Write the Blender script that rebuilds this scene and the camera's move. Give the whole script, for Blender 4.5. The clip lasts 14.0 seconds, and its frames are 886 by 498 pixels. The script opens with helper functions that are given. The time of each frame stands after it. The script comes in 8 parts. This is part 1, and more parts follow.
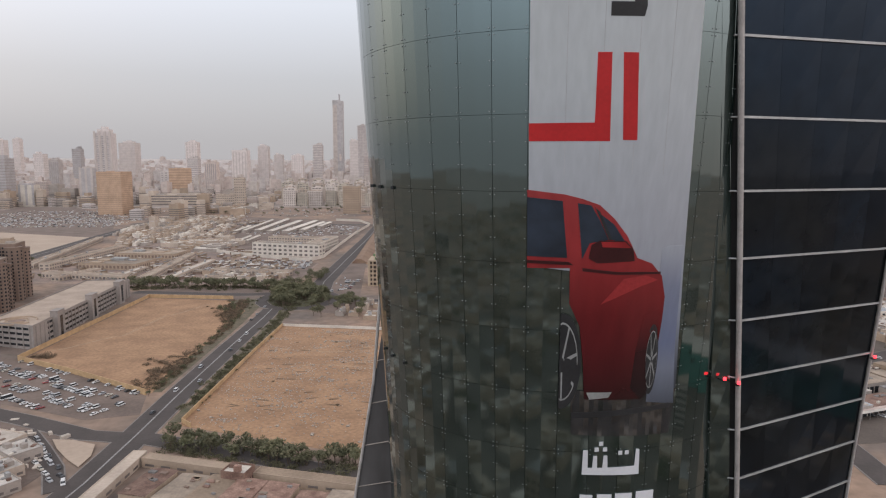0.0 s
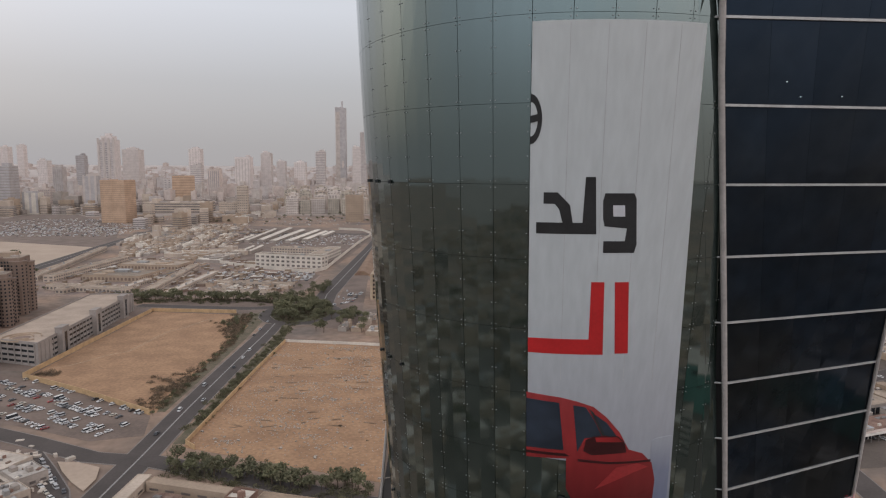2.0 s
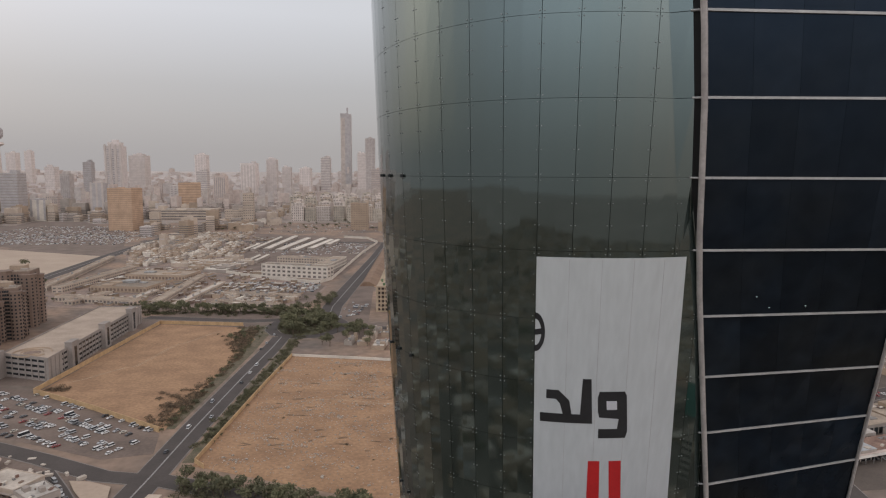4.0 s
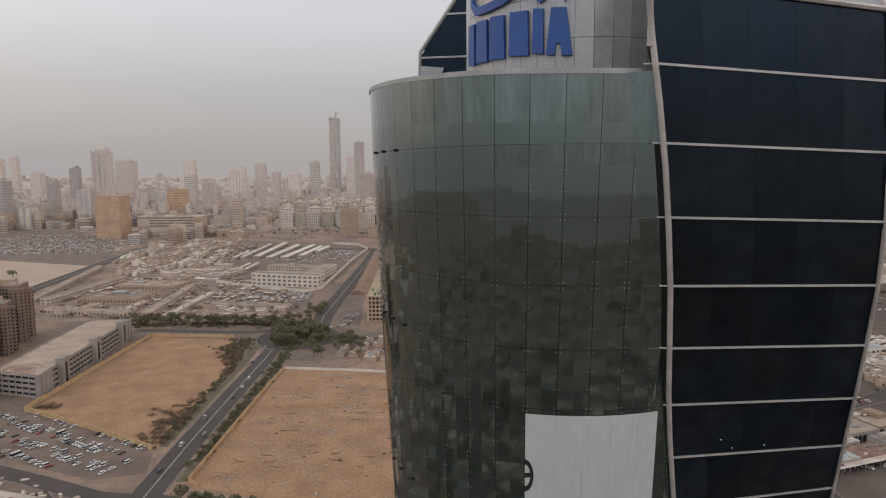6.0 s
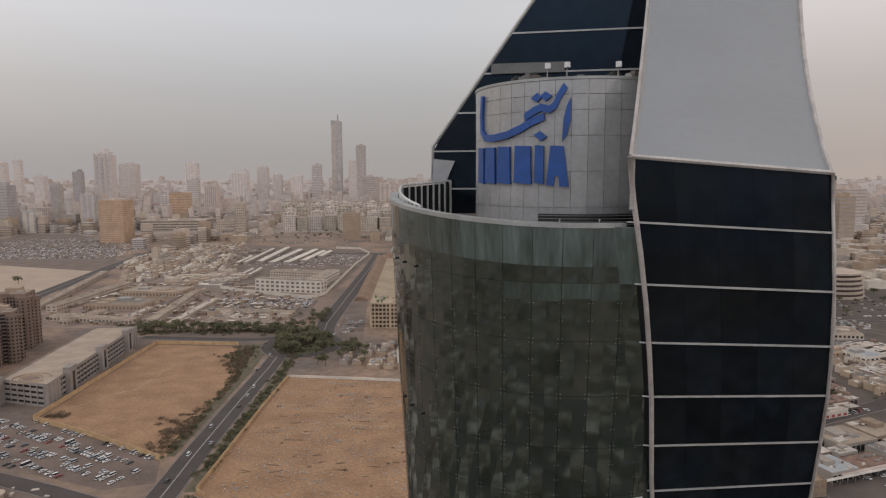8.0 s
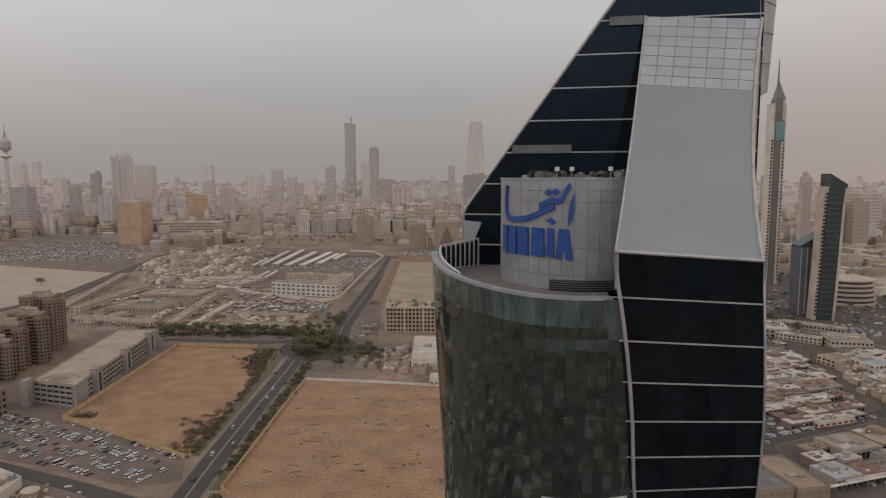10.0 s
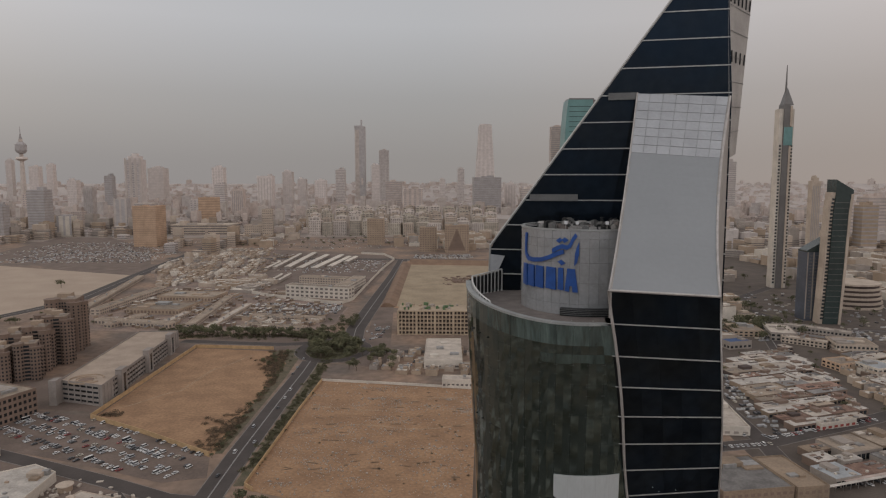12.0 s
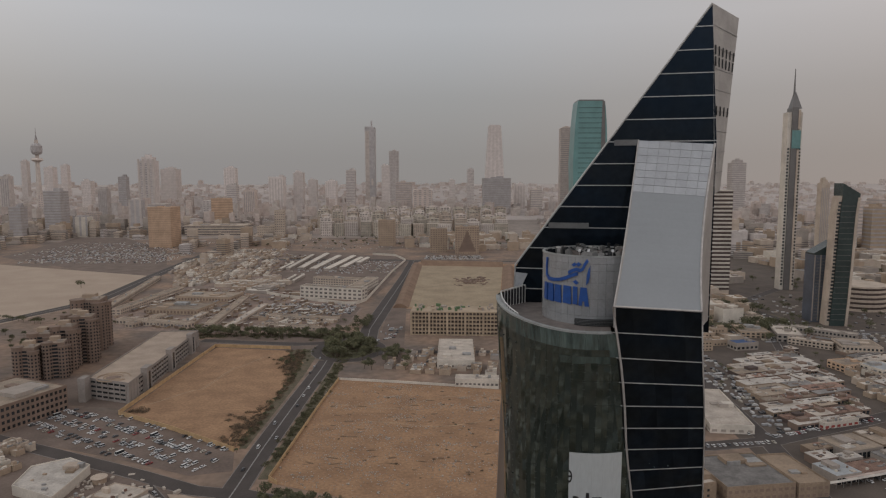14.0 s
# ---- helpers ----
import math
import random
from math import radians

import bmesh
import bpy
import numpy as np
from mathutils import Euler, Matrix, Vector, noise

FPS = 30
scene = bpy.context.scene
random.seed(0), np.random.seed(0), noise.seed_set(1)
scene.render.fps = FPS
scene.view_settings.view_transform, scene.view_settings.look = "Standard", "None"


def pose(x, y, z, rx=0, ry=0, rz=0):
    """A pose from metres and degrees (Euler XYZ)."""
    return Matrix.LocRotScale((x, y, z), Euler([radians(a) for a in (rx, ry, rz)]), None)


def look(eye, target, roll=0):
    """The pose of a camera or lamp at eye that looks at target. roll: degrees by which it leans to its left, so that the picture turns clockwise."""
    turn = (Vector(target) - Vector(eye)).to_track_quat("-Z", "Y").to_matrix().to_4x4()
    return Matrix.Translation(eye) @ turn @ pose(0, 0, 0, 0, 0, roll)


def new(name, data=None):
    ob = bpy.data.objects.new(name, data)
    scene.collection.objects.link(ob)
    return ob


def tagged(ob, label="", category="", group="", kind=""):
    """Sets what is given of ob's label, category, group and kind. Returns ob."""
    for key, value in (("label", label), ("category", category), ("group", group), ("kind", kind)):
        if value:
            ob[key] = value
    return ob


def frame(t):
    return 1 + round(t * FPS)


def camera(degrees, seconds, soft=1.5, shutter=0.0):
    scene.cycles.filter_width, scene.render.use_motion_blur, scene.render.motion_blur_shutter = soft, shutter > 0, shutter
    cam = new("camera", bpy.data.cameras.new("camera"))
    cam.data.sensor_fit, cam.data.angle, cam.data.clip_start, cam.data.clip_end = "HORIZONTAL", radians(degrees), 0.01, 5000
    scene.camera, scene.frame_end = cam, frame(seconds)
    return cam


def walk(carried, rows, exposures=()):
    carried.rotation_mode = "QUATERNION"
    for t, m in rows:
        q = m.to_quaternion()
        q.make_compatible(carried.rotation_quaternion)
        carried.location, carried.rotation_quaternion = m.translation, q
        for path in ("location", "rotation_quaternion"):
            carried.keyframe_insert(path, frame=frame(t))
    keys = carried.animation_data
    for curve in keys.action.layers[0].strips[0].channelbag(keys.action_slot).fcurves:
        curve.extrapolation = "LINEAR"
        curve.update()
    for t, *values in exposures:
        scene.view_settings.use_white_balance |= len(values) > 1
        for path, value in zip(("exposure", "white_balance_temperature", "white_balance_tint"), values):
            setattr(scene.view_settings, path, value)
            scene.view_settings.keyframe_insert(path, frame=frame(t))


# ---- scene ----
cam = camera(67.9, 14.0, 1.2)
# seconds, x, y, z, yaw, pitch, roll
PATH = [
    (0.0, -0.00, -0.00, 137.00, -2.278, -7.411, 0.170),
    (0.5, -0.05, -0.06, 139.39, -2.235, -7.304, 0.192),
    (1.0, -0.09, -0.24, 141.83, -2.219, -7.194, 0.211),
    (1.5, -0.15, -0.67, 144.35, -2.189, -7.086, 0.235),
    (2.0, -0.27, -1.33, 146.89, -2.086, -6.970, 0.238),
    (2.5, -0.43, -2.17, 149.47, -1.867, -6.875, 0.257),
    (3.0, -0.63, -3.08, 151.99, -1.631, -6.760, 0.286),
    (5.5, -1.51, -7.02, 163.69, -2.192, -6.493, -0.046),
    (6.0, -1.61, -7.75, 165.78, -2.579, -6.447, -0.180),
    (6.5, -1.76, -8.57, 167.79, -2.885, -6.392, -0.295),
    (7.0, -1.95, -9.79, 169.66, -2.946, -6.364, -0.319),
    (7.5, -2.26, -11.29, 171.47, -2.757, -6.337, -0.301),
    (8.0, -2.66, -12.92, 173.22, -2.434, -6.319, -0.242),
    (10.5, -5.95, -30.48, 181.11, -1.175, -6.156, -0.061),
    (11.0, -6.77, -34.64, 182.53, -0.971, -6.123, -0.055),
    (11.5, -7.65, -38.81, 183.94, -0.806, -6.091, -0.065),
    (12.0, -8.56, -43.07, 185.30, -0.620, -6.082, -0.065),
    (12.5, -9.52, -47.44, 186.64, -0.423, -6.083, -0.055),
    (13.0, -10.63, -51.86, 187.93, -0.209, -6.091, -0.087),
    (13.5, -11.70, -56.35, 189.18, -0.008, -6.100, -0.098),
    (14.0, -12.77, -60.89, 190.40, 0.158, -6.099, -0.073),
]
walk(cam, [(t, pose(x, y, z, 0, 0, yaw) @ pose(0, 0, 0, 90 + pitch) @ pose(0, 0, 0, 0, 0, roll)) for t, x, y, z, yaw, pitch, roll in PATH],
     exposures=[(0.0, 0.78, 6360, 11.5), (1.5, 0.60, 6410, 11.5), (3.0, 0.48, 6510, 11.5), (5.5, 0.48, 6660, 11.5), (8.0, 0.38, 6700, 11.5), (10.5, 0.08, 6790, 12), (12.0, 0.0, 6740, 11), (14.0, -0.08, 6640, 10)])

# ---- light ----
world = bpy.data.worlds.new("hazy_sky")
scene.world = world
world.use_nodes = True
wn, wl = world.node_tree.nodes, world.node_tree.links
wn.clear()
w_out = wn.new("ShaderNodeOutputWorld")
w_mix = wn.new("ShaderNodeMixShader")
w_mix.inputs[0].default_value = 0.88
w_sky = wn.new("ShaderNodeTexSky")
w_sky.sky_type = "NISHITA"
w_sky.sun_disc = False
w_sky.sun_elevation, w_sky.sun_rotation = radians(28), radians(-65)
w_sky.dust_density, w_sky.air_density = 8.0, 1.0
w_b1 = wn.new("ShaderNodeBackground")
w_b1.inputs["Strength"].default_value = 0.09
w_b2 = wn.new("ShaderNodeBackground")
w_b2.inputs["Strength"].default_value = 1.0
w_co = wn.new("ShaderNodeTexCoord")
w_sep = wn.new("ShaderNodeSeparateXYZ")
w_ramp = wn.new("ShaderNodeValToRGB")
SKY = [(0.0, (0.33, 0.30, 0.285)), (0.49, (0.320, 0.302, 0.296)), (0.515, (0.322, 0.311, 0.308)), (0.56, (0.362, 0.363, 0.373)), (0.61, (0.48, 0.493, 0.521)),
       (0.70, (0.50, 0.515, 0.545)), (0.85, (0.37, 0.385, 0.41)), (1.0, (0.32, 0.335, 0.36))]
w_map = wn.new("ShaderNodeMapRange")
w_map.inputs["From Min"].default_value, w_map.inputs["From Max"].default_value = -1.0, 1.0
while len(w_ramp.color_ramp.elements) < len(SKY):
    w_ramp.color_ramp.elements.new(0.5)
for e, (p, c) in zip(w_ramp.color_ramp.elements, SKY):
    e.position, e.color = p, (*c, 1)
w_warm = wn.new("ShaderNodeMix")
w_warm.data_type = "RGBA"
w_warm.blend_type = "MULTIPLY"
w_warm.inputs[0].default_value = 1.0
w_east = wn.new("ShaderNodeMapRange")
w_east.inputs["From Min"].default_value, w_east.inputs["From Max"].default_value = -0.6, 0.75
w_side = wn.new("ShaderNodeValToRGB")
w_side.color_ramp.elements.new(0.45)
for e, (p, c) in zip(w_side.color_ramp.elements, ((0.0, (0.985, 1.0, 1.03)), (0.45, (0.99, 1.0, 1.0)), (1.0, (1.25, 1.12, 1.04)))):
    e.position, e.color = p, (*c, 1)
wl.new(w_co.outputs["Generated"], w_sep.inputs[0])
wl.new(w_sep.outputs["Z"], w_map.inputs["Value"])
wl.new(w_map.outputs[0], w_ramp.inputs[0])
wl.new(w_sep.outputs["X"], w_east.inputs["Value"])
wl.new(w_east.outputs[0], w_side.inputs[0])
wl.new(w_side.outputs[0], w_warm.inputs[7])
wl.new(w_ramp.outputs[0], w_warm.inputs[6])
w_south = wn.new("ShaderNodeMapRange")
w_south.inputs["From Min"].default_value, w_south.inputs["From Max"].default_value = -0.4, 0.9
w_lift = wn.new("ShaderNodeMapRange")
w_lift.interpolation_type = "SMOOTHSTEP"
w_lift.inputs["From Min"].default_value, w_lift.inputs["From Max"].default_value = -0.10, 0.30
w_lift.inputs["To Max"].default_value = 1.35
w_mul = wn.new("ShaderNodeMath")
w_mul.operation = "MULTIPLY"
w_add = wn.new("ShaderNodeMath")
w_add.inputs[1].default_value = 1.0
w_dot = wn.new("ShaderNodeVectorMath")
w_dot.operation = "DOT_PRODUCT"
w_dot.inputs[1].default_value = (0.35, -0.93, 0.0)
wl.new(w_co.outputs["Generated"], w_dot.inputs[0])
wl.new(w_dot.outputs["Value"], w_south.inputs["Value"])
wl.new(w_sep.outputs["Z"], w_lift.inputs["Value"])
wl.new(w_south.outputs[0], w_mul.inputs[0])
wl.new(w_lift.outputs[0], w_mul.inputs[1])
wl.new(w_mul.outputs[0], w_add.inputs[0])
wl.new(w_add.outputs[0], w_b2.inputs["Strength"])
wl.new(w_warm.outputs[2], w_b2.inputs["Color"])
wl.new(w_sky.outputs[0], w_b1.inputs["Color"])
wl.new(w_b1.outputs[0], w_mix.inputs[1])
wl.new(w_b2.outputs[0], w_mix.inputs[2])
wl.new(w_mix.outputs[0], w_out.inputs[0])

sun = new("sun", bpy.data.lights.new("sun", "SUN"))
sun.data.energy, sun.data.angle, sun.data.color = 0.35, radians(20), (1.0, 0.95, 0.88)
sun.matrix_world = look((-400, -190, 400), (0, 0, 0))


# ---- materials ----
def mat(name, color, rough=0.8, metal=0.0, vary=0.15, scale=0.3, fine=6.0, bump=0.0, ior=1.5, spec=0.5, tone=None, rand=0.0, stretch=(1, 1, 1), upright=False, tint=None, wobble=(0.0, 0.0)):
    """A surface with large stains and fine grain; tone: the colour of the stains; rand: change from object to object."""
    m = bpy.data.materials.new(name)
    m.use_nodes = True
    nt = m.node_tree
    b = nt.nodes["Principled BSDF"]
    b.inputs["Roughness"].default_value, b.inputs["Metallic"].default_value = rough, metal
    b.inputs["IOR"].default_value, b.inputs["Specular IOR Level"].default_value = ior, spec
    geo = nt.nodes.new("ShaderNodeNewGeometry")
    mp = nt.nodes.new("ShaderNodeVectorMath")
    mp.operation = "MULTIPLY"
    mp.inputs[1].default_value = stretch
    nt.links.new(geo.outputs["Position"], mp.inputs[0])
    n1, n2 = nt.nodes.new("ShaderNodeTexNoise"), nt.nodes.new("ShaderNodeTexNoise")
    n1.inputs["Scale"].default_value, n2.inputs["Scale"].default_value = scale, fine
    n1.inputs["Detail"].default_value, n2.inputs["Detail"].default_value = 6, 4
    for n in (n1, n2):
        nt.links.new(mp.outputs[0], n.inputs["Vector"])
    r1 = nt.nodes.new("ShaderNodeMapRange")
    r1.inputs["From Min"].default_value, r1.inputs["From Max"].default_value = 0.35, 0.65
    nt.links.new(n1.outputs[0], r1.inputs["Value"])
    mix = nt.nodes.new("ShaderNodeMix")
    mix.data_type = "RGBA"
    dark = tone or tuple(c * (1 - 2 * vary) for c in color)
    mix.inputs[6].default_value, mix.inputs[7].default_value = (*color, 1), (*dark, 1)
    nt.links.new(r1.outputs[0], mix.inputs[0])
    hsv = nt.nodes.new("ShaderNodeHueSaturation")
    r2 = nt.nodes.new("ShaderNodeMapRange")
    r2.inputs["From Min"].default_value, r2.inputs["From Max"].default_value = 0.28, 0.72
    r2.inputs["To Min"].default_value, r2.inputs["To Max"].default_value = 1 - vary, 1 + vary
    nt.links.new(n2.outputs[0], r2.inputs["Value"])
    val = r2.outputs[0]
    if rand:
        oi = nt.nodes.new("ShaderNodeObjectInfo")
        r3 = nt.nodes.new("ShaderNodeMapRange")
        r3.inputs["To Min"].default_value, r3.inputs["To Max"].default_value = 1 - rand, 1 + rand
        nt.links.new(oi.outputs["Random"], r3.inputs["Value"])
        mul = nt.nodes.new("ShaderNodeMath")
        mul.operation = "MULTIPLY"
        nt.links.new(r2.outputs[0], mul.inputs[0])
        nt.links.new(r3.outputs[0], mul.inputs[1])
        val = mul.outputs[0]
    nt.links.new(val, hsv.inputs["Value"])
    nt.links.new(mix.outputs[2], hsv.inputs["Color"])
    nt.links.new(hsv.outputs[0], b.inputs["Base Color"])
    if bump:
        bp = nt.nodes.new("ShaderNodeBump")
        bp.inputs["Strength"].default_value, bp.inputs["Distance"].default_value = bump, 0.05
        nt.links.new(n2.outputs[0], bp.inputs["Height"])
        nt.links.new(bp.outputs[0], b.inputs["Normal"])
    if tint:
        b.inputs["Specular Tint"].default_value = (*tint, 1)
    if upright:  # the panes hang plumb in their frames
        fl = nt.nodes.new("ShaderNodeVectorMath")
        fl.operation = "MULTIPLY"
        fl.inputs[1].default_value = (1, 1, 0.03)
        nz = nt.nodes.new("ShaderNodeVectorMath")
        nz.operation = "NORMALIZE"
        src = bp.outputs[0] if bump else geo.outputs["Normal"]
        nt.links.new(src, fl.inputs[0])
        nt.links.new(fl.outputs[0], nz.inputs[0])
        if wobble[0]:  # each pane sits a little out of true
            wi, wh = nt.nodes.new("ShaderNodeObjectInfo"), nt.nodes.new("ShaderNodeTexWhiteNoise")
            wh.noise_dimensions = "1D"
            nt.links.new(wi.outputs["Random"], wh.inputs["W"])
            w0, w1, w2 = (nt.nodes.new("ShaderNodeVectorMath") for _ in range(3))
            w0.operation, w1.operation, w2.operation = "SUBTRACT", "MULTIPLY", "ADD"
            w0.inputs[1].default_value = (0.5, 0.5, 0.5)
            w1.inputs[1].default_value = (wobble[0], wobble[0], wobble[1])
            nt.links.new(wh.outputs["Color"], w0.inputs[0])
            nt.links.new(w0.outputs[0], w1.inputs[0])
            nt.links.new(fl.outputs[0], w2.inputs[0])
            nt.links.new(w1.outputs[0], w2.inputs[1])
            nt.links.new(w2.outputs[0], nz.inputs[0])
        nt.links.new(nz.outputs[0], b.inputs["Normal"])
    return m


def printed(name, stops, rough=0.3, vary=0.06, fine=2.0, stretch=(1.5, 1.5, 0.06)):
    """Ink that runs from colour to colour with the height; stops: heights and colours."""
    m = mat(name, stops[0][1], rough, 0.0, vary, 0.35, fine, stretch=stretch)
    nt = m.node_tree
    geo, sep, mr, ramp = (nt.nodes.new(k) for k in ("ShaderNodeNewGeometry", "ShaderNodeSeparateXYZ", "ShaderNodeMapRange", "ShaderNodeValToRGB"))
    lo, hi = stops[0][0], stops[-1][0]
    mr.inputs["From Min"].default_value, mr.inputs["From Max"].default_value = lo, hi
    while len(ramp.color_ramp.elements) < len(stops):
        ramp.color_ramp.elements.new(0.5)
    for e, (z, c) in zip(ramp.color_ramp.elements, stops):
        e.position, e.color = (z - lo) / (hi - lo), (*c, 1)
    nt.links.new(geo.outputs["Position"], sep.inputs[0])
    nt.links.new(sep.outputs["Z"], mr.inputs["Value"])
    nt.links.new(mr.outputs[0], ramp.inputs[0])
    for n in nt.nodes:
        if n.bl_idname == "ShaderNodeHueSaturation":
            nt.links.new(ramp.outputs[0], n.inputs["Color"])
    return m


def emitter(name, color, strength):
    m = bpy.data.materials.new(name)
    m.use_nodes = True
    b = m.node_tree.nodes["Principled BSDF"]
    b.inputs["Base Color"].default_value = (*color, 1)
    b.inputs["Emission Color"].default_value, b.inputs["Emission Strength"].default_value = (*color, 1), strength
    return m


M_GLASS = mat("tower_glass", (0.0125, 0.0180, 0.0150), 0.045, 0.0, 0.10, 0.3, 0.9, 0.012, ior=2.3, spec=0.5, rand=0.10, stretch=(1.2, 1.2, 0.35), upright=True, tint=(0.78, 0.98, 0.98), wobble=(0.009, 0.008))
M_DARKGLASS = mat("dark_blue_glass", (0.0096, 0.0100, 0.0096), 0.06, 0.0, 0.3, 0.14, 0.9, 0.008, ior=1.5, spec=0.17, rand=0.3, upright=True, tone=(0.0062, 0.0092, 0.0135), tint=(0.56, 0.89, 1.38), wobble=(0.02, 0.02))
M_FRAME = mat("dark_frame", (0.02, 0.022, 0.024), 0.5, 0.3)
M_STRIP = mat("pale_metal_strip", (0.41, 0.405, 0.395), 0.45, 0.2, 0.1, 1.0)
M_SCREENW = mat("white_screen_frame", (0.58, 0.58, 0.57), 0.5, 0.0, 0.1, 1.0)
M_PIPE = mat("painted_steel_tube", (0.48, 0.45, 0.43), 0.45, 0.2, 0.12, 0.8)
M_SHEET = mat("grey_roof_membrane", (0.245, 0.258, 0.270), 0.55, 0.0, 0.025, 0.15, 2.0)
M_TILE = mat("white_cladding", (0.37, 0.38, 0.40), 0.35, 0.0, 0.06, 0.4, 3.0, rand=0.06)
M_DRUM = mat("drum_cladding", (0.285, 0.29, 0.298), 0.22, 0.0, 0.08, 0.5, 3.0, rand=0.05, ior=1.9)
M_JOINT = mat("joint", (0.2, 0.2, 0.2), 0.8)
M_COPING = mat("coping_metal", (0.33, 0.34, 0.335), 0.5, 0.2, 0.12, 0.6)
M_CORNICE = mat("dull_cornice_metal", (0.15, 0.15, 0.148), 0.5, 0.2, 0.12, 0.6)
M_DECK = mat("deck_screed", (0.185, 0.158, 0.146), 0.9, 0.0, 0.15, 0.6)
M_SIDE = mat("side_cladding", (0.34, 0.32, 0.30), 0.5, 0.1, 0.12, 0.4)
M_BLUE = mat("blue_sign_paint", (0.010, 0.066, 0.27), 0.5, 0.0, 0.1, 1.0)
M_BANNER = mat("banner_film", (0.56, 0.57, 0.60), 0.4, 0.0, 0.05, 0.35, 2.0, stretch=(1.5, 1.5, 0.06))
M_SEAM = mat("banner_seam", (0.44, 0.445, 0.455), 0.4, 0.0, 0.1, 0.5)
M_BGREY = mat("banner_black_ink", (0.025, 0.026, 0.028), 0.45, 0.0, 0.15, 0.5)
M_BRED = mat("banner_red_ink", (0.46, 0.018, 0.020), 0.45, 0.0, 0.08, 0.5)
M_CARRED = mat("printed_car_red", (0.30, 0.020, 0.022), 0.4, 0.0, 0.22, 0.25, 0.6, tone=(0.13, 0.008, 0.010))
M_CARDARK = mat("printed_car_shade", (0.05, 0.008, 0.010), 0.4, 0.0, 0.2, 0.4)
M_CARGLASS = mat("printed_window_tint", (0.030, 0.042, 0.062), 0.35, 0.0, 0.25, 0.4, 1.0)
M_PGREY = mat("printed_grey_road", (0.018, 0.020, 0.022), 0.05, 0.0, 0.4, 0.5, 1.0, stretch=(0.3, 0.3, 3), tone=(0.008, 0.010, 0.011), ior=2.1, upright=True)
M_PWHITE = mat("printed_white", (0.60, 0.61, 0.63), 0.45, 0.0, 0.05)
M_GLASSTOP = mat("pale_parapet_glass", (0.066, 0.092, 0.086), 0.05, 0.0, 0.26, 0.6, 2.2, ior=1.9, rand=0.26, stretch=(2, 2, 0.12), upright=True, tint=(0.86, 1.0, 1.02), wobble=(0.02, 0.015))
M_BLIND = mat("blinds_behind_glass", (0.046, 0.066, 0.060), 0.05, 0.0, 0.2, 0.6, 2.2, ior=1.9, rand=0.22, stretch=(2, 2, 0.12), upright=True, tint=(0.86, 1.0, 1.0), wobble=(0.02, 0.015))
M_BOLT = mat("steel_fitting", (0.26, 0.27, 0.27), 0.35, 0.6, 0.1)
M_REDLAMP = emitter("red_warning_light", (1.0, 0.03, 0.04), 3.0)
M_OFFICELAMP = emitter("office_lamp", (0.5, 0.62, 0.62), 0.22)

M_GROUND = mat("dusty_city_ground", (0.272, 0.183, 0.130), 0.95, 0.0, 0.25, 0.014, 0.12, tone=(0.142, 0.112, 0.094))
M_SAND = mat("sand_lot", (0.332, 0.199, 0.113), 0.95, 0.0, 0.22, 0.05, 0.45, 0.2, tone=(0.243, 0.141, 0.080))
M_SANDPALE = mat("pale_sand", (0.40, 0.315, 0.245), 0.95, 0.0, 0.08, 0.02, 0.4, 0.2, tone=(0.35, 0.27, 0.21))
M_ASPHALT = mat("asphalt", (0.068, 0.055, 0.050), 0.85, 0.0, 0.12, 0.06, 0.8)
M_LOTASPHALT = mat("worn_parking_asphalt", (0.180, 0.133, 0.109), 0.9, 0.0, 0.16, 0.04, 0.5)
M_STREET = mat("dusty_street_asphalt", (0.108, 0.084, 0.069), 0.9, 0.0, 0.15, 0.05, 0.8)
M_PAVE = mat("concrete_pavement", (0.21, 0.185, 0.17), 0.9, 0.0, 0.12, 0.1, 1.0)
M_LINE = mat("road_line_paint", (0.30, 0.28, 0.27), 0.8, 0.0, 0.15, 0.4)
M_WALLSAND = mat("ochre_boundary_wall", (0.47, 0.315, 0.17), 0.9, 0.0, 0.12, 0.2, 1.0)
M_RUBBLE = mat("pale_rubble", (0.46, 0.40, 0.34), 0.9, 0.0, 0.3, 1.0)
M_LEAF = mat("dusty_leaves", (0.135, 0.124, 0.068), 0.8, 0.0, 0.22, 0.25, 2.0, tone=(0.082, 0.086, 0.044), rand=0.25)
M_DRYLEAF = mat("dry_scrub", (0.185, 0.130, 0.084), 0.9, 0.0, 0.3, 0.3, 2.0, rand=0.2)
M_BARK = mat("bark", (0.12, 0.085, 0.06), 0.9)
M_WIN = mat("window_dark", (0.035, 0.04, 0.045), 0.15, 0.0, 0.3, 0.05, ior=1.6)
# Lighter than M_WIN: distance haze is mixed into the window colour.
M_WINFAR = mat("window_haze_lift", (0.17, 0.143, 0.132), 0.5, 0.0, 0.2, 0.05)


def plaster(name, c, vary=0.10, rand=0.08, scale=0.06):
    return mat(name, c, 0.9, 0.0, vary, scale, 0.7, rand=rand)


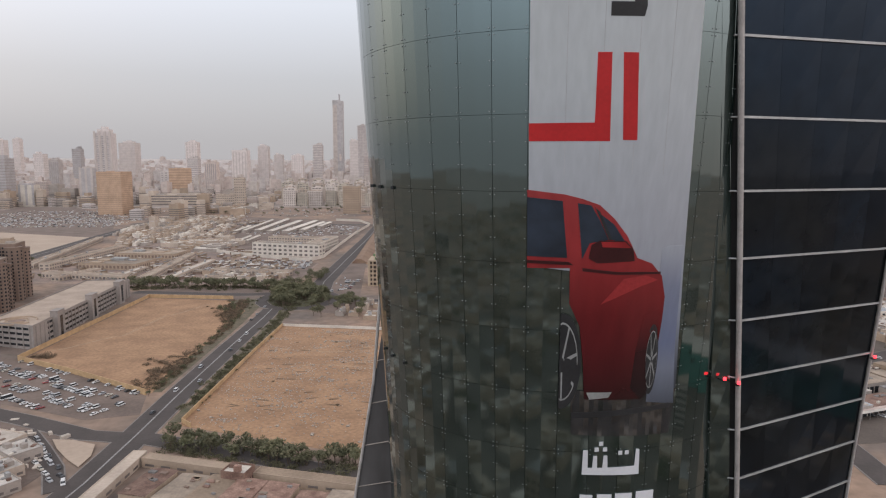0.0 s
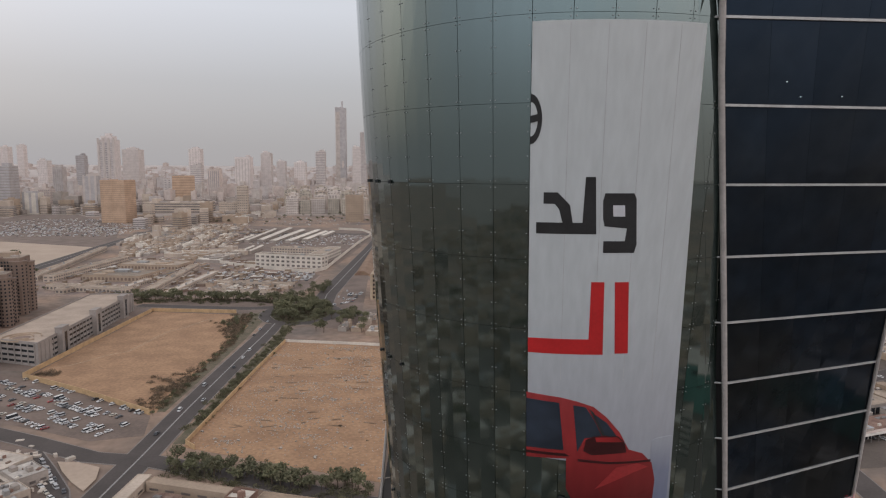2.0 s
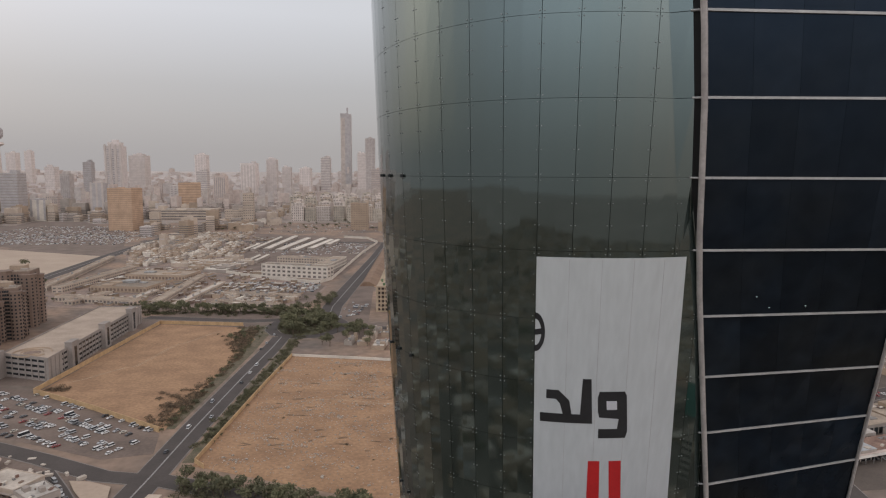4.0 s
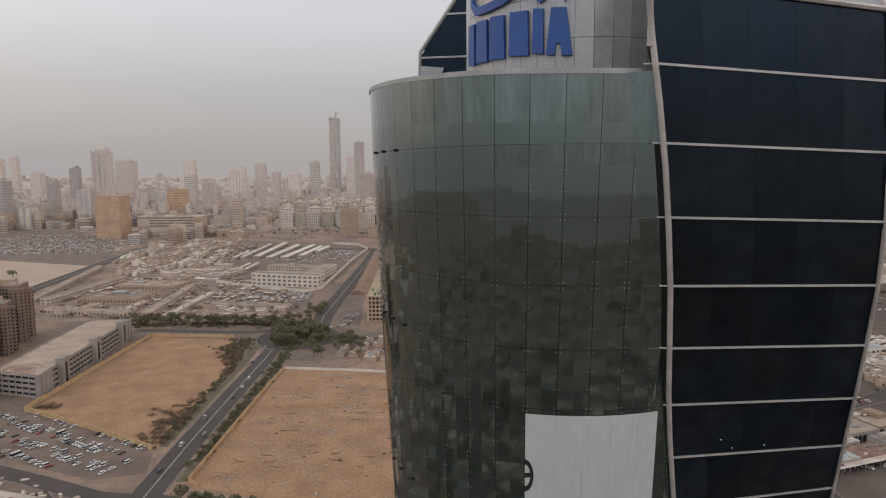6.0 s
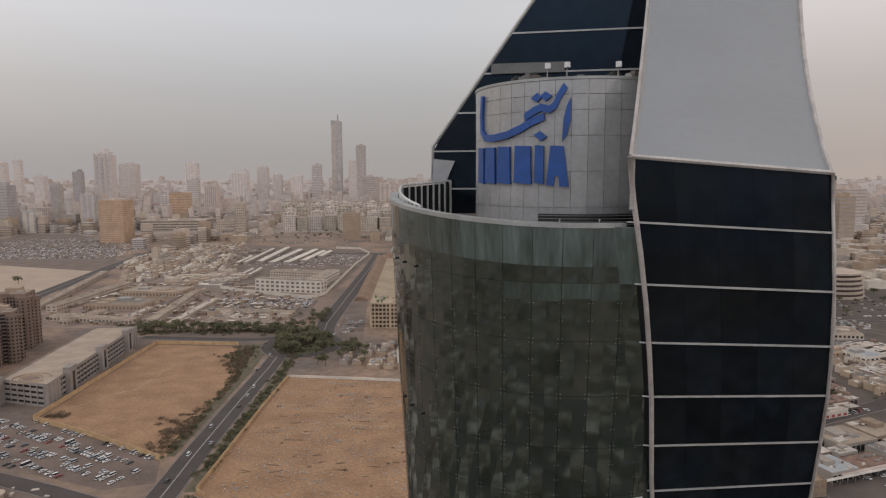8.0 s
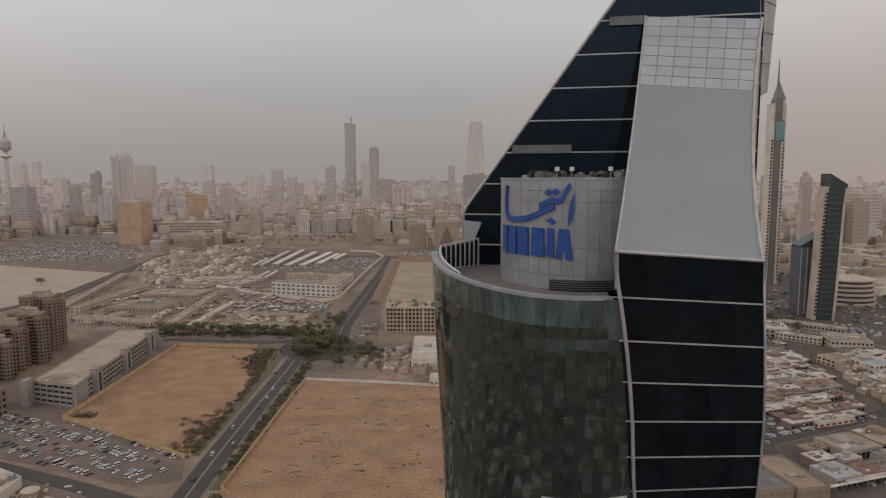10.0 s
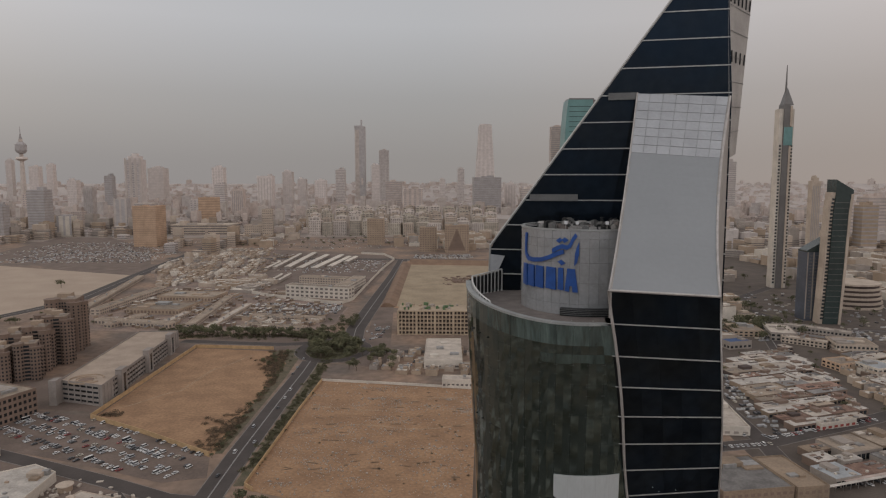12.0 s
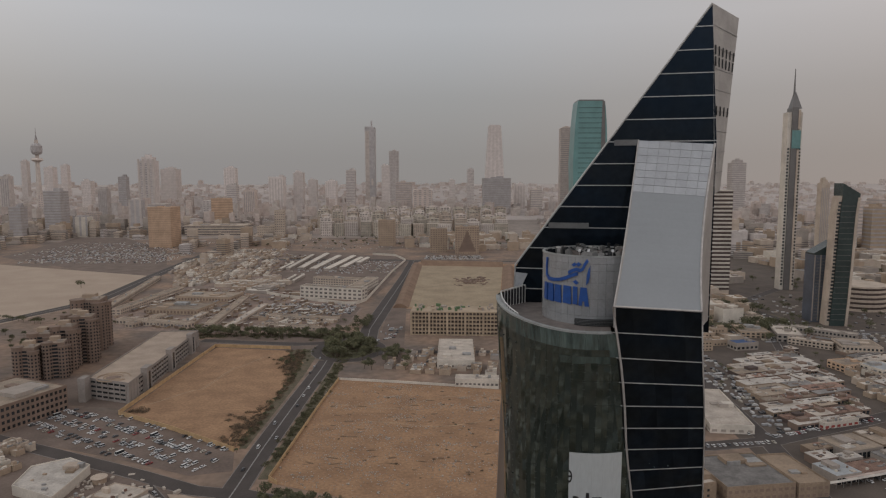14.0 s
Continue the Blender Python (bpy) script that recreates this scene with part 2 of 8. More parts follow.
M_CREAM = plaster("cream_plaster", (0.475, 0.39, 0.318))
M_BEIGE = plaster("beige_plaster", (0.38, 0.29, 0.215))
M_OCHRE = plaster("ochre_plaster", (0.52, 0.36, 0.25))
M_TAN = plaster("tan_window_shade", (0.39, 0.27, 0.19))
# Far ground colour, paled to hold distance haze.
M_PALE = mat("hazed_district_ground", (0.30, 0.25, 0.22), 0.95, 0.0, 0.2, 0.006, 0.05, tone=(0.22, 0.185, 0.16))
M_BROWN = plaster("brown_plaster", (0.212, 0.150, 0.118))
M_WHITEP = plaster("white_plaster", (0.60, 0.54, 0.47))
M_GREYC = plaster("grey_concrete", (0.335, 0.29, 0.255))
M_ROOF = plaster("dusty_flat_roof", (0.32, 0.255, 0.198), 0.18, 0.22, 0.08)
M_ROOFW = plaster("pale_sheet_roof", (0.49, 0.425, 0.365), 0.14, 0.15, 0.1)
M_ROOFRED = mat("rusty_sheet_roof", (0.26, 0.165, 0.125), 0.9, 0.0, 0.25, 0.22, 1.2, rand=0.3, tone=(0.15, 0.085, 0.065))
M_ROOFDK = plaster("grey_roof_felt", (0.22, 0.205, 0.195), 0.2, 0.2, 0.1)
M_BLUEROOF = plaster("blue_sheet_roof", (0.05, 0.09, 0.20))
M_REDAWN = plaster("red_awning", (0.34, 0.06, 0.05))
# Far walls: base colours paled towards the sky to carry distance haze.
M_FARA = plaster("hazed_pinkish_stone", (0.51, 0.425, 0.38), 0.10, 0.16)
M_FARB = plaster("hazed_grey_stone", (0.495, 0.44, 0.412), 0.10, 0.16)
M_FARC = plaster("hazed_light_stone", (0.56, 0.488, 0.44), 0.10, 0.14)
M_FARD = plaster("hazed_dark_glass", (0.38, 0.352, 0.345), 0.10, 0.16)
# Estate and skyline windows, lifted in colour to look hazed by distance.
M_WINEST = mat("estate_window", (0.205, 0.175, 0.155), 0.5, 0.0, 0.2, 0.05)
M_WINHAZE = mat("far_window_haze", (0.345, 0.31, 0.295), 0.5, 0.0, 0.1, 0.05)
# Farthest blocks: low-contrast colours, the haze is in the paint.
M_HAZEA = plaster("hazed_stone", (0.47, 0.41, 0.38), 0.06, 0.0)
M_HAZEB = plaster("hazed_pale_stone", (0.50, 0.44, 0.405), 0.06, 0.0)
M_MARKET = mat("trodden_market_earth", (0.27, 0.195, 0.155), 0.95, 0.0, 0.25, 0.03, 0.3, tone=(0.165, 0.128, 0.112))
M_PIT = mat("pit_sand", (0.345, 0.272, 0.185), 0.95, 0.0, 0.2, 0.03, 0.3, tone=(0.26, 0.20, 0.135))
M_BANK = mat("dug_earth", (0.235, 0.155, 0.105), 0.95, 0.0, 0.2, 0.05, 0.5, tone=(0.18, 0.115, 0.08))
M_OLIVE = mat("olive_scrub", (0.132, 0.122, 0.066), 0.9, 0.0, 0.3, 0.3, 2.0, rand=0.2)
M_SANDBROWN = plaster("sand_brown_plaster", (0.285, 0.212, 0.152), 0.14)
M_VERGE = mat("dry_planted_verge", (0.145, 0.112, 0.078), 0.95, 0.0, 0.3, 0.15, 1.2, tone=(0.085, 0.078, 0.045))
# Dark glazing; also used where shade is put in as colour.
M_DARKBAND = plaster("dark_glazing_and_shade", (0.085, 0.062, 0.055))
M_WING = mat("dull_wing_cladding", (0.105, 0.10, 0.10), 0.35, 0.0, 0.2, 0.2, 1.0, stretch=(1, 1, 0.3))
M_NET = plaster("green_safety_net", (0.10, 0.16, 0.08))
# Plain at the horizon: colour set close to the sky as haze.
M_FARPLAIN = mat("far_hazed_plain", (0.43, 0.375, 0.35), 0.95, 0.0, 0.08, 0.004, 0.03, tone=(0.375, 0.33, 0.305))
M_TEAL = mat("teal_curtain_wall", (0.13, 0.265, 0.26), 0.3, 0.0, 0.1, 0.02, 0.2)
M_GREENG = mat("green_curtain_wall", (0.038, 0.055, 0.053), 0.2, 0.0, 0.15, 0.03, 0.3)
M_GREYG = mat("grey_curtain_wall", (0.14, 0.13, 0.125), 0.3, 0.0, 0.1, 0.03, 0.3)
# Palest tower wall, distance haze mixed into its base colour.
M_MIST = plaster("misted_far_stone", (0.60, 0.535, 0.505), 0.08, 0.12)
M_ESTATE = plaster("weathered_estate_render", (0.45, 0.395, 0.325), 0.12, 0.2)
M_BLUEG = mat("blue_grey_curtain_wall", (0.095, 0.108, 0.135), 0.3, 0.0, 0.15, 0.04, 0.3)
M_PINKSHEET = plaster("faded_pink_sheet", (0.50, 0.40, 0.355), 0.12, 0.1)
M_BLUESHEET = plaster("pale_blue_grey_sheet_roof", (0.36, 0.375, 0.385), 0.12, 0.1)
M_METALG = mat("galvanised_metal", (0.36, 0.35, 0.34), 0.5, 0.4)


# ---- mesh helpers ----
class Shape:
    """Collects plain solids and turns them into one mesh."""

    def __init__(self):
        self.v, self.f = [], []

    def add(self, verts, faces):
        o = len(self.v)
        self.v += [tuple(p) for p in verts]
        self.f += [tuple(i + o for i in q) for q in faces]
        return self

    def box(self, x0, x1, y0, y1, z0, z1):
        return self.add([(x0, y0, z0), (x1, y0, z0), (x1, y1, z0), (x0, y1, z0), (x0, y0, z1), (x1, y0, z1), (x1, y1, z1), (x0, y1, z1)],
                        [(3, 2, 1, 0), (4, 5, 6, 7), (0, 1, 5, 4), (1, 2, 6, 5), (2, 3, 7, 6), (3, 0, 4, 7)])

    def turned(self, cx, cy, w, d, z0, z1, a):
        c, s = math.cos(a), math.sin(a)
        q = [(cx + c * x - s * y, cy + s * x + c * y) for x, y in ((-w / 2, -d / 2), (w / 2, -d / 2), (w / 2, d / 2), (-w / 2, d / 2))]
        return self.prism(q, z0, z1)

    def prism(self, pts, z0, z1, top=None):
        n = len(pts)
        top = top or pts
        v = [(x, y, z0) for x, y in pts] + [(x, y, z1) for x, y in top]
        return self.add(v, [tuple(range(n))[::-1], tuple(range(n, 2 * n))] + [(i, (i + 1) % n, n + (i + 1) % n, n + i) for i in range(n)])

    def ring(self, cx, cy, r, z0, z1, n=16, r2=None):
        r2 = r if r2 is None else r2
        c = [(cx + r * math.cos(6.2832 * i / n), cy + r * math.sin(6.2832 * i / n)) for i in range(n)]
        t = [(cx + r2 * math.cos(6.2832 * i / n), cy + r2 * math.sin(6.2832 * i / n)) for i in range(n)]
        return self.prism(c, z0, z1, t)

    def slab(self, quad, thick):
        """A quad in space with thickness behind it."""
        a, b, c, d = [Vector(p) for p in quad]
        n = (b - a).cross(d - a).normalized() * thick
        v = [a, b, c, d, a - n, b - n, c - n, d - n]
        return self.add(v, [(0, 1, 2, 3), (7, 6, 5, 4), (0, 4, 5, 1), (1, 5, 6, 2), (2, 6, 7, 3), (3, 7, 4, 0)])

    def tube(self, pts, r, n=6):
        pts = [Vector(p) for p in pts]
        o = len(self.v)
        for i, p in enumerate(pts):
            d = (pts[min(i + 1, len(pts) - 1)] - pts[max(i - 1, 0)]).normalized()
            a = d.cross(Vector((0, 0, 1)) if abs(d.z) < 0.9 else Vector((0, 1, 0))).normalized()
            b = d.cross(a)
            self.v += [tuple(p + r * (math.cos(6.2832 * k / n) * a + math.sin(6.2832 * k / n) * b)) for k in range(n)]
        for i in range(len(pts) - 1):
            self.f += [(o + i * n + k, o + i * n + (k + 1) % n, o + (i + 1) * n + (k + 1) % n, o + (i + 1) * n + k) for k in range(n)]
        e = o + (len(pts) - 1) * n
        self.f += [tuple(range(o, o + n)), tuple(range(e, e + n))[::-1]]
        return self

    def loft(self, rows, closed=True):
        """Joins rows of points, each a closed outline, into one solid."""
        o, n = len(self.v), len(rows[0])
        for r in rows:
            self.v += [tuple(p) for p in r]
        for j in range(len(rows) - 1):
            self.f += [(o + j * n + i, o + j * n + (i + 1) % n, o + (j + 1) * n + (i + 1) % n, o + (j + 1) * n + i) for i in range(n)]
        e = o + (len(rows) - 1) * n
        self.f += [tuple(range(o, o + n))[::-1], tuple(range(e, e + n))]
        return self

    def mesh(self, name, material, smooth=False, weld=False):
        me = bpy.data.meshes.new(name)
        me.from_pydata(self.v, [], self.f)
        if weld:
            bm = bmesh.new()
            bm.from_mesh(me)
            bmesh.ops.remove_doubles(bm, verts=bm.verts, dist=0.002)
            bm.to_mesh(me)
            bm.free()
        me.materials.append(material)
        if smooth:
            me.shade_smooth()
        me.update()
        return me


def part(name, shape, material, parent=None, label="", smooth=False, at=None, weld=False):
    """One mesh object, under a thing or a part."""
    me = shape if isinstance(shape, bpy.types.Mesh) else shape.mesh(name, material, smooth, weld)
    ob = new(name, me)
    if parent is not None:
        ob.parent = parent
    if at is not None:
        ob.matrix_basis = at
    if label:
        ob["label"] = label
    return ob


def thing(name, label, category, at=(0, 0, 0), yaw=0.0, group="", kind=""):
    ob = new(name)
    ob.matrix_basis = pose(*at, 0, 0, yaw)
    return tagged(ob, label, category, group, kind)


def lerp(a, b, s):
    return tuple(p + (q - p) * s for p, q in zip(a, b))

# ---- the tower ----
TZ = [0, 60, 120, 139, 153, 174]
CXS, CYS, RAD = [11, 11, 9.6, 8.6, 8.0, 7.4], [50, 50, 45.5, 40.8, 37.5, 33.6], 11.7
EZ = [0, 60, 115, 135.7, 153.2, 160.2, 167.2, 174.2]
FLX, FLY = [25.5, 25, 19.9, 15.9, 12.3, 11.3, 10.1, 8.6], [47, 46, 37.8, 31.8, 26.6, 24.2, 22.6, 21.6]
FRX, FRY = [37, 36.5, 30.6, 26.7, 23.1, 21.6, 20.35, 20.45], [57, 56, 43.2, 35.6, 27.1, 23.8, 21.9, 23.0]
FLOOR_Z, STOREY = 153.2, 3.5
SOFT = (-6, -3, 0, 3, 6)


def axis_at(z):
    return tuple(float(np.mean([np.interp(z + d, TZ, a) for d in SOFT])) for a in (CXS, CYS))


def edge(xs, ys, z):
    return tuple(float(np.mean([np.interp(z + d * 0.4, EZ, a) for d in SOFT])) for a in (xs, ys))


def front_left(z, dz=None):
    return Vector((*edge(FLX, FLY, z), z if dz is None else dz))


def front_right(z):
    return Vector((*edge(FRX, FRY, z), z - 0.9 * max(0.0, min(1.0, (z - 160) / 14))))


def on_drum(phi, z, out=0.0):
    """A point of the curved facade; phi: degrees from the side that faces south, to the west."""
    cx, cy = axis_at(z)
    a = radians(phi)
    b = 5.6 * max(0.0, min(1.0, (z - 150) / 18)) * max(0.0, (min(phi, 105) - 20) / 70) ** 1.5  # the plan draws out to the rear near the top
    return Vector((cx - (RAD + out) * math.sin(a) - 0.07 * b, cy - (RAD + out) * math.cos(a) + b, z))


def phi_edge(z):
    cx, cy = axis_at(z)
    p = front_left(z)
    return math.degrees(math.atan2(cx - p.x, cy - p.y)) - 4.0


tower = thing("office_tower", "tall twisted office tower with curved glass and dark flat facades", "tower")
body = Shape()
levels = [0, 40, 80, 100] + [FLOOR_Z + STOREY * k for k in range(-13, 5)] + [169.3]
rings = []
for z in levels:
    pe = phi_edge(z)
    ring_ = [on_drum(pe + (118 - pe) * i / 24, z, -0.35) for i in range(25)]
    fl, fr = front_left(z), front_right(z)
    inn = (fr - fl).normalized()
    back = Vector((inn.y, -inn.x, 0)) * -0.25
    rings.append(ring_ + [Vector((fr.x + 4, 62, z)), fr + back, fl + back])
n_r = len(rings[0])
for a in rings:
    body.v += [tuple(p) for p in a]
for j in range(len(levels) - 1):
    body.f += [(j * n_r + i, (j + 1) * n_r + i, (j + 1) * n_r + (i + 1) % n_r, j * n_r + (i + 1) % n_r) for i in range(n_r)]
body.f.append(tuple((len(levels) - 1) * n_r + i for i in range(n_r))[::-1])
part("core", body, M_FRAME, tower, "dark structure behind the glass")

# curved facade: one pane per bay and storey
COLS = [-6.4 + 8.2 * k for k in range(-6, 16)]
facade = part("curved_facade", Shape().add([on_drum(-5, 160, -0.3), on_drum(5, 160, -0.3), on_drum(0, 161, -0.3)], [(0, 1, 2)]), M_FRAME, tower)
lower = Shape()


def climb(phi):
    """How far the parapet has risen at that side; it climbs to the west."""
    return 1.07 * max(0.0, (min(phi, 100) - 5) / 85) ** 1.5


def pane_shape(p0, p1, z0, z1, sh, low=0.0, high=0.0):
    """One bent pane; low, high: how much of the parapet's climb its lower and upper edges follow."""
    g = 0.06
    e0, e1 = max(p0 + g, phi_edge(z0)), max(p0 + g, phi_edge(z1))
    if p1 - g <= min(e0, e1) + 0.3:
        return False
    e0, e1 = min(e0, p1 - g - 0.05), min(e1, p1 - g - 0.05)
    k = 2
    row0 = [on_drum(a, z0 + 0.008 + low * climb(a)) for a in (e0 + (p1 - g - e0) * i / k for i in range(k + 1))]
    row1 = [on_drum(a, z1 - 0.008 + high * climb(a)) for a in (e1 + (p1 - g - e1) * i / k for i in range(k + 1))]
    cx, cy = axis_at(z0)
    inw = [(Vector((cx, cy, 0)) - Vector((p.x, p.y, 0))).normalized() * 0.06 for p in row0]
    v = row0 + row1 + [p + q for p, q in zip(row0, inw)] + [p + q for p, q in zip(row1, inw)]
    n = k + 1
    f = [(i + 1, i, n + i, n + i + 1) for i in range(k)] + [(2 * n + i, 2 * n + i + 1, 3 * n + i + 1, 3 * n + i) for i in range(k)]
    f += [(0, 2 * n, 3 * n, n), (k, n + k, 3 * n + k, 2 * n + k)]
    f += [(i, i + 1, 2 * n + i + 1, 2 * n + i) for i in range(k)] + [(n + i + 1, n + i, 3 * n + i, 3 * n + i + 1) for i in range(k)]
    sh.add(v, f)
    return True


nodes = Shape()
for c in range(len(COLS) - 1):
    sh = Shape()
    if COLS[c] < 110 and pane_shape(COLS[c], COLS[c + 1], 168.15, 170.4, sh, 0.8, 1.0):
        part("parapet_pane", sh, M_GLASSTOP, facade, "pale greenish parapet glass")
        sh = Shape()
        pane_shape(COLS[c], COLS[c + 1], 167.2, 168.17, sh, 0.0, 0.8)
        part("pane", sh, M_GLASS, facade)
for k in range(-12, 4):
    z0 = FLOOR_Z + STOREY * k
    z1 = z0 + STOREY
    for c in range(len(COLS) - 1):
        sh = Shape() if k >= -10 and COLS[c] < 110 else lower
        if k == 3 and -40 < COLS[c] < 26:  # the top storey has its blinds half down
            hem = 166.15 + (0.0, 0.12, -0.05)[c % 3]
            if pane_shape(COLS[c], COLS[c + 1], hem, z1, sh):
                part("pane", sh, M_BLIND, facade, "pale greenish blind behind glass")
                sh = Shape()
                pane_shape(COLS[c], COLS[c + 1], z0, hem + 0.02, sh)
                part("pane", sh, M_GLASS, facade)
        elif pane_shape(COLS[c], COLS[c + 1], z0, z1, sh) and sh is not lower:
            part("pane", sh, M_GLASS, facade)
        if COLS[c] > phi_edge(z0) + 1.0 and -45 < COLS[c] < 75:
            for du, dz in ((-0.55, 0.14), (0.55, 0.14), (-0.55, -0.14), (0.55, -0.14), (-0.5, 1.25), (0.5, 1.25), (-0.5, 2.3), (0.5, 2.3)):
                p = on_drum(COLS[c] + du, z0 + dz, 0.02)
                nodes.box(p.x - 0.021, p.x + 0.021, p.y - 0.022, p.y + 0.022, p.z - 0.017, p.z + 0.017)
for z0, z1 in ((0, 20), (20, 40), (40, 60), (60, 80), (80, 97), (97, FLOOR_Z - 12 * STOREY)):
    for c in range(len(COLS) - 1):
        pane_shape(COLS[c], COLS[c + 1], z0, z1, lower)
for k in range(-12, 4):
    z0 = FLOOR_Z + STOREY * k
    z1 = z0 + STOREY - 0.03
    a, b = on_drum(phi_edge(z0) + 9.5, z0, 0.0), on_drum(phi_edge(z1) + 9.5, z1, 0.0)
    e0, e1 = front_left(z0) + Vector((-0.45, 0.10, 0)), front_left(z1) + Vector((-0.45, 0.10, 0))
    part("return_pane", Shape().slab((a, e0, e1, b), 0.05), M_GLASS, facade)
    part("reveal", Shape().slab((e0 + Vector((0, 0.12, 0)), front_left(z0) + Vector((-0.10, 0.10, 0)), front_left(z1) + Vector((-0.10, 0.10, 0)), e1 + Vector((0, 0.12, 0))), 0.05), M_FRAME, facade, "dark recess beside the edge tube")
a, b = on_drum(phi_edge(167.2) + 9.5, 167.2, 0.0), on_drum(phi_edge(170.4) + 9.5, 170.4, 0.0)
part("parapet_pane", Shape().slab((a, front_left(167.2) + Vector((-0.14, -0.02, 0)), front_left(170.4) + Vector((-0.14, -0.02, 0)), b), 0.05), M_GLASSTOP, facade, "pale greenish parapet glass")
tagged(part("lower_panes", lower, M_GLASS, facade), kind="stuff")
tagged(part("fitting_grid", nodes, M_BOLT, facade, "small steel glass fittings"), kind="stuff")
# protruding brackets on the west edge
for k in (-8, -5, -2, 1, 4):
    for c in range(14, 17):
        p = on_drum(COLS[c], FLOOR_Z + STOREY * k, 0.08)
        part("bracket", Shape().box(p.x - 0.07, p.x + 0.07, p.y - 0.07, p.y + 0.07, p.z - 0.08, p.z + 0.08), M_FRAME, facade)

# flat dark facade: one band of panes per storey, pale strips between them
flat = part("flat_facade", Shape().slab((front_left(100) + Vector((0.1, 0.2, 0)), front_right(100) + Vector((-0.1, 0.2, 0)), front_right(104) + Vector((-0.1, 0.2, 0)), front_left(104) + Vector((0.1, 0.2, 0))), 0.1), M_FRAME, tower)
for k in range(-14, 6):
    z0, z1 = FLOOR_Z + STOREY * k, FLOOR_Z + STOREY * (k + 1)
    a, b, c, d = front_left(z0), front_right(z0), front_right(z1), front_left(z1)
    for i in range(5):
        s0, s1 = i / 5 + 0.0004, (i + 1) / 5 - 0.0004
        q = (lerp(a, b, s0), lerp(a, b, s1), lerp(d, c, s1), lerp(d, c, s0))
        part("pane", Shape().slab(q, 0.08), M_DARKGLASS, flat)
    out = Vector((b.y - a.y, a.x - b.x, 0)).normalized() * 0.10
    part("strip", Shape().slab((a + out - Vector((0, 0, 0.055)), b + out - Vector((0, 0, 0.055)), b + out + Vector((0, 0, 0.055)), a + out + Vector((0, 0, 0.055))), 0.12), M_STRIP, flat, "pale metal floor strip")
    nub = Vector((a.x - 0.55, a.y + 0.1, a.z))
    part("bracket", Shape().tube((nub, a + out), 0.05), M_STRIP, flat)
low_flat = Shape()
for z0, z1 in ((0, 25), (25, 50), (50, 75), (75, FLOOR_Z - 14 * STOREY)):
    low_flat.slab((front_left(z0), front_right(z0), front_right(z1), front_left(z1)), 0.08)
tagged(part("lower_flat_panes", low_flat, M_DARKGLASS, flat), kind="stuff")
zs = [85 + 3 * i for i in range(30)] + [174.2]
part("edge_tube", Shape().tube([front_left(z) + Vector((-0.10, -0.16, 0)) for z in zs], 0.15, 8), M_PIPE, tower, "pale steel tube along the facade edge", True)
part("edge_tube", Shape().tube([front_right(z) + Vector((0.05, -0.10, 0)) for z in zs], 0.10, 8), M_PIPE, tower, "pale steel tube along the facade edge", True)

# office ceiling lamps behind the dark glass
for z, xs_ in ((150.9, (12.9, 13.3, 15.8, 16.1)), (150.35, (16.6, 17.5, 18.6))):
    for x in xs_:
        a, b = front_left(z), front_right(z)
        p = a.lerp(b, (x - a.x) / (b.x - a.x)) + Vector((0, -0.012, 0.25 * math.sin(x * 9)))
        part("ceiling_lamp", Shape().box(-0.03, 0.03, 0, 0.03, -0.018, 0.018), M_OFFICELAMP, flat, "small white office lamp", at=pose(*p))

# sloping grey roof sheet with a tiled upper third
TOP_L, TOP_R = Vector((17.8, 44.25, 196.4)), Vector((29.0, 41.95, 195.7))
LOW_L, LOW_R = front_left(174.2), front_right(174.2)


def roof_at(u, s):
    p = LOW_L.lerp(LOW_R, u).lerp(TOP_L.lerp(TOP_R, u), s)
    p.z -= 4 * 1.5 * s * (1 - s)
    p.x -= 4 * 0.8 * s * (1 - s) * u
    return p


sheet = Shape().loft([[roof_at(0, s), roof_at(0.5, s), roof_at(1, s), roof_at(1, s) + Vector((0, 0.25, -0.25)), roof_at(0.5, s) + Vector((0, 0.25, -0.25)), roof_at(0, s) + Vector((0, 0.25, -0.25))] for s in [0.7 * k / 14 for k in range(15)]])
roof_sheet = part("roof_sheet", sheet, M_SHEET, tower, "smooth grey sloping roof sheet")
NU, NS = 7, 7
for i in range(NU):
    for j in range(NS):
        u0, u1 = (i + 0.02) / NU, (i + 0.98) / NU
        s0, s1 = 0.70 + 0.30 * (j + 0.03) / NS, 0.70 + 0.30 * (j + 0.97) / NS
        part("tile", Shape().slab((roof_at(u0, s0), roof_at(u1, s0), roof_at(u1, s1), roof_at(u0, s1)), 0.08), M_TILE, roof_sheet)
under = Shape()
for i in range(6):
    s0, s1 = 0.7 + 0.05 * i, 0.75 + 0.05 * i
    dn = Vector((0, 0, -0.12))
    under.slab((roof_at(0, s0) + dn, roof_at(1, s0) + dn, roof_at(1, s1) + dn, roof_at(0, s1) + dn), 0.2)
part("tile_backing", under, M_COPING, roof_sheet, weld=True)
side = Shape()
for u, sx in ((0, 1), (1, -1)):
    for i in range(12):
        a, b = roof_at(u, i / 12), roof_at(u, (i + 1) / 12)
        lo = 171.4 if u == 0 else 168.0
        off = Vector((0.25 * sx, 0, 0))
        q = [Vector((a.x, a.y, lo)), Vector((b.x, b.y, lo)), b, a]
        v = q + [p + off for p in q]
        side.add(v, [(0, 1, 2, 3), (7, 6, 5, 4), (0, 4, 5, 1), (1, 5, 6, 2), (2, 6, 7, 3), (3, 7, 4, 0)])
part("side_wall", side, M_SIDE, tower, "grey metal side wall below the roof sheet", weld=True)
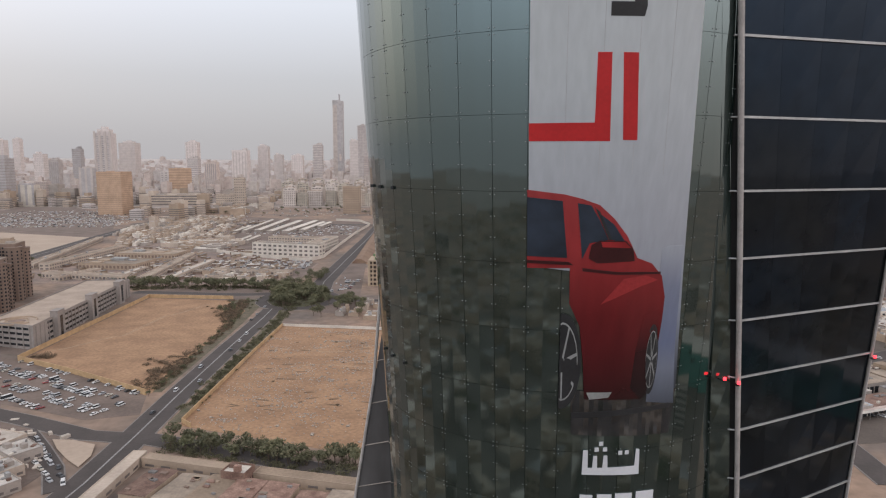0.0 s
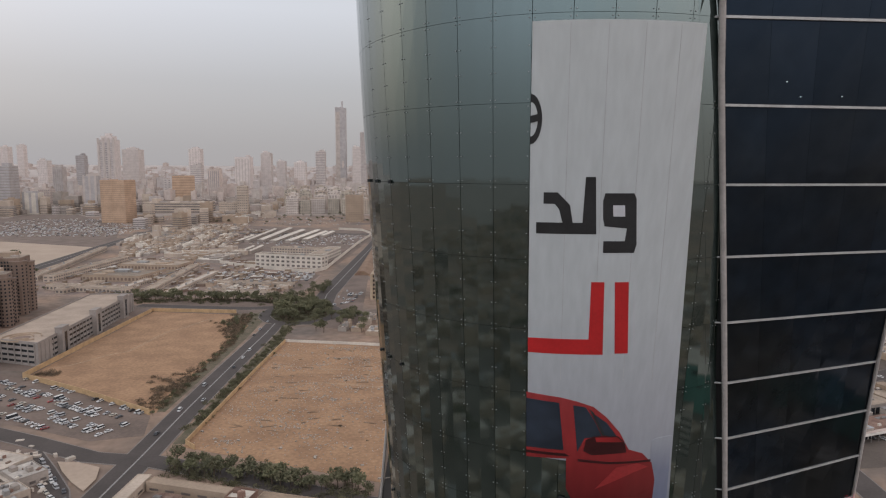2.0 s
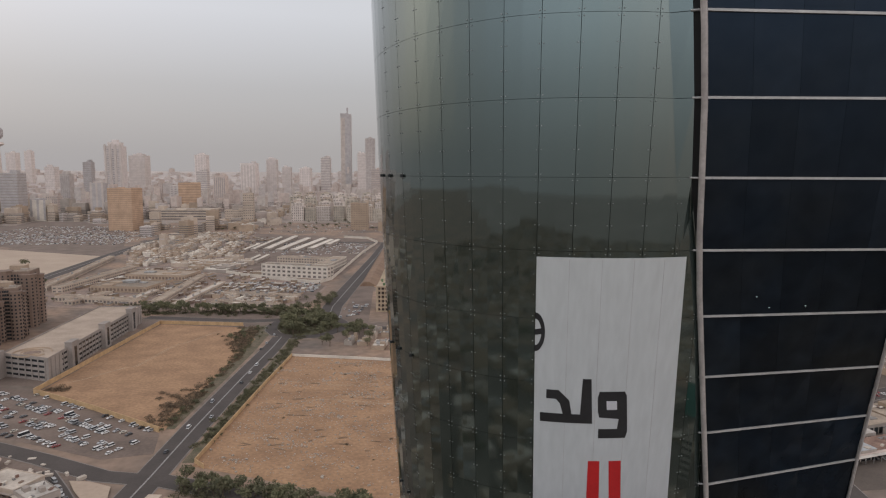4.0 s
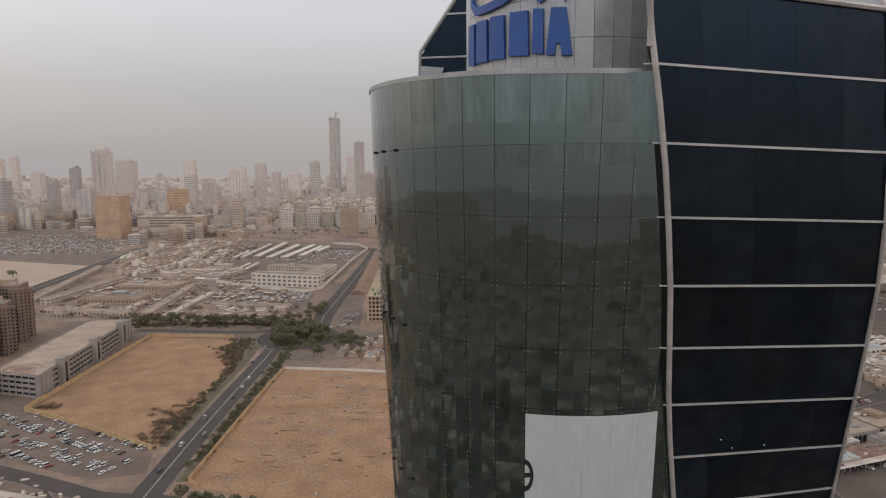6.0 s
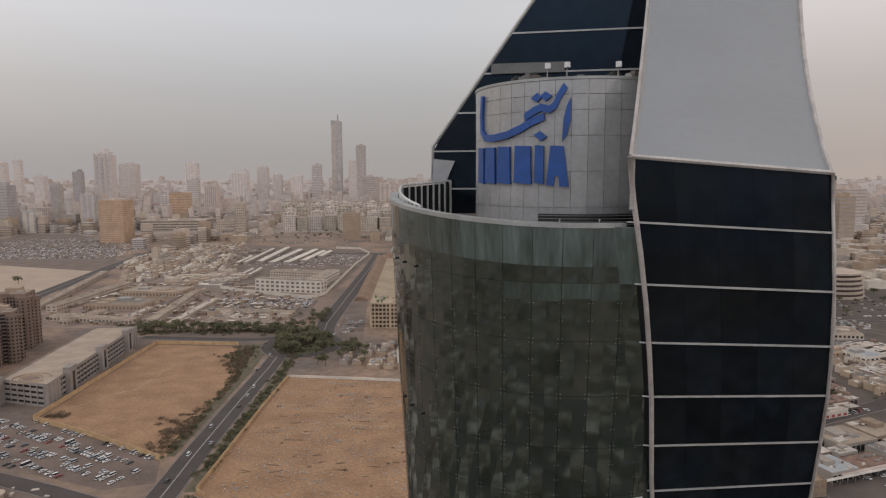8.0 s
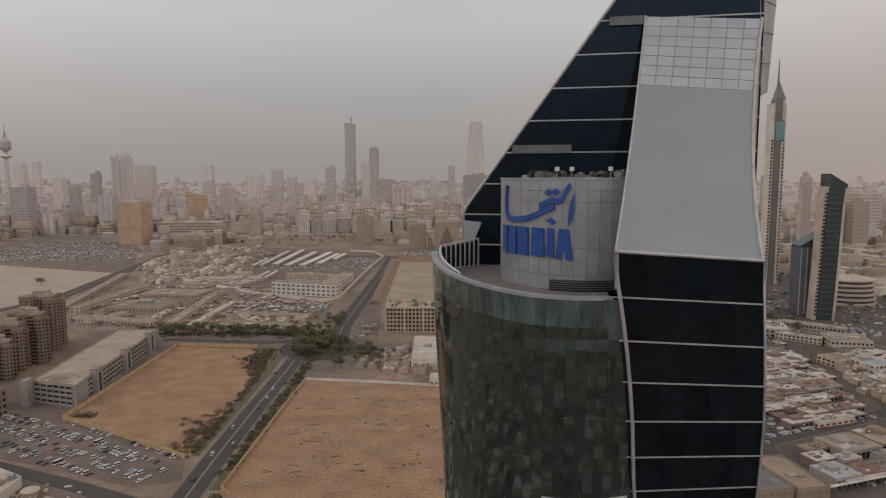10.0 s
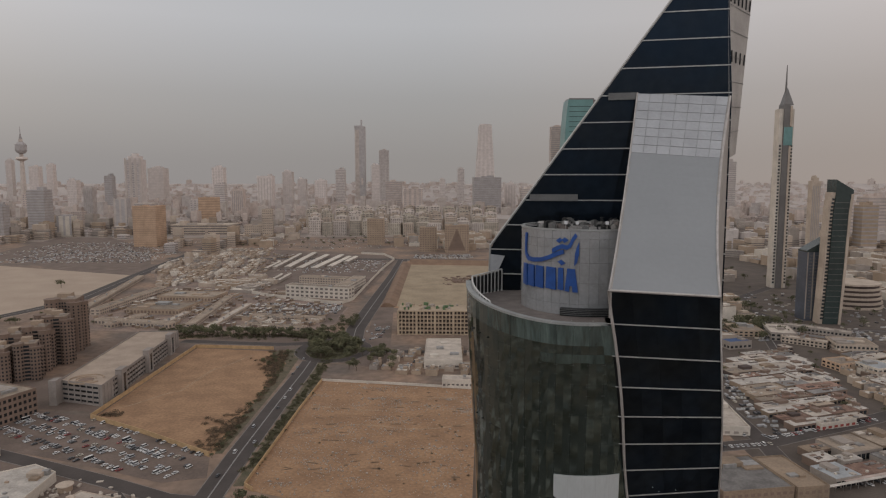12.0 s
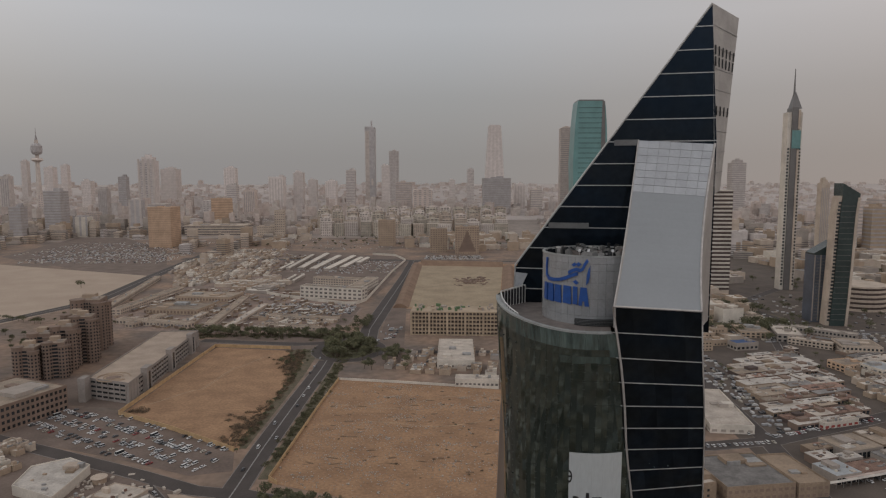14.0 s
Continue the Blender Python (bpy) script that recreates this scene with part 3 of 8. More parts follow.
rim = Shape().tube([roof_at(0, i / 12) + Vector((0, 0, 0.05)) for i in range(13)], 0.10)
rim.tube([roof_at(1, i / 12) + Vector((0, 0, 0.05)) for i in range(13)], 0.14)
rim.tube([LOW_L + Vector((0, -0.1, 0.02)), LOW_R + Vector((0, -0.1, 0.02))], 0.14)
part("rim", rim, M_PIPE, tower, "pale edge profile")

# dark triangular slab that rises to the tip
SL_A, SL_B = Vector((-0.9, 48.9, 0)), Vector((29.2, 41.95, 0))
TIP = Vector((27.8, 42.25, 216.8))
FOOT_Z = 176.0


def slab_left(z):
    if z > FOOT_Z:
        s = (z - FOOT_Z) / (TIP.z - FOOT_Z)
        return SL_A.lerp(TIP, s).to_2d().to_3d() + Vector((0, 0, z))
    d = FOOT_Z - max(z, 95.0)
    return Vector((SL_A.x - 0.035 * d - 0.13 * max(0.0, d - 52), SL_A.y + 0.02 * d, z))


def slab_right(z):
    s = max(0.0, (z - 196) / (TIP.z - 196))
    p = SL_B.lerp(TIP, s)
    return Vector((p.x, p.y, z))


slab = part("crown_slab", Shape().prism([(-0.5, 49.3), (28.2, 42.8), (28.5, 46), (1, 53)], 168, 176.2), M_FRAME, tower, "dark triangular crown")
crown = Shape()
crown.prism([(slab_left(176).x + 0.3, 49.2), (28.2, 42.8), (28.6, 46.0), (3, 52)], 176.2, 215.6, [(27.3, 42.9), (27.9, 42.8), (33.6, 48.4), (33.2, 48.6)])
part("crown_core", crown, M_FRAME, slab)
for k in range(-9, 7):
    z0, z1 = 196.2 + 3.45 * k, min(196.2 + 3.45 * (k + 1), TIP.z)
    if z0 > TIP.z:
        break
    zb = max(z0, 166.0)
    a, b, c, d = slab_left(zb), slab_right(zb), slab_right(z1), slab_left(z1)
    part("pane", Shape().slab((a, b, c, d), 0.12), M_DARKGLASS, slab)
    out = Vector((-0.03, -0.12, 0))
    lz = Vector((0, 0, 0.07))
    part("strip", Shape().slab((d + out - lz, c + out - lz, c + out + lz, d + out + lz), 0.12), M_STRIP, slab, "pale metal floor strip")
part("slope_edge", Shape().tube((slab_left(168), slab_left(FOOT_Z), TIP), 0.18), M_STRIP, slab, "pale sloping edge")
west = Shape()
for z0, z1 in ((0, 60), (60, 95), (95, 124), (124, 168)):
    a, b = slab_left(z0), slab_left(z1)
    west.slab((a + Vector((0, 14, 0)), a, b, b + Vector((0, 14, 0))), 0.3)
    west.slab((a, a + Vector((7, -1.5, 0)), b + Vector((7, -1.5, 0)), b), 0.3)
part("west_wall", west, M_WING, tower, "dark glass wall of the rear wing", weld=True)
for k in range(-16, -6):
    z = FLOOR_Z + STOREY * k
    a = slab_left(z)
    part("strip", Shape().tube((a + Vector((-0.1, 0, 0)), a + Vector((5.5, -1.3, 1.5))), 0.04), M_GREYC, tower)
part("west_edge", Shape().tube([slab_left(z) + Vector((-0.05, -0.05, 0)) for z in (90, 100, 110, 120, 130)], 0.12), M_PIPE, tower)
part("pale_corner", Shape().slab((slab_left(171.8) + Vector((0.05, -0.35, 0)), slab_left(172.0) + Vector((1.0, -0.6, 0)), slab_left(174.6) + Vector((2.0, -0.8, 0)), slab_left(174.8) + Vector((0.05, -0.35, 0))), 0.1), M_TILE, tower, "pale corner panel")
for (xa, za), (xb, zb) in (((4.3, 182.3), (10.6, 183.2)), ((14.2, 195.6), (17.7, 196.5))):
    ya, yb = 48.7 - 0.23 * xa, 48.7 - 0.23 * xb
    part("cornice", Shape().slab(((xa, ya - 0.45, za), (xb, yb - 0.45, za), (xb, yb - 0.45, zb), (xa, ya - 0.45, zb)), 0.4), M_CORNICE, slab)
E_TOP, E_BOT = Vector((34.4, 48.0, 215.9)), Vector((30.6, 43.3, 188.5))
F_BOT, F_TOP = Vector((29.25, 41.9, 188.0)), TIP + Vector((0.05, 0, 0))
east = part("east_face", Shape().slab((F_BOT, E_BOT, E_TOP, F_TOP), 0.2), M_SIDE, slab, "narrow grey stone side of the crown")
for i in range(1, 9):
    s = i / 9
    part("strip", Shape().tube((F_BOT.lerp(F_TOP, s) + Vector((0.1, -0.1, 0)), E_BOT.lerp(E_TOP, s) + Vector((0.05, -0.05, 0))), 0.03), M_JOINT, east)
for s, n in ((0.42, 4), (0.68, 6), (0.74, 6)):
    for i in range(n):
        u = (i + 0.5) / n
        p = F_BOT.lerp(F_TOP, s).lerp(E_BOT.lerp(E_TOP, s), u)
        q = F_BOT.lerp(F_TOP, s + 0.05).lerp(E_BOT.lerp(E_TOP, s + 0.05), u)
        part("slot_window", Shape().tube((p + Vector((0.08, -0.08, 0)), q + Vector((0.08, -0.08, 0))), 0.10, 4), M_FRAME, east)

# roof deck of the curved part
deck = Shape().prism([tuple(on_drum(-8 + 109 * i / 24, 170.2, -0.7).to_2d()) for i in range(25)] + [(0.9, 48.0), (14, 46)], 169.4, 169.8)
part("deck", deck, M_DECK, tower, "dusty roof terrace")
DECK_Z = 170.6
for nm, z0, z1, o0, o1, k in (("parapet", 169.7, DECK_Z - 0.25, -0.65, -0.4, 0.0), ("coping", DECK_Z - 0.25, DECK_Z, -0.55, 0.10, 1.0)):
    rows_ = []
    for i in range(37):
        ph = -7 + 108 * i / 36
        a, b, up = on_drum(ph, 170, o0), on_drum(ph, 170, o1), climb(ph)
        rows_.append([(a.x, a.y, z0 + k * up), (b.x, b.y, z0 + k * up), (b.x, b.y, z1 + up), (a.x, a.y, z1 + up)])
    sh = Shape().loft(rows_)
    part(nm, sh, M_COPING, tower)


def screen_at(i, h, out=-0.75):
    """A point of the wind screen that stands on the west side of the deck."""
    k = min(1.0, i / 11)
    ph = 62 + 39 * k
    p = on_drum(ph, 170, out)
    if i > 11:
        p = p.lerp(Vector((0.6, 47.7, 170)), (i - 11) / 8)
    top = DECK_Z + climb(ph) + 0.05 + 0.9 * i / 19
    return Vector((p.x, p.y, 169.8 + (top - 169.8) * h))


railing = part("railing", Shape().tube([screen_at(i, 1.0) for i in range(20)], 0.09), M_SCREENW, tower, "white framed wind screen")
for i in range(20):
    p, q = screen_at(i, 0.0), screen_at(i, 1.0)
    part("post", Shape().tube((p, q), 0.13, 4), M_SCREENW, railing)
    if i < 19:
        a, b = screen_at(i, 0.04, -0.85), screen_at(i + 1, 0.04, -0.85)
        c, d = screen_at(i + 1, 0.93, -0.85), screen_at(i, 0.93, -0.85)
        part("screen_panel", Shape().slab((a, b, c, d), 0.04), M_FRAME, railing, "dark screen panel")
for i in range(4):
    p = on_drum(0 + 11 * i, 170, -0.3) + Vector((0, 0, 0.62))
    lamp = part("facade_lamp", Shape().tube((p, p + Vector((0, 0, 0.2))), 0.03).box(p.x - 0.04, p.x + 0.04, p.y - 0.08, p.y + 0.02, p.z + 0.14, p.z + 0.2), M_COPING, tower)

# sign drum on the deck
DX, DY, DR = 9.6, 37.6, 7.55


def on_sign(phi, z, out=0.0):
    a = radians(phi)
    return Vector((DX - (DR + out) * math.sin(a), DY - (DR + out) * math.cos(a), z))


drum = part("sign_drum", Shape().ring(DX, DY, DR - 0.12, 169.5, 178.4, 48), M_JOINT, tower, "round grey clad plant enclosure")
ROWS_Z = [169.8, 171.1, 173.5, 175.83, 177.5, 178.5, 179.45]
for j in range(6):
    for i in range(24):
        p0, p1 = -75 + 8.2 * i + 0.10, -75 + 8.2 * (i + 1) - 0.10
        z0, z1 = ROWS_Z[j] + 0.015, ROWS_Z[j + 1] - 0.015
        q = [on_sign(p1, z0), on_sign(p0, z0), on_sign(p0, z1), on_sign(p1, z1)]
        part("panel", Shape().slab(q, 0.06), M_DRUM, drum)
louvre = part("louvre_box", Shape().loft([[on_sign(-20 + 5.0 * i, z, o) for z, o in ((169.82, 0.02), (169.82, 0.6), (170.7, 0.6), (170.7, 0.02))] for i in range(11)]), M_FRAME, drum, "dark louvred plant box")
for k in range(4):
    part("slat", Shape().tube([on_sign(-20 + 5.0 * i, 170.0 + 0.2 * k, 0.62) for i in range(11)], 0.025, 4), M_JOINT, louvre)
rim2 = Shape()
for i in range(48):
    q = [on_sign(7.5 * i, 0, 0.05), on_sign(7.5 * (i + 1), 0, 0.05), on_sign(7.5 * (i + 1), 0, -0.35), on_sign(7.5 * i, 0, -0.35)]
    rim2.prism([(p.x, p.y) for p in q], 179.45, 179.63)
part("drum_rim", rim2, M_COPING, drum, weld=True)
rr = random.Random(5)
for i in range(80):
    a, r = rr.uniform(0, 6.28), 6.4 * rr.random() ** 0.6
    x, y = DX + r * math.cos(a), DY + r * math.sin(a) - 0.4
    w, d, h = rr.uniform(0.3, 1.1), rr.uniform(0.3, 0.9), rr.uniform(0.4, 1.35)
    sh = Shape().turned(x, y, w, d, 178.4, 178.9 + h, a).turned(x, y, w * 0.6, d * 0.6, 178.9 + h, 179.02 + h, a)
    ac = part("plant_unit", sh, rr.choice([M_METALG, M_FRAME, M_FRAME, M_CORNICE, M_DECK]), tower)
    if i < 9:
        part("fan", Shape().ring(x, y, 0.25, 179.02 + h, 179.2 + h, 10), M_FRAME, ac)
for i in range(9):
    y = DY - 4.6 + 0.9 * i
    part("duct", Shape().turned(DX + rr.uniform(-2, 2), y, rr.uniform(2, 5), 0.35, 179.4, 179.7, rr.uniform(-0.3, 0.3)), M_METALG, tower)
for x, y in ((DX - 4.6, DY + 3.4), (DX - 3.3, DY + 3.7), (DX - 0.6, DY + 4.4), (DX + 0.7, DY + 4.5)):
    tank = part("cooling_tower", Shape().box(x - 0.5, x + 0.5, y - 0.5, y + 0.5, 178.9, 179.65), M_FRAME, tower)
    part("cowl", Shape().ring(x, y, 0.5, 179.65, 179.9, 12, 0.42), M_METALG, tank)
for ph in (28, 18, -8, -22, -30):
    p = on_sign(ph, 179.6, -0.2)
    fl_ = part("floodlight", Shape().tube((p, p + Vector((0, 0, 0.7))), 0.04), M_METALG, tower)
    part("lamp_head", Shape().ring(p.x, p.y - 0.1, 0.2, p.z + 0.6, p.z + 0.95, 10), M_PWHITE, fl_)
part("plant_screen", Shape().box(15.2, 18.0, 36.0, 39.5, 169.8, 180.6), M_SIDE, tower)


# flat shapes laid on the curved surfaces
def clip_z(points, lo, hi):
    """The part of a polygon in (phi, z) between two heights."""
    for z, keep in ((lo, 1), (hi, -1)):
        out = []
        for (x0, y0), (x1, y1) in zip(points, points[1:] + points[:1]):
            a, b = (y0 - z) * keep >= 0, (y1 - z) * keep >= 0
            if a:
                out.append((x0, y0))
            if a != b:
                out.append((x0 + (x1 - x0) * (z - y0) / (y1 - y0), z))
        points = out
        if not points:
            break
    return points


def decal(points, wrap, out, thick=0.03, step=1.2):
    """A polygon in (phi, z) as a thin plate on a curved surface, cut at the storeys and into narrow upright strips."""
    sh = Shape()
    zlo, zhi = min(p[1] for p in points), max(p[1] for p in points)
    marks = [zlo - 1] + [FLOOR_Z + STOREY * k for k in range(-14, 12) if zlo < FLOOR_Z + STOREY * k < zhi] + [zhi + 1]
    for za, zb in zip(marks, marks[1:]):
        poly = clip_z(points, za, zb)
        if len(poly) < 3:
            continue
        lo, hi = min(p[0] for p in poly), max(p[0] for p in poly)
        n = max(1, int((hi - lo) / step))
        cuts = sorted(set([round(p[0], 5) for p in poly] + [round(lo + (hi - lo) * i / n, 5) for i in range(n + 1)]))
        for a, b in zip(cuts, cuts[1:]):
            if b - a < 1e-4:
                continue
            e = (b - a) * 1e-3
            rows_ = []
            for x in (a + e, b - e):
                ys = []
                for (x0, y0), (x1, y1) in zip(poly, poly[1:] + poly[:1]):
                    if (x0 <= x < x1) or (x1 <= x < x0):
                        ys.append(y0 + (y1 - y0) * (x - x0) / (x1 - x0))
                rows_.append(sorted(ys))
            s0, s1 = rows_
            for i in range(0, min(len(s0), len(s1)) - 1, 2):
                sh.slab([wrap(b, s1[i], out), wrap(a, s0[i], out), wrap(a, s0[i + 1], out), wrap(b, s1[i + 1], out)], thick)
    return sh


def arc(cx, cy, rx, ry, a0, a1, n=14):
    return [(cx + rx * math.cos(radians(a0 + (a1 - a0) * i / n)), cy + ry * math.sin(radians(a0 + (a1 - a0) * i / n))) for i in range(n + 1)]


def stroke(points, w, wz=None):
    """An even band along a line in (phi, z)."""
    wz = wz or w
    left, right = [], []
    k = 5.0  # one metre is about five degrees
    for i, p in enumerate(points):
        q0, q1 = points[max(i - 1, 0)], points[min(i + 1, len(points) - 1)]
        dx, dz = (q1[0] - q0[0]) / k, q1[1] - q0[1]
        n = math.hypot(dx, dz) or 1
        left.append((p[0] - dz / n * w / 2 * k, p[1] + dx / n * wz / 2))
        right.append((p[0] + dz / n * w / 2 * k, p[1] - dx / n * wz / 2))
    return left + right[::-1]


banner = thing("advertising_banner", "tall printed banner with red car on curved glass facade", "banner")


def print_(name, pts, material, layer, label="", west=18.1):
    pts = [(min(p, west), z) for p, z in pts]
    return part(name, decal(pts, on_drum, 0.075 + 0.012 * layer, 0.02), material, banner, label, weld=True)


# film: upper pale part and its fall towards the car
FILM = [(18.1, 152.9), (-17.9, 152.9), (-18.4, 147), (-19.4, 140), (-20.6, 131.7), (-22, 125), (3.4, 125), (4.1, 127.1), (5.2, 129.0), (7.6, 130.2), (7.7, 131.9), (17.7, 132.1), (17.9, 139)]
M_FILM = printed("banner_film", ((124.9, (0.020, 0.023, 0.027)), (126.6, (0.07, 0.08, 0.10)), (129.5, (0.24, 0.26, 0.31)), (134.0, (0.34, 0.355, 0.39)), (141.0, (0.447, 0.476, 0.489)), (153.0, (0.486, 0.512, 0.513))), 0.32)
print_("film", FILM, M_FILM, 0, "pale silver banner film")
for i in range(1, 5):
    p = 18.0 - 7.5 * i
    print_("seam", [(p + 0.06, 152.8), (p - 0.06, 152.8), (p - 0.5, 136.5), (p - 0.38, 136.5)], M_SEAM, 0.4)
# red letters
print_("red_letter", [(17.95, 138.78), (3.9, 138.80), (3.95, 141.7), (1.0, 141.7), (0.45, 138.0), (17.9, 138.0)], M_BRED, 1, "red printed letter")
print_("red_letter", [(-1.4, 141.7), (-4.6, 141.7), (-5.6, 138.05), (-2.4, 138.05)], M_BRED, 1, "red printed letter")
# dark letters
print_("dark_letter", [(1.9, 145.84), (-4.4, 145.84), (-5.0, 145.6), (-5.75, 143.5), (-5.3, 143.11), (1.7, 143.11), (1.75, 143.66), (-3.0, 143.66), (-3.3, 144.25), (1.7, 144.35), (2.1, 144.7), (2.3, 145.5)], M_BGREY, 1, "black printed letter")
print_("letter_eye", [(0.1, 145.3), (-2.5, 145.3), (-2.7, 144.8), (-0.1, 144.8)], M_BANNER, 2)
print_("dark_letter", [(6.2, 146.55), (4.1, 146.55), (3.4, 143.98), (16.45, 143.98), (16.5, 144.5), (6.5, 144.5)], M_BGREY, 1, "black printed letter")
print_("dark_letter", [(15.0, 145.86), (12.0, 145.86), (9.3, 145.3), (8.6, 144.5), (10.8, 144.5), (11.6, 145.1), (12.6, 145.35), (15.0, 145.35)], M_BGREY, 1, "black printed letter")
# round emblem, cut by the film's edge
print_("emblem", arc(18.1, 149.0, 2.4, 1.05, 90, 270, 12) + arc(18.1, 149.0, 1.5, 0.72, 270, 90, 12), M_BGREY, 1, "dark round emblem")
print_("emblem", [(18.1, 149.15), (15.9, 149.25), (15.9, 148.95), (18.1, 148.85)], M_BGREY, 2)
# the printed car
print_("car_road", [(7.0, 125.4), (-21.9, 125.2), (-21.0, 122.5), (6.4, 122.8)], M_PGREY, 0, "dark printed road")
print_("car_shadow_band", [(6.6, 124.1), (-20.5, 124.4), (-20.5, 124.1), (6.5, 123.75)], M_BGREY, 1)
print_("car_background", [(-14.0, 133.0), (-16.0, 133.1), (-19.9, 133.1), (-20.3, 127.8), (-21.6, 124.3), (-13.0, 124.6)], printed("printed_blue_grey", ((124.3, (0.06, 0.07, 0.09)), (126.5, (0.16, 0.18, 0.23)), (128.0, (0.13, 0.155, 0.24)), (131.0, (0.18, 0.20, 0.27)), (133.1, (0.33, 0.35, 0.39))), 0.3), 1)
CAR_BODY = [(18.1, 135.8), (9.7, 135.6), (5.8, 135.4), (1.9, 135.12), (-1.5, 134.5), (-4.9, 133.64), (-7.7, 132.55), (-11.5, 132.25), (-14.4, 131.6), (-15.75, 130.5), (-15.6, 129.3), (-15.0, 127.9), (-14.3, 125.6),
            (-11.4, 124.8), (3.5, 124.9), (4.2, 127.1), (5.3, 129.0), (7.9, 130.2), (8.1, 132.05), (18.0, 132.0)]
M_CARBODY = printed("printed_car_red", ((124.8, (0.026, 0.006, 0.007)), (127.2, (0.070, 0.008, 0.010)), (129.6, (0.115, 0.011, 0.013)), (131.6, (0.20, 0.020, 0.022)), (133.2, (0.28, 0.030, 0.032)), (135.8, (0.27, 0.038, 0.040))), 0.22, 0.12, 1.0)
print_("car_body", CAR_BODY, M_CARBODY, 2, "red printed car body")
print_("car_window", [(18.1, 135.46), (10.2, 135.3), (8.8, 132.56), (18.0, 132.6)], M_CARGLASS, 3, "dark tinted printed window")
print_("car_window", [(6.8, 135.2), (3.8, 135.1), (1.7, 134.4), (-0.5, 133.45), (3.8, 133.3), (5.4, 132.5)], M_CARGLASS, 3, "dark tinted printed window")
print_("car_window", [(1.8, 134.72), (-1.6, 134.2), (-4.6, 133.3), (-1.4, 133.45)], M_CARGLASS, 3, "dark tinted printed window")
print_("car_pillar", [(2.9, 135.0), (1.8, 134.8), (-1.4, 133.45), (-0.6, 133.45)], M_BGREY, 4)
print_("window_sill", [(18.1, 132.4), (8.4, 132.36), (7.3, 132.2), (18.1, 132.25)], M_CARDARK, 4)
print_("car_mirror", [(3.4, 133.2), (1.5, 133.42), (-4.6, 133.4), (-6.5, 133.0), (-7.0, 132.4), (1.9, 132.3), (3.9, 132.55)], M_CARDARK, 4, "dark red printed wing mirror")
print_("mirror_shine", [(1.2, 133.36), (-4.4, 133.35), (-5.9, 133.05), (0.8, 133.1)], M_CARRED, 5)
print_("car_crease", [(5.2, 132.06), (-3.0, 131.86), (-14.0, 131.82), (-14.0, 131.70), (-3.0, 131.72), (5.2, 131.9)], M_CARDARK, 3)
print_("car_shine", [(-4.7, 131.5), (-10.2, 131.66), (-13.4, 131.4), (-9.0, 131.1), (0.5, 130.2)], mat("printed_car_shine", (0.33, 0.034, 0.036), 0.25, 0.0, 0.1, 0.4), 3)
print_("car_shade", [(-10.5, 129.6), (-14.4, 129.9), (-15.0, 127.9), (-14.3, 125.6), (-11.4, 124.8), (-8.2, 125.5), (-8.9, 127.6)], printed("printed_arch_shade", ((124.8, (0.010, 0.006, 0.007)), (127.5, (0.030, 0.006, 0.008)), (129.9, (0.13, 0.012, 0.014))), 0.25), 3)
for cx, cz, rx, rz in ((9.3, 127.0, 4.7, 2.7), (-13.4, 127.05, 1.9, 2.0)):
    print_("car_tyre", arc(cx, cz, rx, rz, 0, 360, 24)[:-1], M_BGREY, 3, "dark printed tyre", west=9.9)
    print_("wheel_rim", arc(cx, cz, rx * 0.82, rz * 0.82, 0, 360, 24)[:-1], M_COPING, 4, west=9.8)
    print_("wheel_hollow", arc(cx, cz, rx * 0.775, rz * 0.785, 0, 360, 24)[:-1], M_BGREY, 5, west=9.85)
    for i in range(7):
        a = radians(12 + 51.4 * i)
        if cx > 0 and math.cos(a) > 0.2:
            continue
        dx, dz = math.cos(a), math.sin(a)
        print_("wheel_spoke", [(cx + rx * 0.1 * dx - rx * 0.045 * dz, cz + rz * 0.1 * dz + rz * 0.045 * dx), (cx + rx * 0.78 * dx - rx * 0.035 * dz, cz + rz * 0.78 * dz + rz * 0.035 * dx),
                               (cx + rx * 0.78 * dx + rx * 0.035 * dz, cz + rz * 0.78 * dz - rz * 0.035 * dx), (cx + rx * 0.1 * dx + rx * 0.045 * dz, cz + rz * 0.1 * dz - rz * 0.045 * dx)], M_COPING, 6, west=9.8)
print_("chin", [(3.0, 125.3), (-3.4, 125.3), (-2.6, 125.0), (2.2, 124.9)], M_COPING, 4)
# white letters below the car
print_("white_letter", [(-12.2, 121.75), (-11.2, 121.8), (-11.0, 120.75), (-3.5, 120.75), (-3.3, 121.5), (-2.3, 121.5), (-2.1, 120.75), (-0.7, 120.75), (-0.6, 121.5), (0.4, 121.5), (0.6, 120.75), (1.8, 120.75), (1.9, 121.85), (3.1, 121.85), (3.3, 120.35), (-12.4, 120.2)], M_PWHITE, 1, "white printed letters")
for dx, dz in ((-8.6, 121.75), (-6.8, 121.75), (-2.6, 122.0), (-0.4, 122.0), (-1.5, 122.35)):
    print_("white_dot", [(dx + 0.55, dz), (dx - 0.55, dz), (dx - 0.55, dz - 0.24), (dx + 0.55, dz - 0.24)], M_PWHITE, 1)
for a, b in ((3.6, 0.2), (-1.0, -5.0), (-6.0, -10.8), (-12, -17.4)):
    print_("white_bar", [(a, 119.1), (b, 119.05), (b, 117.6), (a, 117.6)], M_PWHITE, 1)

# blue company sign as plain shapes
sign = thing("company_sign", "blue raised company sign on the grey round drum", "sign")


def raised(name, pts, label=""):
    return part(name, decal(pts, on_sign, 0.22, 0.18, 3.0), M_BLUE, sign, label, weld=True)


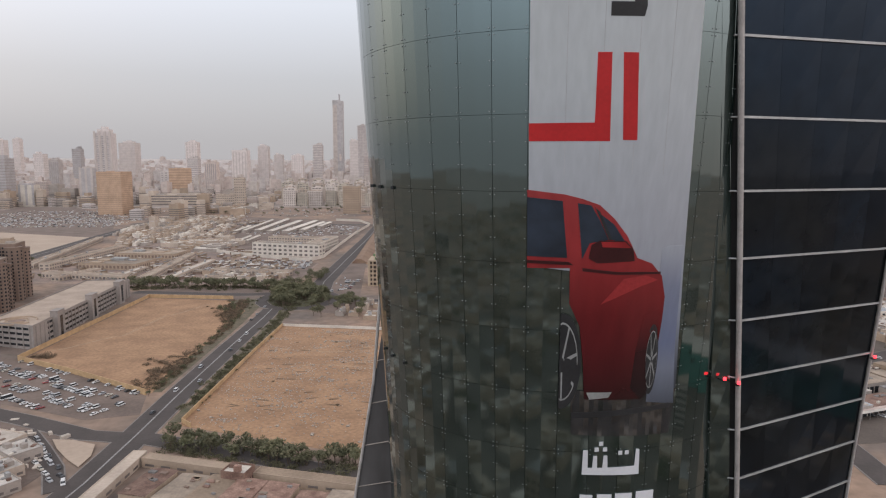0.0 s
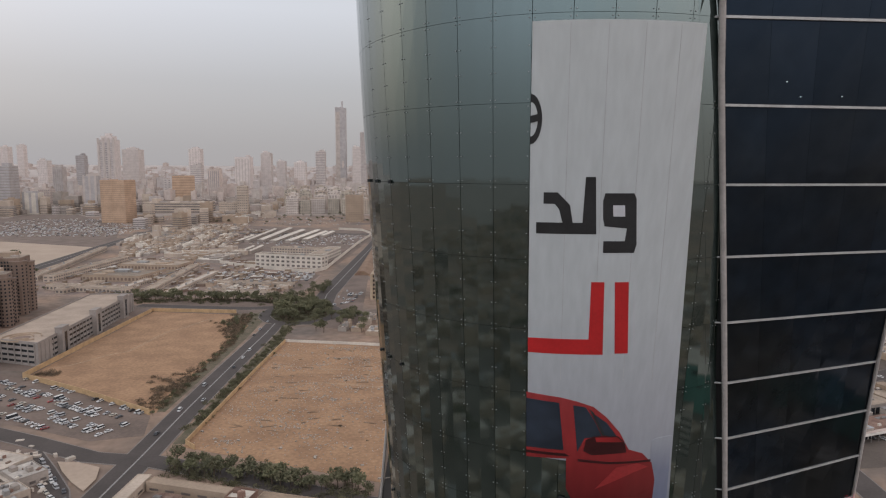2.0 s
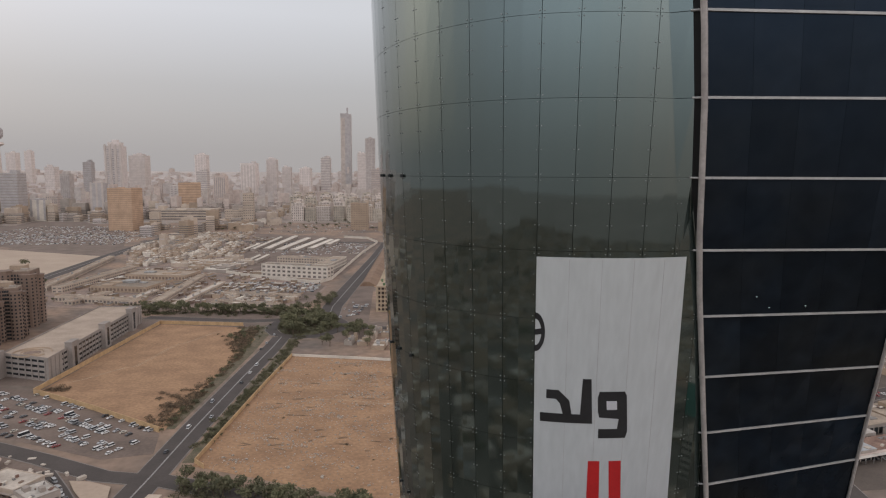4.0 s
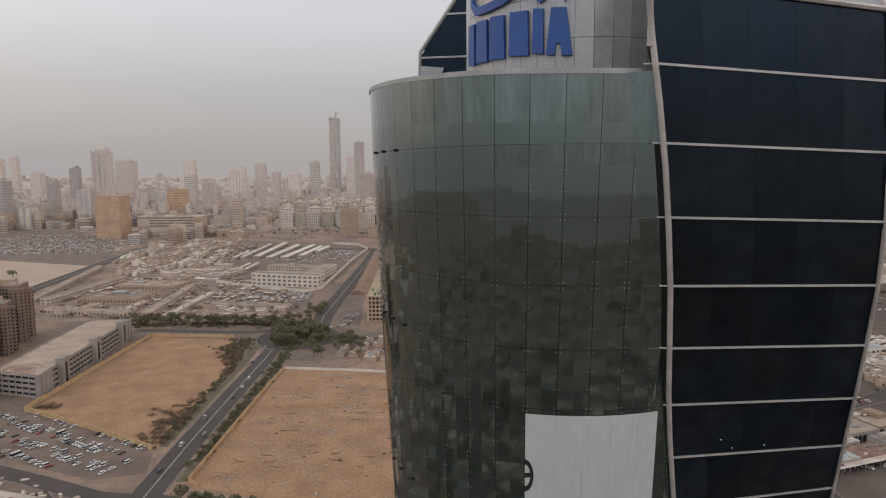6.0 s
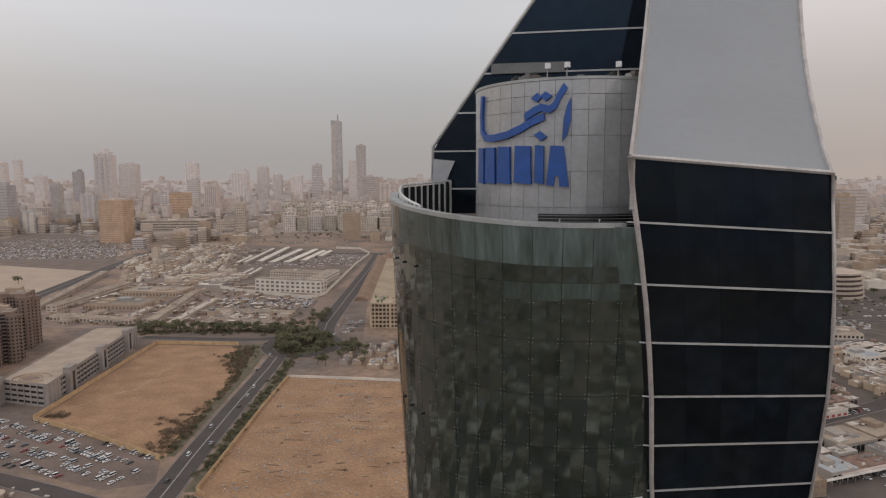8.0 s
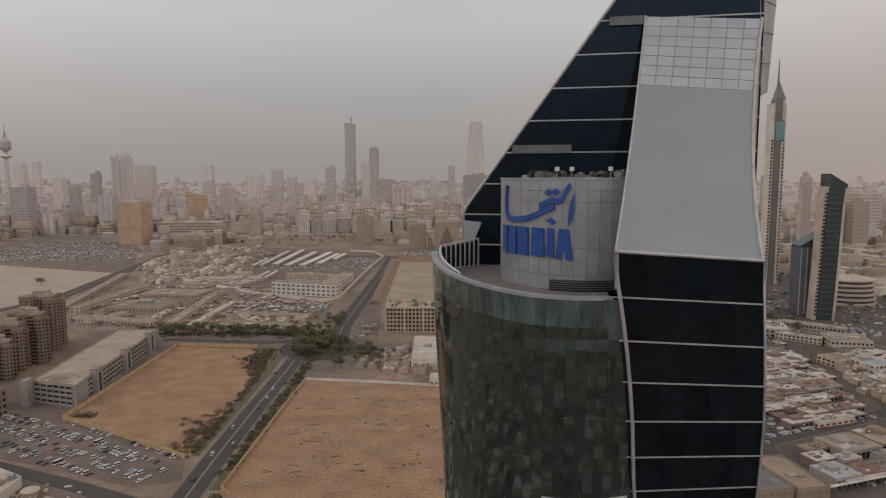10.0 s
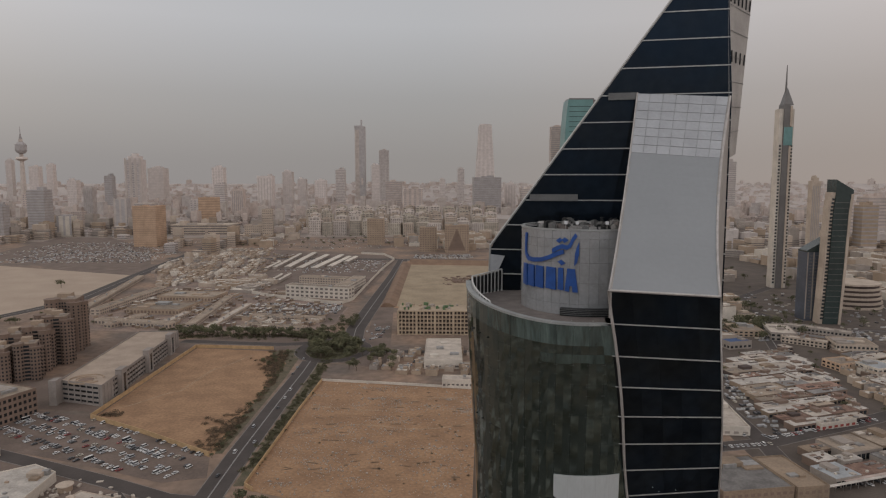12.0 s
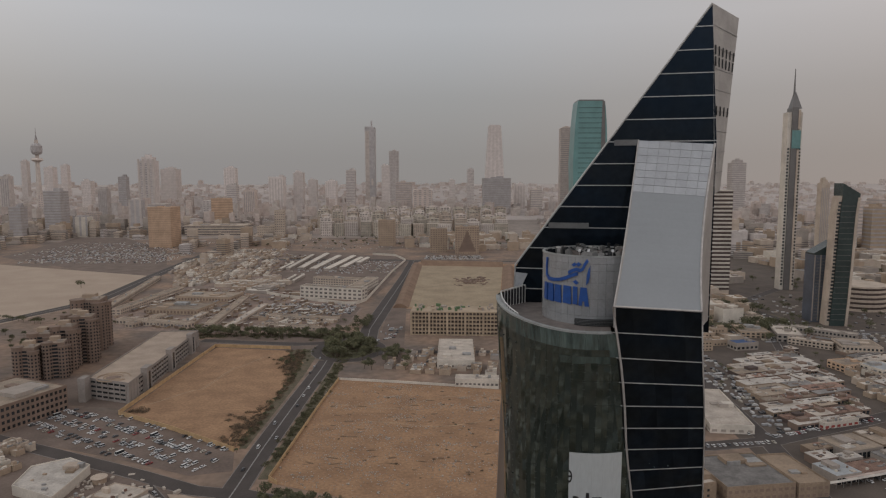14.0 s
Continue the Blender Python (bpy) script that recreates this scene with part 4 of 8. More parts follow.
raised("letter_block", [(16.0, 172.5), (20.5, 172.5), (21.0, 173.2), (23.0, 173.2), (23.4, 172.55), (27.2, 172.6), (25.2, 175.2), (18.8, 175.15)])
for a, b in ((28.4, 33.4), (35.1, 45.1), (47.5, 57.0), (58.6, 67.8), (69.6, 77.0)):
    raised("letter_block", [(a, 172.65), (b, 172.75), (b - 0.06 * (b - a), 175.25), (a + 0.06 * (b - a), 175.2)])
raised("swash", stroke([(71.8, 178.9), (73.0, 177.6), (72.5, 176.4), (68, 175.9), (60, 175.85), (50, 176.0), (42, 176.35), (34, 176.85), (28.5, 177.1)], 0.5))
raised("swash", stroke([(39, 177.1), (34, 177.5), (30, 177.7), (26, 177.55), (23.2, 177.8), (21.3, 178.4), (18.2, 179.05)], 0.5))
raised("stem", [(19.6, 175.45), (17.2, 175.9), (15.7, 176.8), (15.6, 178.3), (17.6, 177.7), (19.0, 176.9)])
raised("diamond", [(33.9, 175.93), (30.7, 176.15), (27.2, 175.77), (30.0, 175.51)])
raised("diamond", [(35.6, 178.3), (32.4, 178.65), (29.6, 178.4), (32.6, 178.05)])
raised("diamond", [(30.6, 178.45), (28.0, 178.72), (24.7, 178.4), (28.0, 178.08)])

# red warning lights on the facade edge
for z in (125.0,):
    for p in (front_left(z) + Vector((-0.2, -0.45, 0)), front_left(z + 0.25) + Vector((-0.95, -0.35, 0)), front_right(z) + Vector((0.1, -0.4, 0))):
        lamp = thing("warning_light", "small red warning light on the facade edge", "lamp", tuple(p), group="warning lights")
        part("lens", Shape().ring(0, 0, 0.085, -0.07, 0.07, 10), M_REDLAMP, lamp)
        part("base", Shape().box(-0.1, 0.1, 0.05, 0.5, -0.2, -0.12), M_FRAME, lamp)


# ---- ground ----
def sheet_on_ground(name, pts, z, material, label, category, kind="structure"):
    sh = Shape().prism(pts, z - 0.3, z)
    return tagged(part(name, sh, material), label, category, kind=kind)


big = Shape()
N = 40
xs = [-5200 + 10400 * i / N for i in range(N + 1)]
for j in range(N + 1):
    for i in range(N + 1):
        big.v.append((xs[i], -3200 + 8400 * j / N, 0.0))
for j in range(N):
    for i in range(N):
        a = j * (N + 1) + i
        big.f.append((a, a + 1, a + N + 2, a + N + 1))
tagged(part("ground", big, M_GROUND), "dusty grey-brown city ground to the horizon", "ground", kind="structure")
sheet_on_ground("sand_lot", [(-125, 336), (-14, 292), (60, 285), (70, 512), (36, 520), (-114, 549)], 0.08, M_SAND, "empty brown sand lot with rubble", "ground")
sheet_on_ground("sand_lot", [(-276, 458), (-159, 386), (-161, 449), (-160, 520), (-160, 608), (-190, 656), (-272, 670)], 0.08, M_SAND, "walled empty sand plot beside the road", "ground")
sheet_on_ground("sand_field", [(-1010, 1400), (-590, 1222), (-545, 980), (-600, 790), (-900, 900)], 0.08, M_SANDPALE, "wide pale sand field", "ground")
sheet_on_ground("far_district", [(-4800, 1900), (-1300, 1900), (-760, 2050), (620, 2080), (1100, 1800), (4800, 1800), (4800, 5100), (-4800, 5100)], 0.05, M_PALE, "far district ground, paled by distance haze in its colour", "ground")
rise = Shape()
RX = [-5600 + 400 * i for i in range(29)]
RY = [3000, 3250, 3500, 3750, 4000, 4250, 4500, 4750, 5000, 5300]


def rise_at(y):
    s = max(0.0, (y - 3000) / 2000)
    return 0.06 + 150 * s ** 1.3


for y in RY:
    rise.v += [(x, y, rise_at(y)) for x in RX]
for j in range(len(RY) - 1):
    rise.f += [(j * 29 + i, j * 29 + i + 1, (j + 1) * 29 + i + 1, (j + 1) * 29 + i) for i in range(28)]
tagged(part("far_plain", rise, M_FARPLAIN, smooth=True), "plain raised to the horizon, distance haze in its colour", "ground", kind="structure")
# Unseen southern ground, paled so the reflected distance fades like haze.
sheet_on_ground("far_district", [(-4800, -3150), (4800, -3150), (4800, -900), (-4800, -900)], 0.05, M_PALE, "southern district ground, paled for haze in the glass reflection", "ground")
# Unseen except in the glass; added to darken its lower reflections.
sheet_on_ground("street_surface", [(-420, -420), (420, -420), (420, 40), (-60, 60), (-420, 40)], 0.05, M_STREET, "dark asphalt streets added south of the tower for its reflection", "ground")
sheet_on_ground("pit_rim", [(-92, 1440), (150, 1405), (94, 895), (-92, 895)], 0.06, M_SAND, "brown earth rim of the building pit", "ground")
sheet_on_ground("excavation", [(-64, 1376), (112, 1350), (68, 905), (-66, 905)], 0.08, M_PIT, "sandy building pit", "ground")
for a, b, n, h in (((-66, 900), (-62, 1385), (-24, 0), 6.0), ((-66, 1380), (114, 1352), (0, 34), 9.0), ((112, 1352), (70, 905), (24, 0), 6.0)):
    (x0, y0), (x1, y1), (dx, dy) = a, b, n
    bank = Shape().add([(x0, y0, -0.2), (x1, y1, -0.2), (x1 + dx, y1 + dy, -0.2), (x0 + dx, y0 + dy, -0.2), (x0 + dx * 0.45, y0 + dy * 0.45, h), (x1 + dx * 0.45, y1 + dy * 0.45, h), (x1 + dx * 0.75, y1 + dy * 0.75, h), (x0 + dx * 0.75, y0 + dy * 0.75, h)],
                       [(3, 2, 1, 0), (4, 5, 6, 7), (0, 1, 5, 4), (2, 3, 7, 6), (1, 2, 6, 5), (3, 0, 4, 7)])
    tagged(part("earth_bank", bank, M_BANK), "brown earth bank round the building pit", "bank", kind="structure")
sheet_on_ground("street_surface", [(-345, 405), (-240, 366), (-182, 338), (-164, 296), (-178, 190), (-345, 190)], 0.05, M_LOTASPHALT, "dusty asphalt round the shops", "ground")
sheet_on_ground("parking_lot", [(-345, 478), (-262, 455), (-160, 381), (-152, 352), (-178, 345), (-240, 372), (-345, 410)], 0.06, M_LOTASPHALT, "worn asphalt car park", "ground")
sheet_on_ground("parking_lot", [(-1105, 1541), (-1209, 2062), (-1047, 2060), (-766, 1712), (-590, 1290), (-619, 1173), (-853, 1364)], 0.07, M_LOTASPHALT, "wide grey car park beside a sand field", "ground")
sheet_on_ground("depot_yard", [(-430, 1690), (-133, 1545), (-97, 1444), (-126, 1000), (-287, 1060), (-345, 1200)], 0.07, M_LOTASPHALT, "grey asphalt depot yard", "ground")
sheet_on_ground("market_yard", [(-490, 830), (-470, 1060), (-360, 1060), (-340, 1010), (-290, 1040), (-135, 900), (-140, 760), (-320, 740), (-440, 760)], 0.06, M_MARKET, "brown trodden market yard", "ground")
sheet_on_ground("market_yard", [(-480, 1066), (-360, 1062), (-346, 1200), (-432, 1690), (-440, 1720), (-570, 1720), (-620, 1560), (-590, 1300)], 0.055, M_MARKET, "brown trodden lanes of the old market", "ground")
sheet_on_ground("parking_lot", [(-280, 945), (-138, 905), (-142, 790), (-262, 832)], 0.09, M_LOTASPHALT, "worn market car park", "ground")
sheet_on_ground("street_surface", [(200, 300), (420, 320), (560, 540), (480, 720), (250, 720), (205, 450)], 0.05, M_STREET, "dusty asphalt between shop blocks", "ground")
sheet_on_ground("street_surface", [(250, 722), (480, 722), (560, 560), (900, 620), (1250, 1400), (700, 1560), (330, 1400), (215, 1100)], 0.045, M_STREET, "dusty asphalt of the tower district", "ground")
sheet_on_ground("verge", [(262, 745), (420, 748), (455, 830), (420, 930), (300, 900)], 0.065, M_VERGE, "dry green park below the towers", "ground")
sheet_on_ground("service_yard", [(-60, 690), (-70, 900), (-96, 900), (-90, 700)], 0.07, M_LOTASPHALT, "grey asphalt service yard", "ground")


sheet_on_ground("verge", [(-132, 340), (-126, 340), (-120, 470), (-115, 548), (-124, 612), (-127, 612)], 0.10, M_VERGE, "dry planted strip between road and wall", "ground")
sheet_on_ground("verge", [(-154, 388), (-159, 388), (-161, 449), (-160, 520), (-160, 608), (-190, 656), (-152, 668), (-150, 560)], 0.10, M_VERGE, "dry planted strip along the road", "ground")
sheet_on_ground("street_surface", [(-345, 655), (-160, 640), (-90, 600), (-60, 590), (-60, 690), (-100, 745), (-340, 700)], 0.055, M_LOTASPHALT, "dusty asphalt round the roundabout", "ground")
sheet_on_ground("street_surface", [(-290, 500), (-278, 470), (-345, 480), (-420, 500), (-420, 560), (-335, 560)], 0.055, M_LOTASPHALT, "dusty asphalt beside the garage", "ground")
ROAD_LIFT = [0.0]


def road(name, line, w, label="grey asphalt road", median=True):
    t = thing(name, label, "road", kind="structure")
    L, Rr = [], []
    for i, p in enumerate(line):
        a, b = line[max(i - 1, 0)], line[min(i + 1, len(line) - 1)]
        d = Vector((b[0] - a[0], b[1] - a[1])).normalized()
        L.append((p[0] - d.y * w / 2, p[1] + d.x * w / 2))
        Rr.append((p[0] + d.y * w / 2, p[1] - d.x * w / 2))
    sh, kerb, mid = Shape(), Shape(), Shape()
    ROAD_LIFT[0] += 0.008
    up = 0.30 + ROAD_LIFT[0]
    for i in range(len(line) - 1):
        sh.prism([Rr[i], Rr[i + 1], L[i + 1], L[i]], -0.2, up)
        for S in (L, Rr):
            a, b = Vector(S[i]), Vector(S[i + 1])
            n = Vector((-(b - a).y, (b - a).x)).normalized() * 0.7 * (1 if S is L else -1)
            kerb.prism([tuple(a), tuple(b), tuple(b + n), tuple(a + n)], -0.1, 0.24 + ROAD_LIFT[0] * 0.3)
        if median:
            a, b = Vector(line[i]), Vector(line[i + 1])
            n = Vector((-(b - a).y, (b - a).x)).normalized() * 0.4
            mid.prism([tuple(a - n), tuple(b - n), tuple(b + n), tuple(a + n)], 0.1, up + 0.15)
    part("carriageway", sh, M_ASPHALT, t)
    part("kerb", kerb, M_PAVE, t, "pale concrete kerb")
    if median:
        part("median", mid, M_LINE, t, "pale raised median")
    return t


road("road", [(-154, 150), (-147, 230), (-143, 273), (-142, 324), (-142, 390), (-140, 490), (-137, 580), (-137, 615)], 16.5)
road("road", [(-142, 320), (-168, 325), (-210, 346), (-272, 374), (-340, 404), (-420, 440)], 11.5, median=False)
road("road", [(-200, 331), (-181, 309), (-164, 288), (-152, 266)], 8, "narrow asphalt service street", False)
road("road", [(-300, 702), (-240, 692), (-180, 684), (-150, 690)], 13, median=False)
road("road", [(-104, 690), (-108, 760), (-100, 960), (-90, 1200), (-84, 1470)], 22)
road("road", [(-1400, 560), (-620, 780), (-560, 960), (-590, 1250), (-620, 1600), (-640, 2000), (-700, 2600)], 26)
road("road", [(-640, 1500), (-400, 1490), (-84, 1470), (200, 1440), (600, 1420)], 24)
road("road", [(-142, 322), (-90, 303), (-30, 276), (60, 250), (160, 240)], 12, median=False)
road("road", [(205, 260), (222, 400), (228, 505), (236, 620), (300, 720)], 13, median=False)
road("road", [(120, 392), (175, 392), (228, 402), (340, 450), (480, 520)], 14, median=False)
road("road", [(-90, 655), (-20, 650), (60, 650), (150, 660)], 10, median=False)
road("road", [(330, 560), (380, 700), (420, 745), (520, 740), (680, 700)], 16)
road("road", [(250, 735), (330, 738), (400, 760), (440, 820), (430, 900), (480, 980), (560, 1060)], 14, median=False)
ring_road = [(-120 + 36 * math.cos(0.3927 * i), 660 + 46 * math.sin(0.3927 * i)) for i in range(17)]
road("road", ring_road, 11, "roundabout carriageway", False)
sheet_on_ground("traffic_island", [(-181, 319), (-170, 318), (-157, 312), (-153, 300), (-153, 288), (-163, 297), (-173, 308)], 0.75, M_SANDPALE, "bare sandy island between two streets", "ground")
sheet_on_ground("traffic_island", [(-120 + 29 * math.cos(0.3927 * i), 660 + 39 * math.sin(0.3927 * i)) for i in range(16)], 0.3, M_OLIVE, "planted roundabout island", "ground")


def boundary(line, h=2.6, material=None, label="ochre rendered boundary wall"):
    t = thing("boundary_wall", label, "wall", kind="structure")
    for a, b in zip(line, line[1:]):
        a, b = Vector(a), Vector(b)
        n = Vector((-(b - a).y, (b - a).x)).normalized() * 0.25
        part("wall_run", Shape().prism([tuple(a - n), tuple(b - n), tuple(b + n), tuple(a + n)], 0, h), material or M_WALLSAND, t)
    return t


boundary([(-114, 549), (-119, 470), (-125, 340), (-118, 333)])
boundary([(-114, 549), (-60, 540), (36, 521)], 2.2, M_WHITEP, "pale rendered boundary wall")
boundary([(-186, 662), (-274, 672), (-278, 456), (-220, 422), (-161, 383)], 3.6)


# ---- buildings ----
def building(name, label, category, x, y, w, d, h, yaw=0, wall=None, floors=None, win=None, roof=None, fill=0.55, bay=3.5, group="", band=False, parapet=1.0, ribs=0, plant=True):
    """A flat-roofed block with a row of windows, or a glass band, on each storey."""
    t = thing(name, label, category, (x, y, 0), yaw, group)
    wall, win, roof = wall or M_BEIGE, win or M_WIN, roof or M_ROOF
    part("wall", Shape().box(-w / 2, w / 2, -d / 2, d / 2, -0.5, h), wall, t)
    rf = Shape().box(-w / 2 + 0.3, w / 2 - 0.3, -d / 2 + 0.3, d / 2 - 0.3, h, h + 0.15)
    rfo = part("roof", rf, roof, t)
    pp = Shape()
    for a in ((-w / 2, w / 2, -d / 2, -d / 2 + 0.3), (-w / 2, w / 2, d / 2 - 0.3, d / 2), (-w / 2, -w / 2 + 0.3, -d / 2 + 0.3, d / 2 - 0.3), (w / 2 - 0.3, w / 2, -d / 2 + 0.3, d / 2 - 0.3)):
        pp.box(*a, h, h + parapet)
    part("parapet", pp, wall, t)
    if plant:
        r = random.Random(int(abs(x * 7 + y * 13)))
        for i in range(2 if w < 30 else 4):
            px, py = r.uniform(-w * 0.35, w * 0.35), r.uniform(-d * 0.3, d * 0.3)
            s = r.uniform(0.08, 0.2) * min(w, d)
            part("roof_unit", Shape().box(px - s, px + s, py - s * 0.7, py + s * 0.7, h, h + r.uniform(1.2, 3.5)), r.choice([wall, M_GREYC, M_METALG]), rfo)
    floors = floors or max(1, int(h / 3.6))
    fh = h / floors
    row = Shape()
    wh = fh * fill
    if band:
        row.box(-w / 2 - 0.06, w / 2 + 0.06, -d / 2 - 0.06, d / 2 + 0.06, 0, wh)
    else:
        for sx in (0, 1):
            L, D2 = (w, d) if sx == 0 else (d, w)
            n = max(1, int(L / bay))
            for i in range(n):
                c = -L / 2 + L * (i + 0.5) / n
                q = L / n * 0.28
                for s in (-1, 1):
                    if sx == 0:
                        row.box(c - q, c + q, s * D2 / 2 - 0.07, s * D2 / 2 + 0.07, 0, wh)
                    else:
                        row.box(s * D2 / 2 - 0.07, s * D2 / 2 + 0.07, c - q, c + q, 0, wh)
    full = Shape()
    for k in range(floors):
        full.add([(p[0], p[1], p[2] + fh * k + fh * 0.22) for p in row.v], row.f)
    tagged(part("glazing", full, win, t), kind="stuff")
    for i in range(ribs):
        c = -w / 2 + w * (i + 0.5) / ribs
        part("rib", Shape().box(c - 0.4, c + 0.4, -d / 2 - 0.5, -d / 2, 0, h), wall, t)
    return t


# landmarks
building("office_block", "square ochre office block with narrow windows", "building", -803, 1790, 68, 52, 112, -8, M_OCHRE, 22, M_TAN, M_OCHRE, 0.3, band=True, ribs=3)
building("office_tower", "yellow banded office tower on a podium", "building", -880, 2500, 78, 70, 116, 20, M_OCHRE, 12, M_TAN, M_CREAM, 0.4, band=True)
building("podium", "stepped cream podium building", "building", -790, 2200, 205, 90, 34, 0, M_CREAM, 4, M_WINFAR, M_CREAM, 0.45, band=True)
building("tall_house", "slim pale tower house with dark cap", "building", -532, 2010, 30, 26, 92, 5, M_CREAM, 12, M_WINFAR, M_BROWN, 0.3, 6)
building("low_block", "low pale block beside the tower house", "building", -575, 2030, 60, 50, 42, 5, M_CREAM, 6, M_WINFAR, M_CREAM, 0.3, 6)
building("office_block", "plain brown office block", "building", -179, 1830, 46, 40, 73, 0, M_BEIGE, 12, M_BROWN, M_BEIGE, 0.25, 6)
pyramid = building("stepped_block", "beige office block with dark stepped pyramid front", "building", 44, 1620, 60, 40, 69, 0, M_BEIGE, 12, M_BROWN, M_BEIGE, 0.45, 6)
for k in range(9):
    part("dark_step", Shape().box(-21 + 2.4 * k, 21 - 2.4 * k, -20.6, -20.1, 6 + 6 * k, 12 + 6 * k), M_BROWN, pyramid, "dark stepped glass front")
building("office_block", "beige office block with window rows", "building", -28, 1650, 44, 40, 62, 0, M_BEIGE, 11, M_BROWN, M_BEIGE, 0.45, 6)
M_RAWFRAME = plaster("raw_sandy_concrete", (0.43, 0.335, 0.24))
skeleton_ = thing("concrete_frame", "long unfinished concrete frame building with open floors", "building", (2, 745, 0), -3)
# Solid dark box, its colour gives the shade inside the open floors.
part("dark_interior", Shape().box(-54, 54, -14, 16, 0, 28), M_DARKBAND, skeleton_, "dark block coloured as the shade of open floors")
slab_me = Shape().box(-56, 56, -18, 18, 0, 1.5).mesh("floor_slab", M_RAWFRAME)
for k in range(7):
    part("floor_slab", slab_me, None, skeleton_, at=pose(0, 0, 4.75 * k - 0.6))
pier_me = Shape().box(-0.7, 0.7, -0.6, 0.6, 0, 28.4).mesh("pier", M_RAWFRAME)
wide_me = Shape().box(-1.3, 1.3, -0.8, 0.6, 0, 28.6).mesh("wide_pier", M_RAWFRAME)
for k in range(26):
    part("pier" if k % 5 else "wide_pier", pier_me if k % 5 else wide_me, None, skeleton_, at=pose(-55 + 4.4 * k, -17.7, 0))
for k in range(7):
    part("pier", pier_me, None, skeleton_, at=pose(-55.4, -17.6 + 5.8 * k, 0))
rg = random.Random(4)
for k in range(46):
    x, y, s = rg.uniform(-54, 54), rg.uniform(-14, 17), rg.uniform(0.8, 3.5)
    part("roof_clutter", Shape().turned(x, y, s * 1.8, s, 29.2, 29.6 + rg.uniform(0.8, 3.6), rg.uniform(0, 3)), rg.choice([M_NET, M_NET, M_GREYC, M_BEIGE, M_RUBBLE]), skeleton_)
building("school", "white three-storey block with dark windows and court", "building", -192, 984, 110, 20, 18, -18, M_WHITEP, 3, M_WINFAR, M_ROOF, 0.5, 8)
building("school", "white rear wing of the court block", "building", -152, 1050, 22, 110, 15, -10, M_WHITEP, 3, M_WINFAR, M_ROOF, 0.5, 5)
building("school", "pale far wing of the court block", "building", -205, 1112, 90, 20, 13, -16, M_CREAM, 3, M_WINFAR, M_ROOF, 0.5, 5)
building("shed", "white sheet metal shed", "shed", -1, 630, 38, 88, 8, -1, M_WHITEP, 1, M_WINFAR, M_ROOFW, 0.2, 8)
building("shed", "white low shed by the sand lot", "shed", 17, 533, 40, 13, 7, -4, M_WHITEP, 1, M_WINFAR, M_ROOFW, 0.3, 4)

rp = random.Random(11)
# pale apartment estate
estate = {}


def estate_block(x, y, w, d, h, a, wall):
    """One of the rear blocks: wall, stair head and recessed window bands."""
    sh = estate.setdefault(wall, Shape())
    sh.turned(x, y, w, d, 0, h, a).turned(x, y + 3, w * 0.4, d * 0.4, h, h + 5, a)
    for k in range(9):
        z = h * (k + 0.25) / 9
        for q in (-0.3, 0.0, 0.3):
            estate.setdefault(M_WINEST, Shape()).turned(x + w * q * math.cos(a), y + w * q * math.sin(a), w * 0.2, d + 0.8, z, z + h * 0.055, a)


for j in range(10):
    for i in range(14):
        if rp.random() < 0.06:
            continue
        y = 2140 + 92 * j + rp.uniform(-14, 14)
        x = (-0.187 + 0.0205 * i + rp.uniform(-0.003, 0.003)) * (y + 61)
        m, w, h, a = rp.choice([M_ESTATE, M_FARC, M_CREAM]), rp.uniform(34, 48), rp.uniform(38, 50) + 2 * j, rp.uniform(-14, 14)
        if j < 2:
            building("apartment_block", "pale concrete apartment block of a large estate", "building", x, y, w, 26, h, a, m, 9, M_WINEST, M_FARC, 0.45, 6, "apartment estate", plant=False)
        else:
            estate_block(x, y, w, 26, h, radians(a), m)
for m, sh in estate.items():
    tagged(part("estate_blocks", sh, m), "rear blocks of a pale apartment estate", "town", kind="stuff")
# depot sheds
for x0, y0, x1, y1, w in ((-356, 1293, -352, 1400, 9), (-342, 1305, -338, 1550, 12), (-316, 1310, -308, 1575, 17), (-288, 1293, -270, 1528, 18), (-258, 1292, -234, 1526, 18), (-230, 1318, -212, 1492, 16), (-207, 1395, -196, 1490, 15), (-306, 1130, -303, 1205, 8), (-292, 1130, -289, 1212, 8)):
    w, L = 0.8 * w, math.hypot(x1 - x0, y1 - y0) / 2
    t = thing("depot_shed", "long pale sheet-roofed depot shed", "shed", ((x0 + x1) / 2, (y0 + y1) / 2, 0), math.degrees(math.atan2(x0 - x1, y1 - y0)), "depot sheds")
    part("wall", Shape().box(-w / 2 + 0.8, w / 2 - 0.8, -L + 0.5, L - 0.5, 0, 5), M_GREYC, t)
    part("roof", Shape().prism([(-w / 2, -L), (w / 2, -L), (w / 2, L), (-w / 2, L)], 5, 6.6, [(-0.5, -L), (0.5, -L), (0.5, L), (-0.5, L)]), M_WHITEP, t)


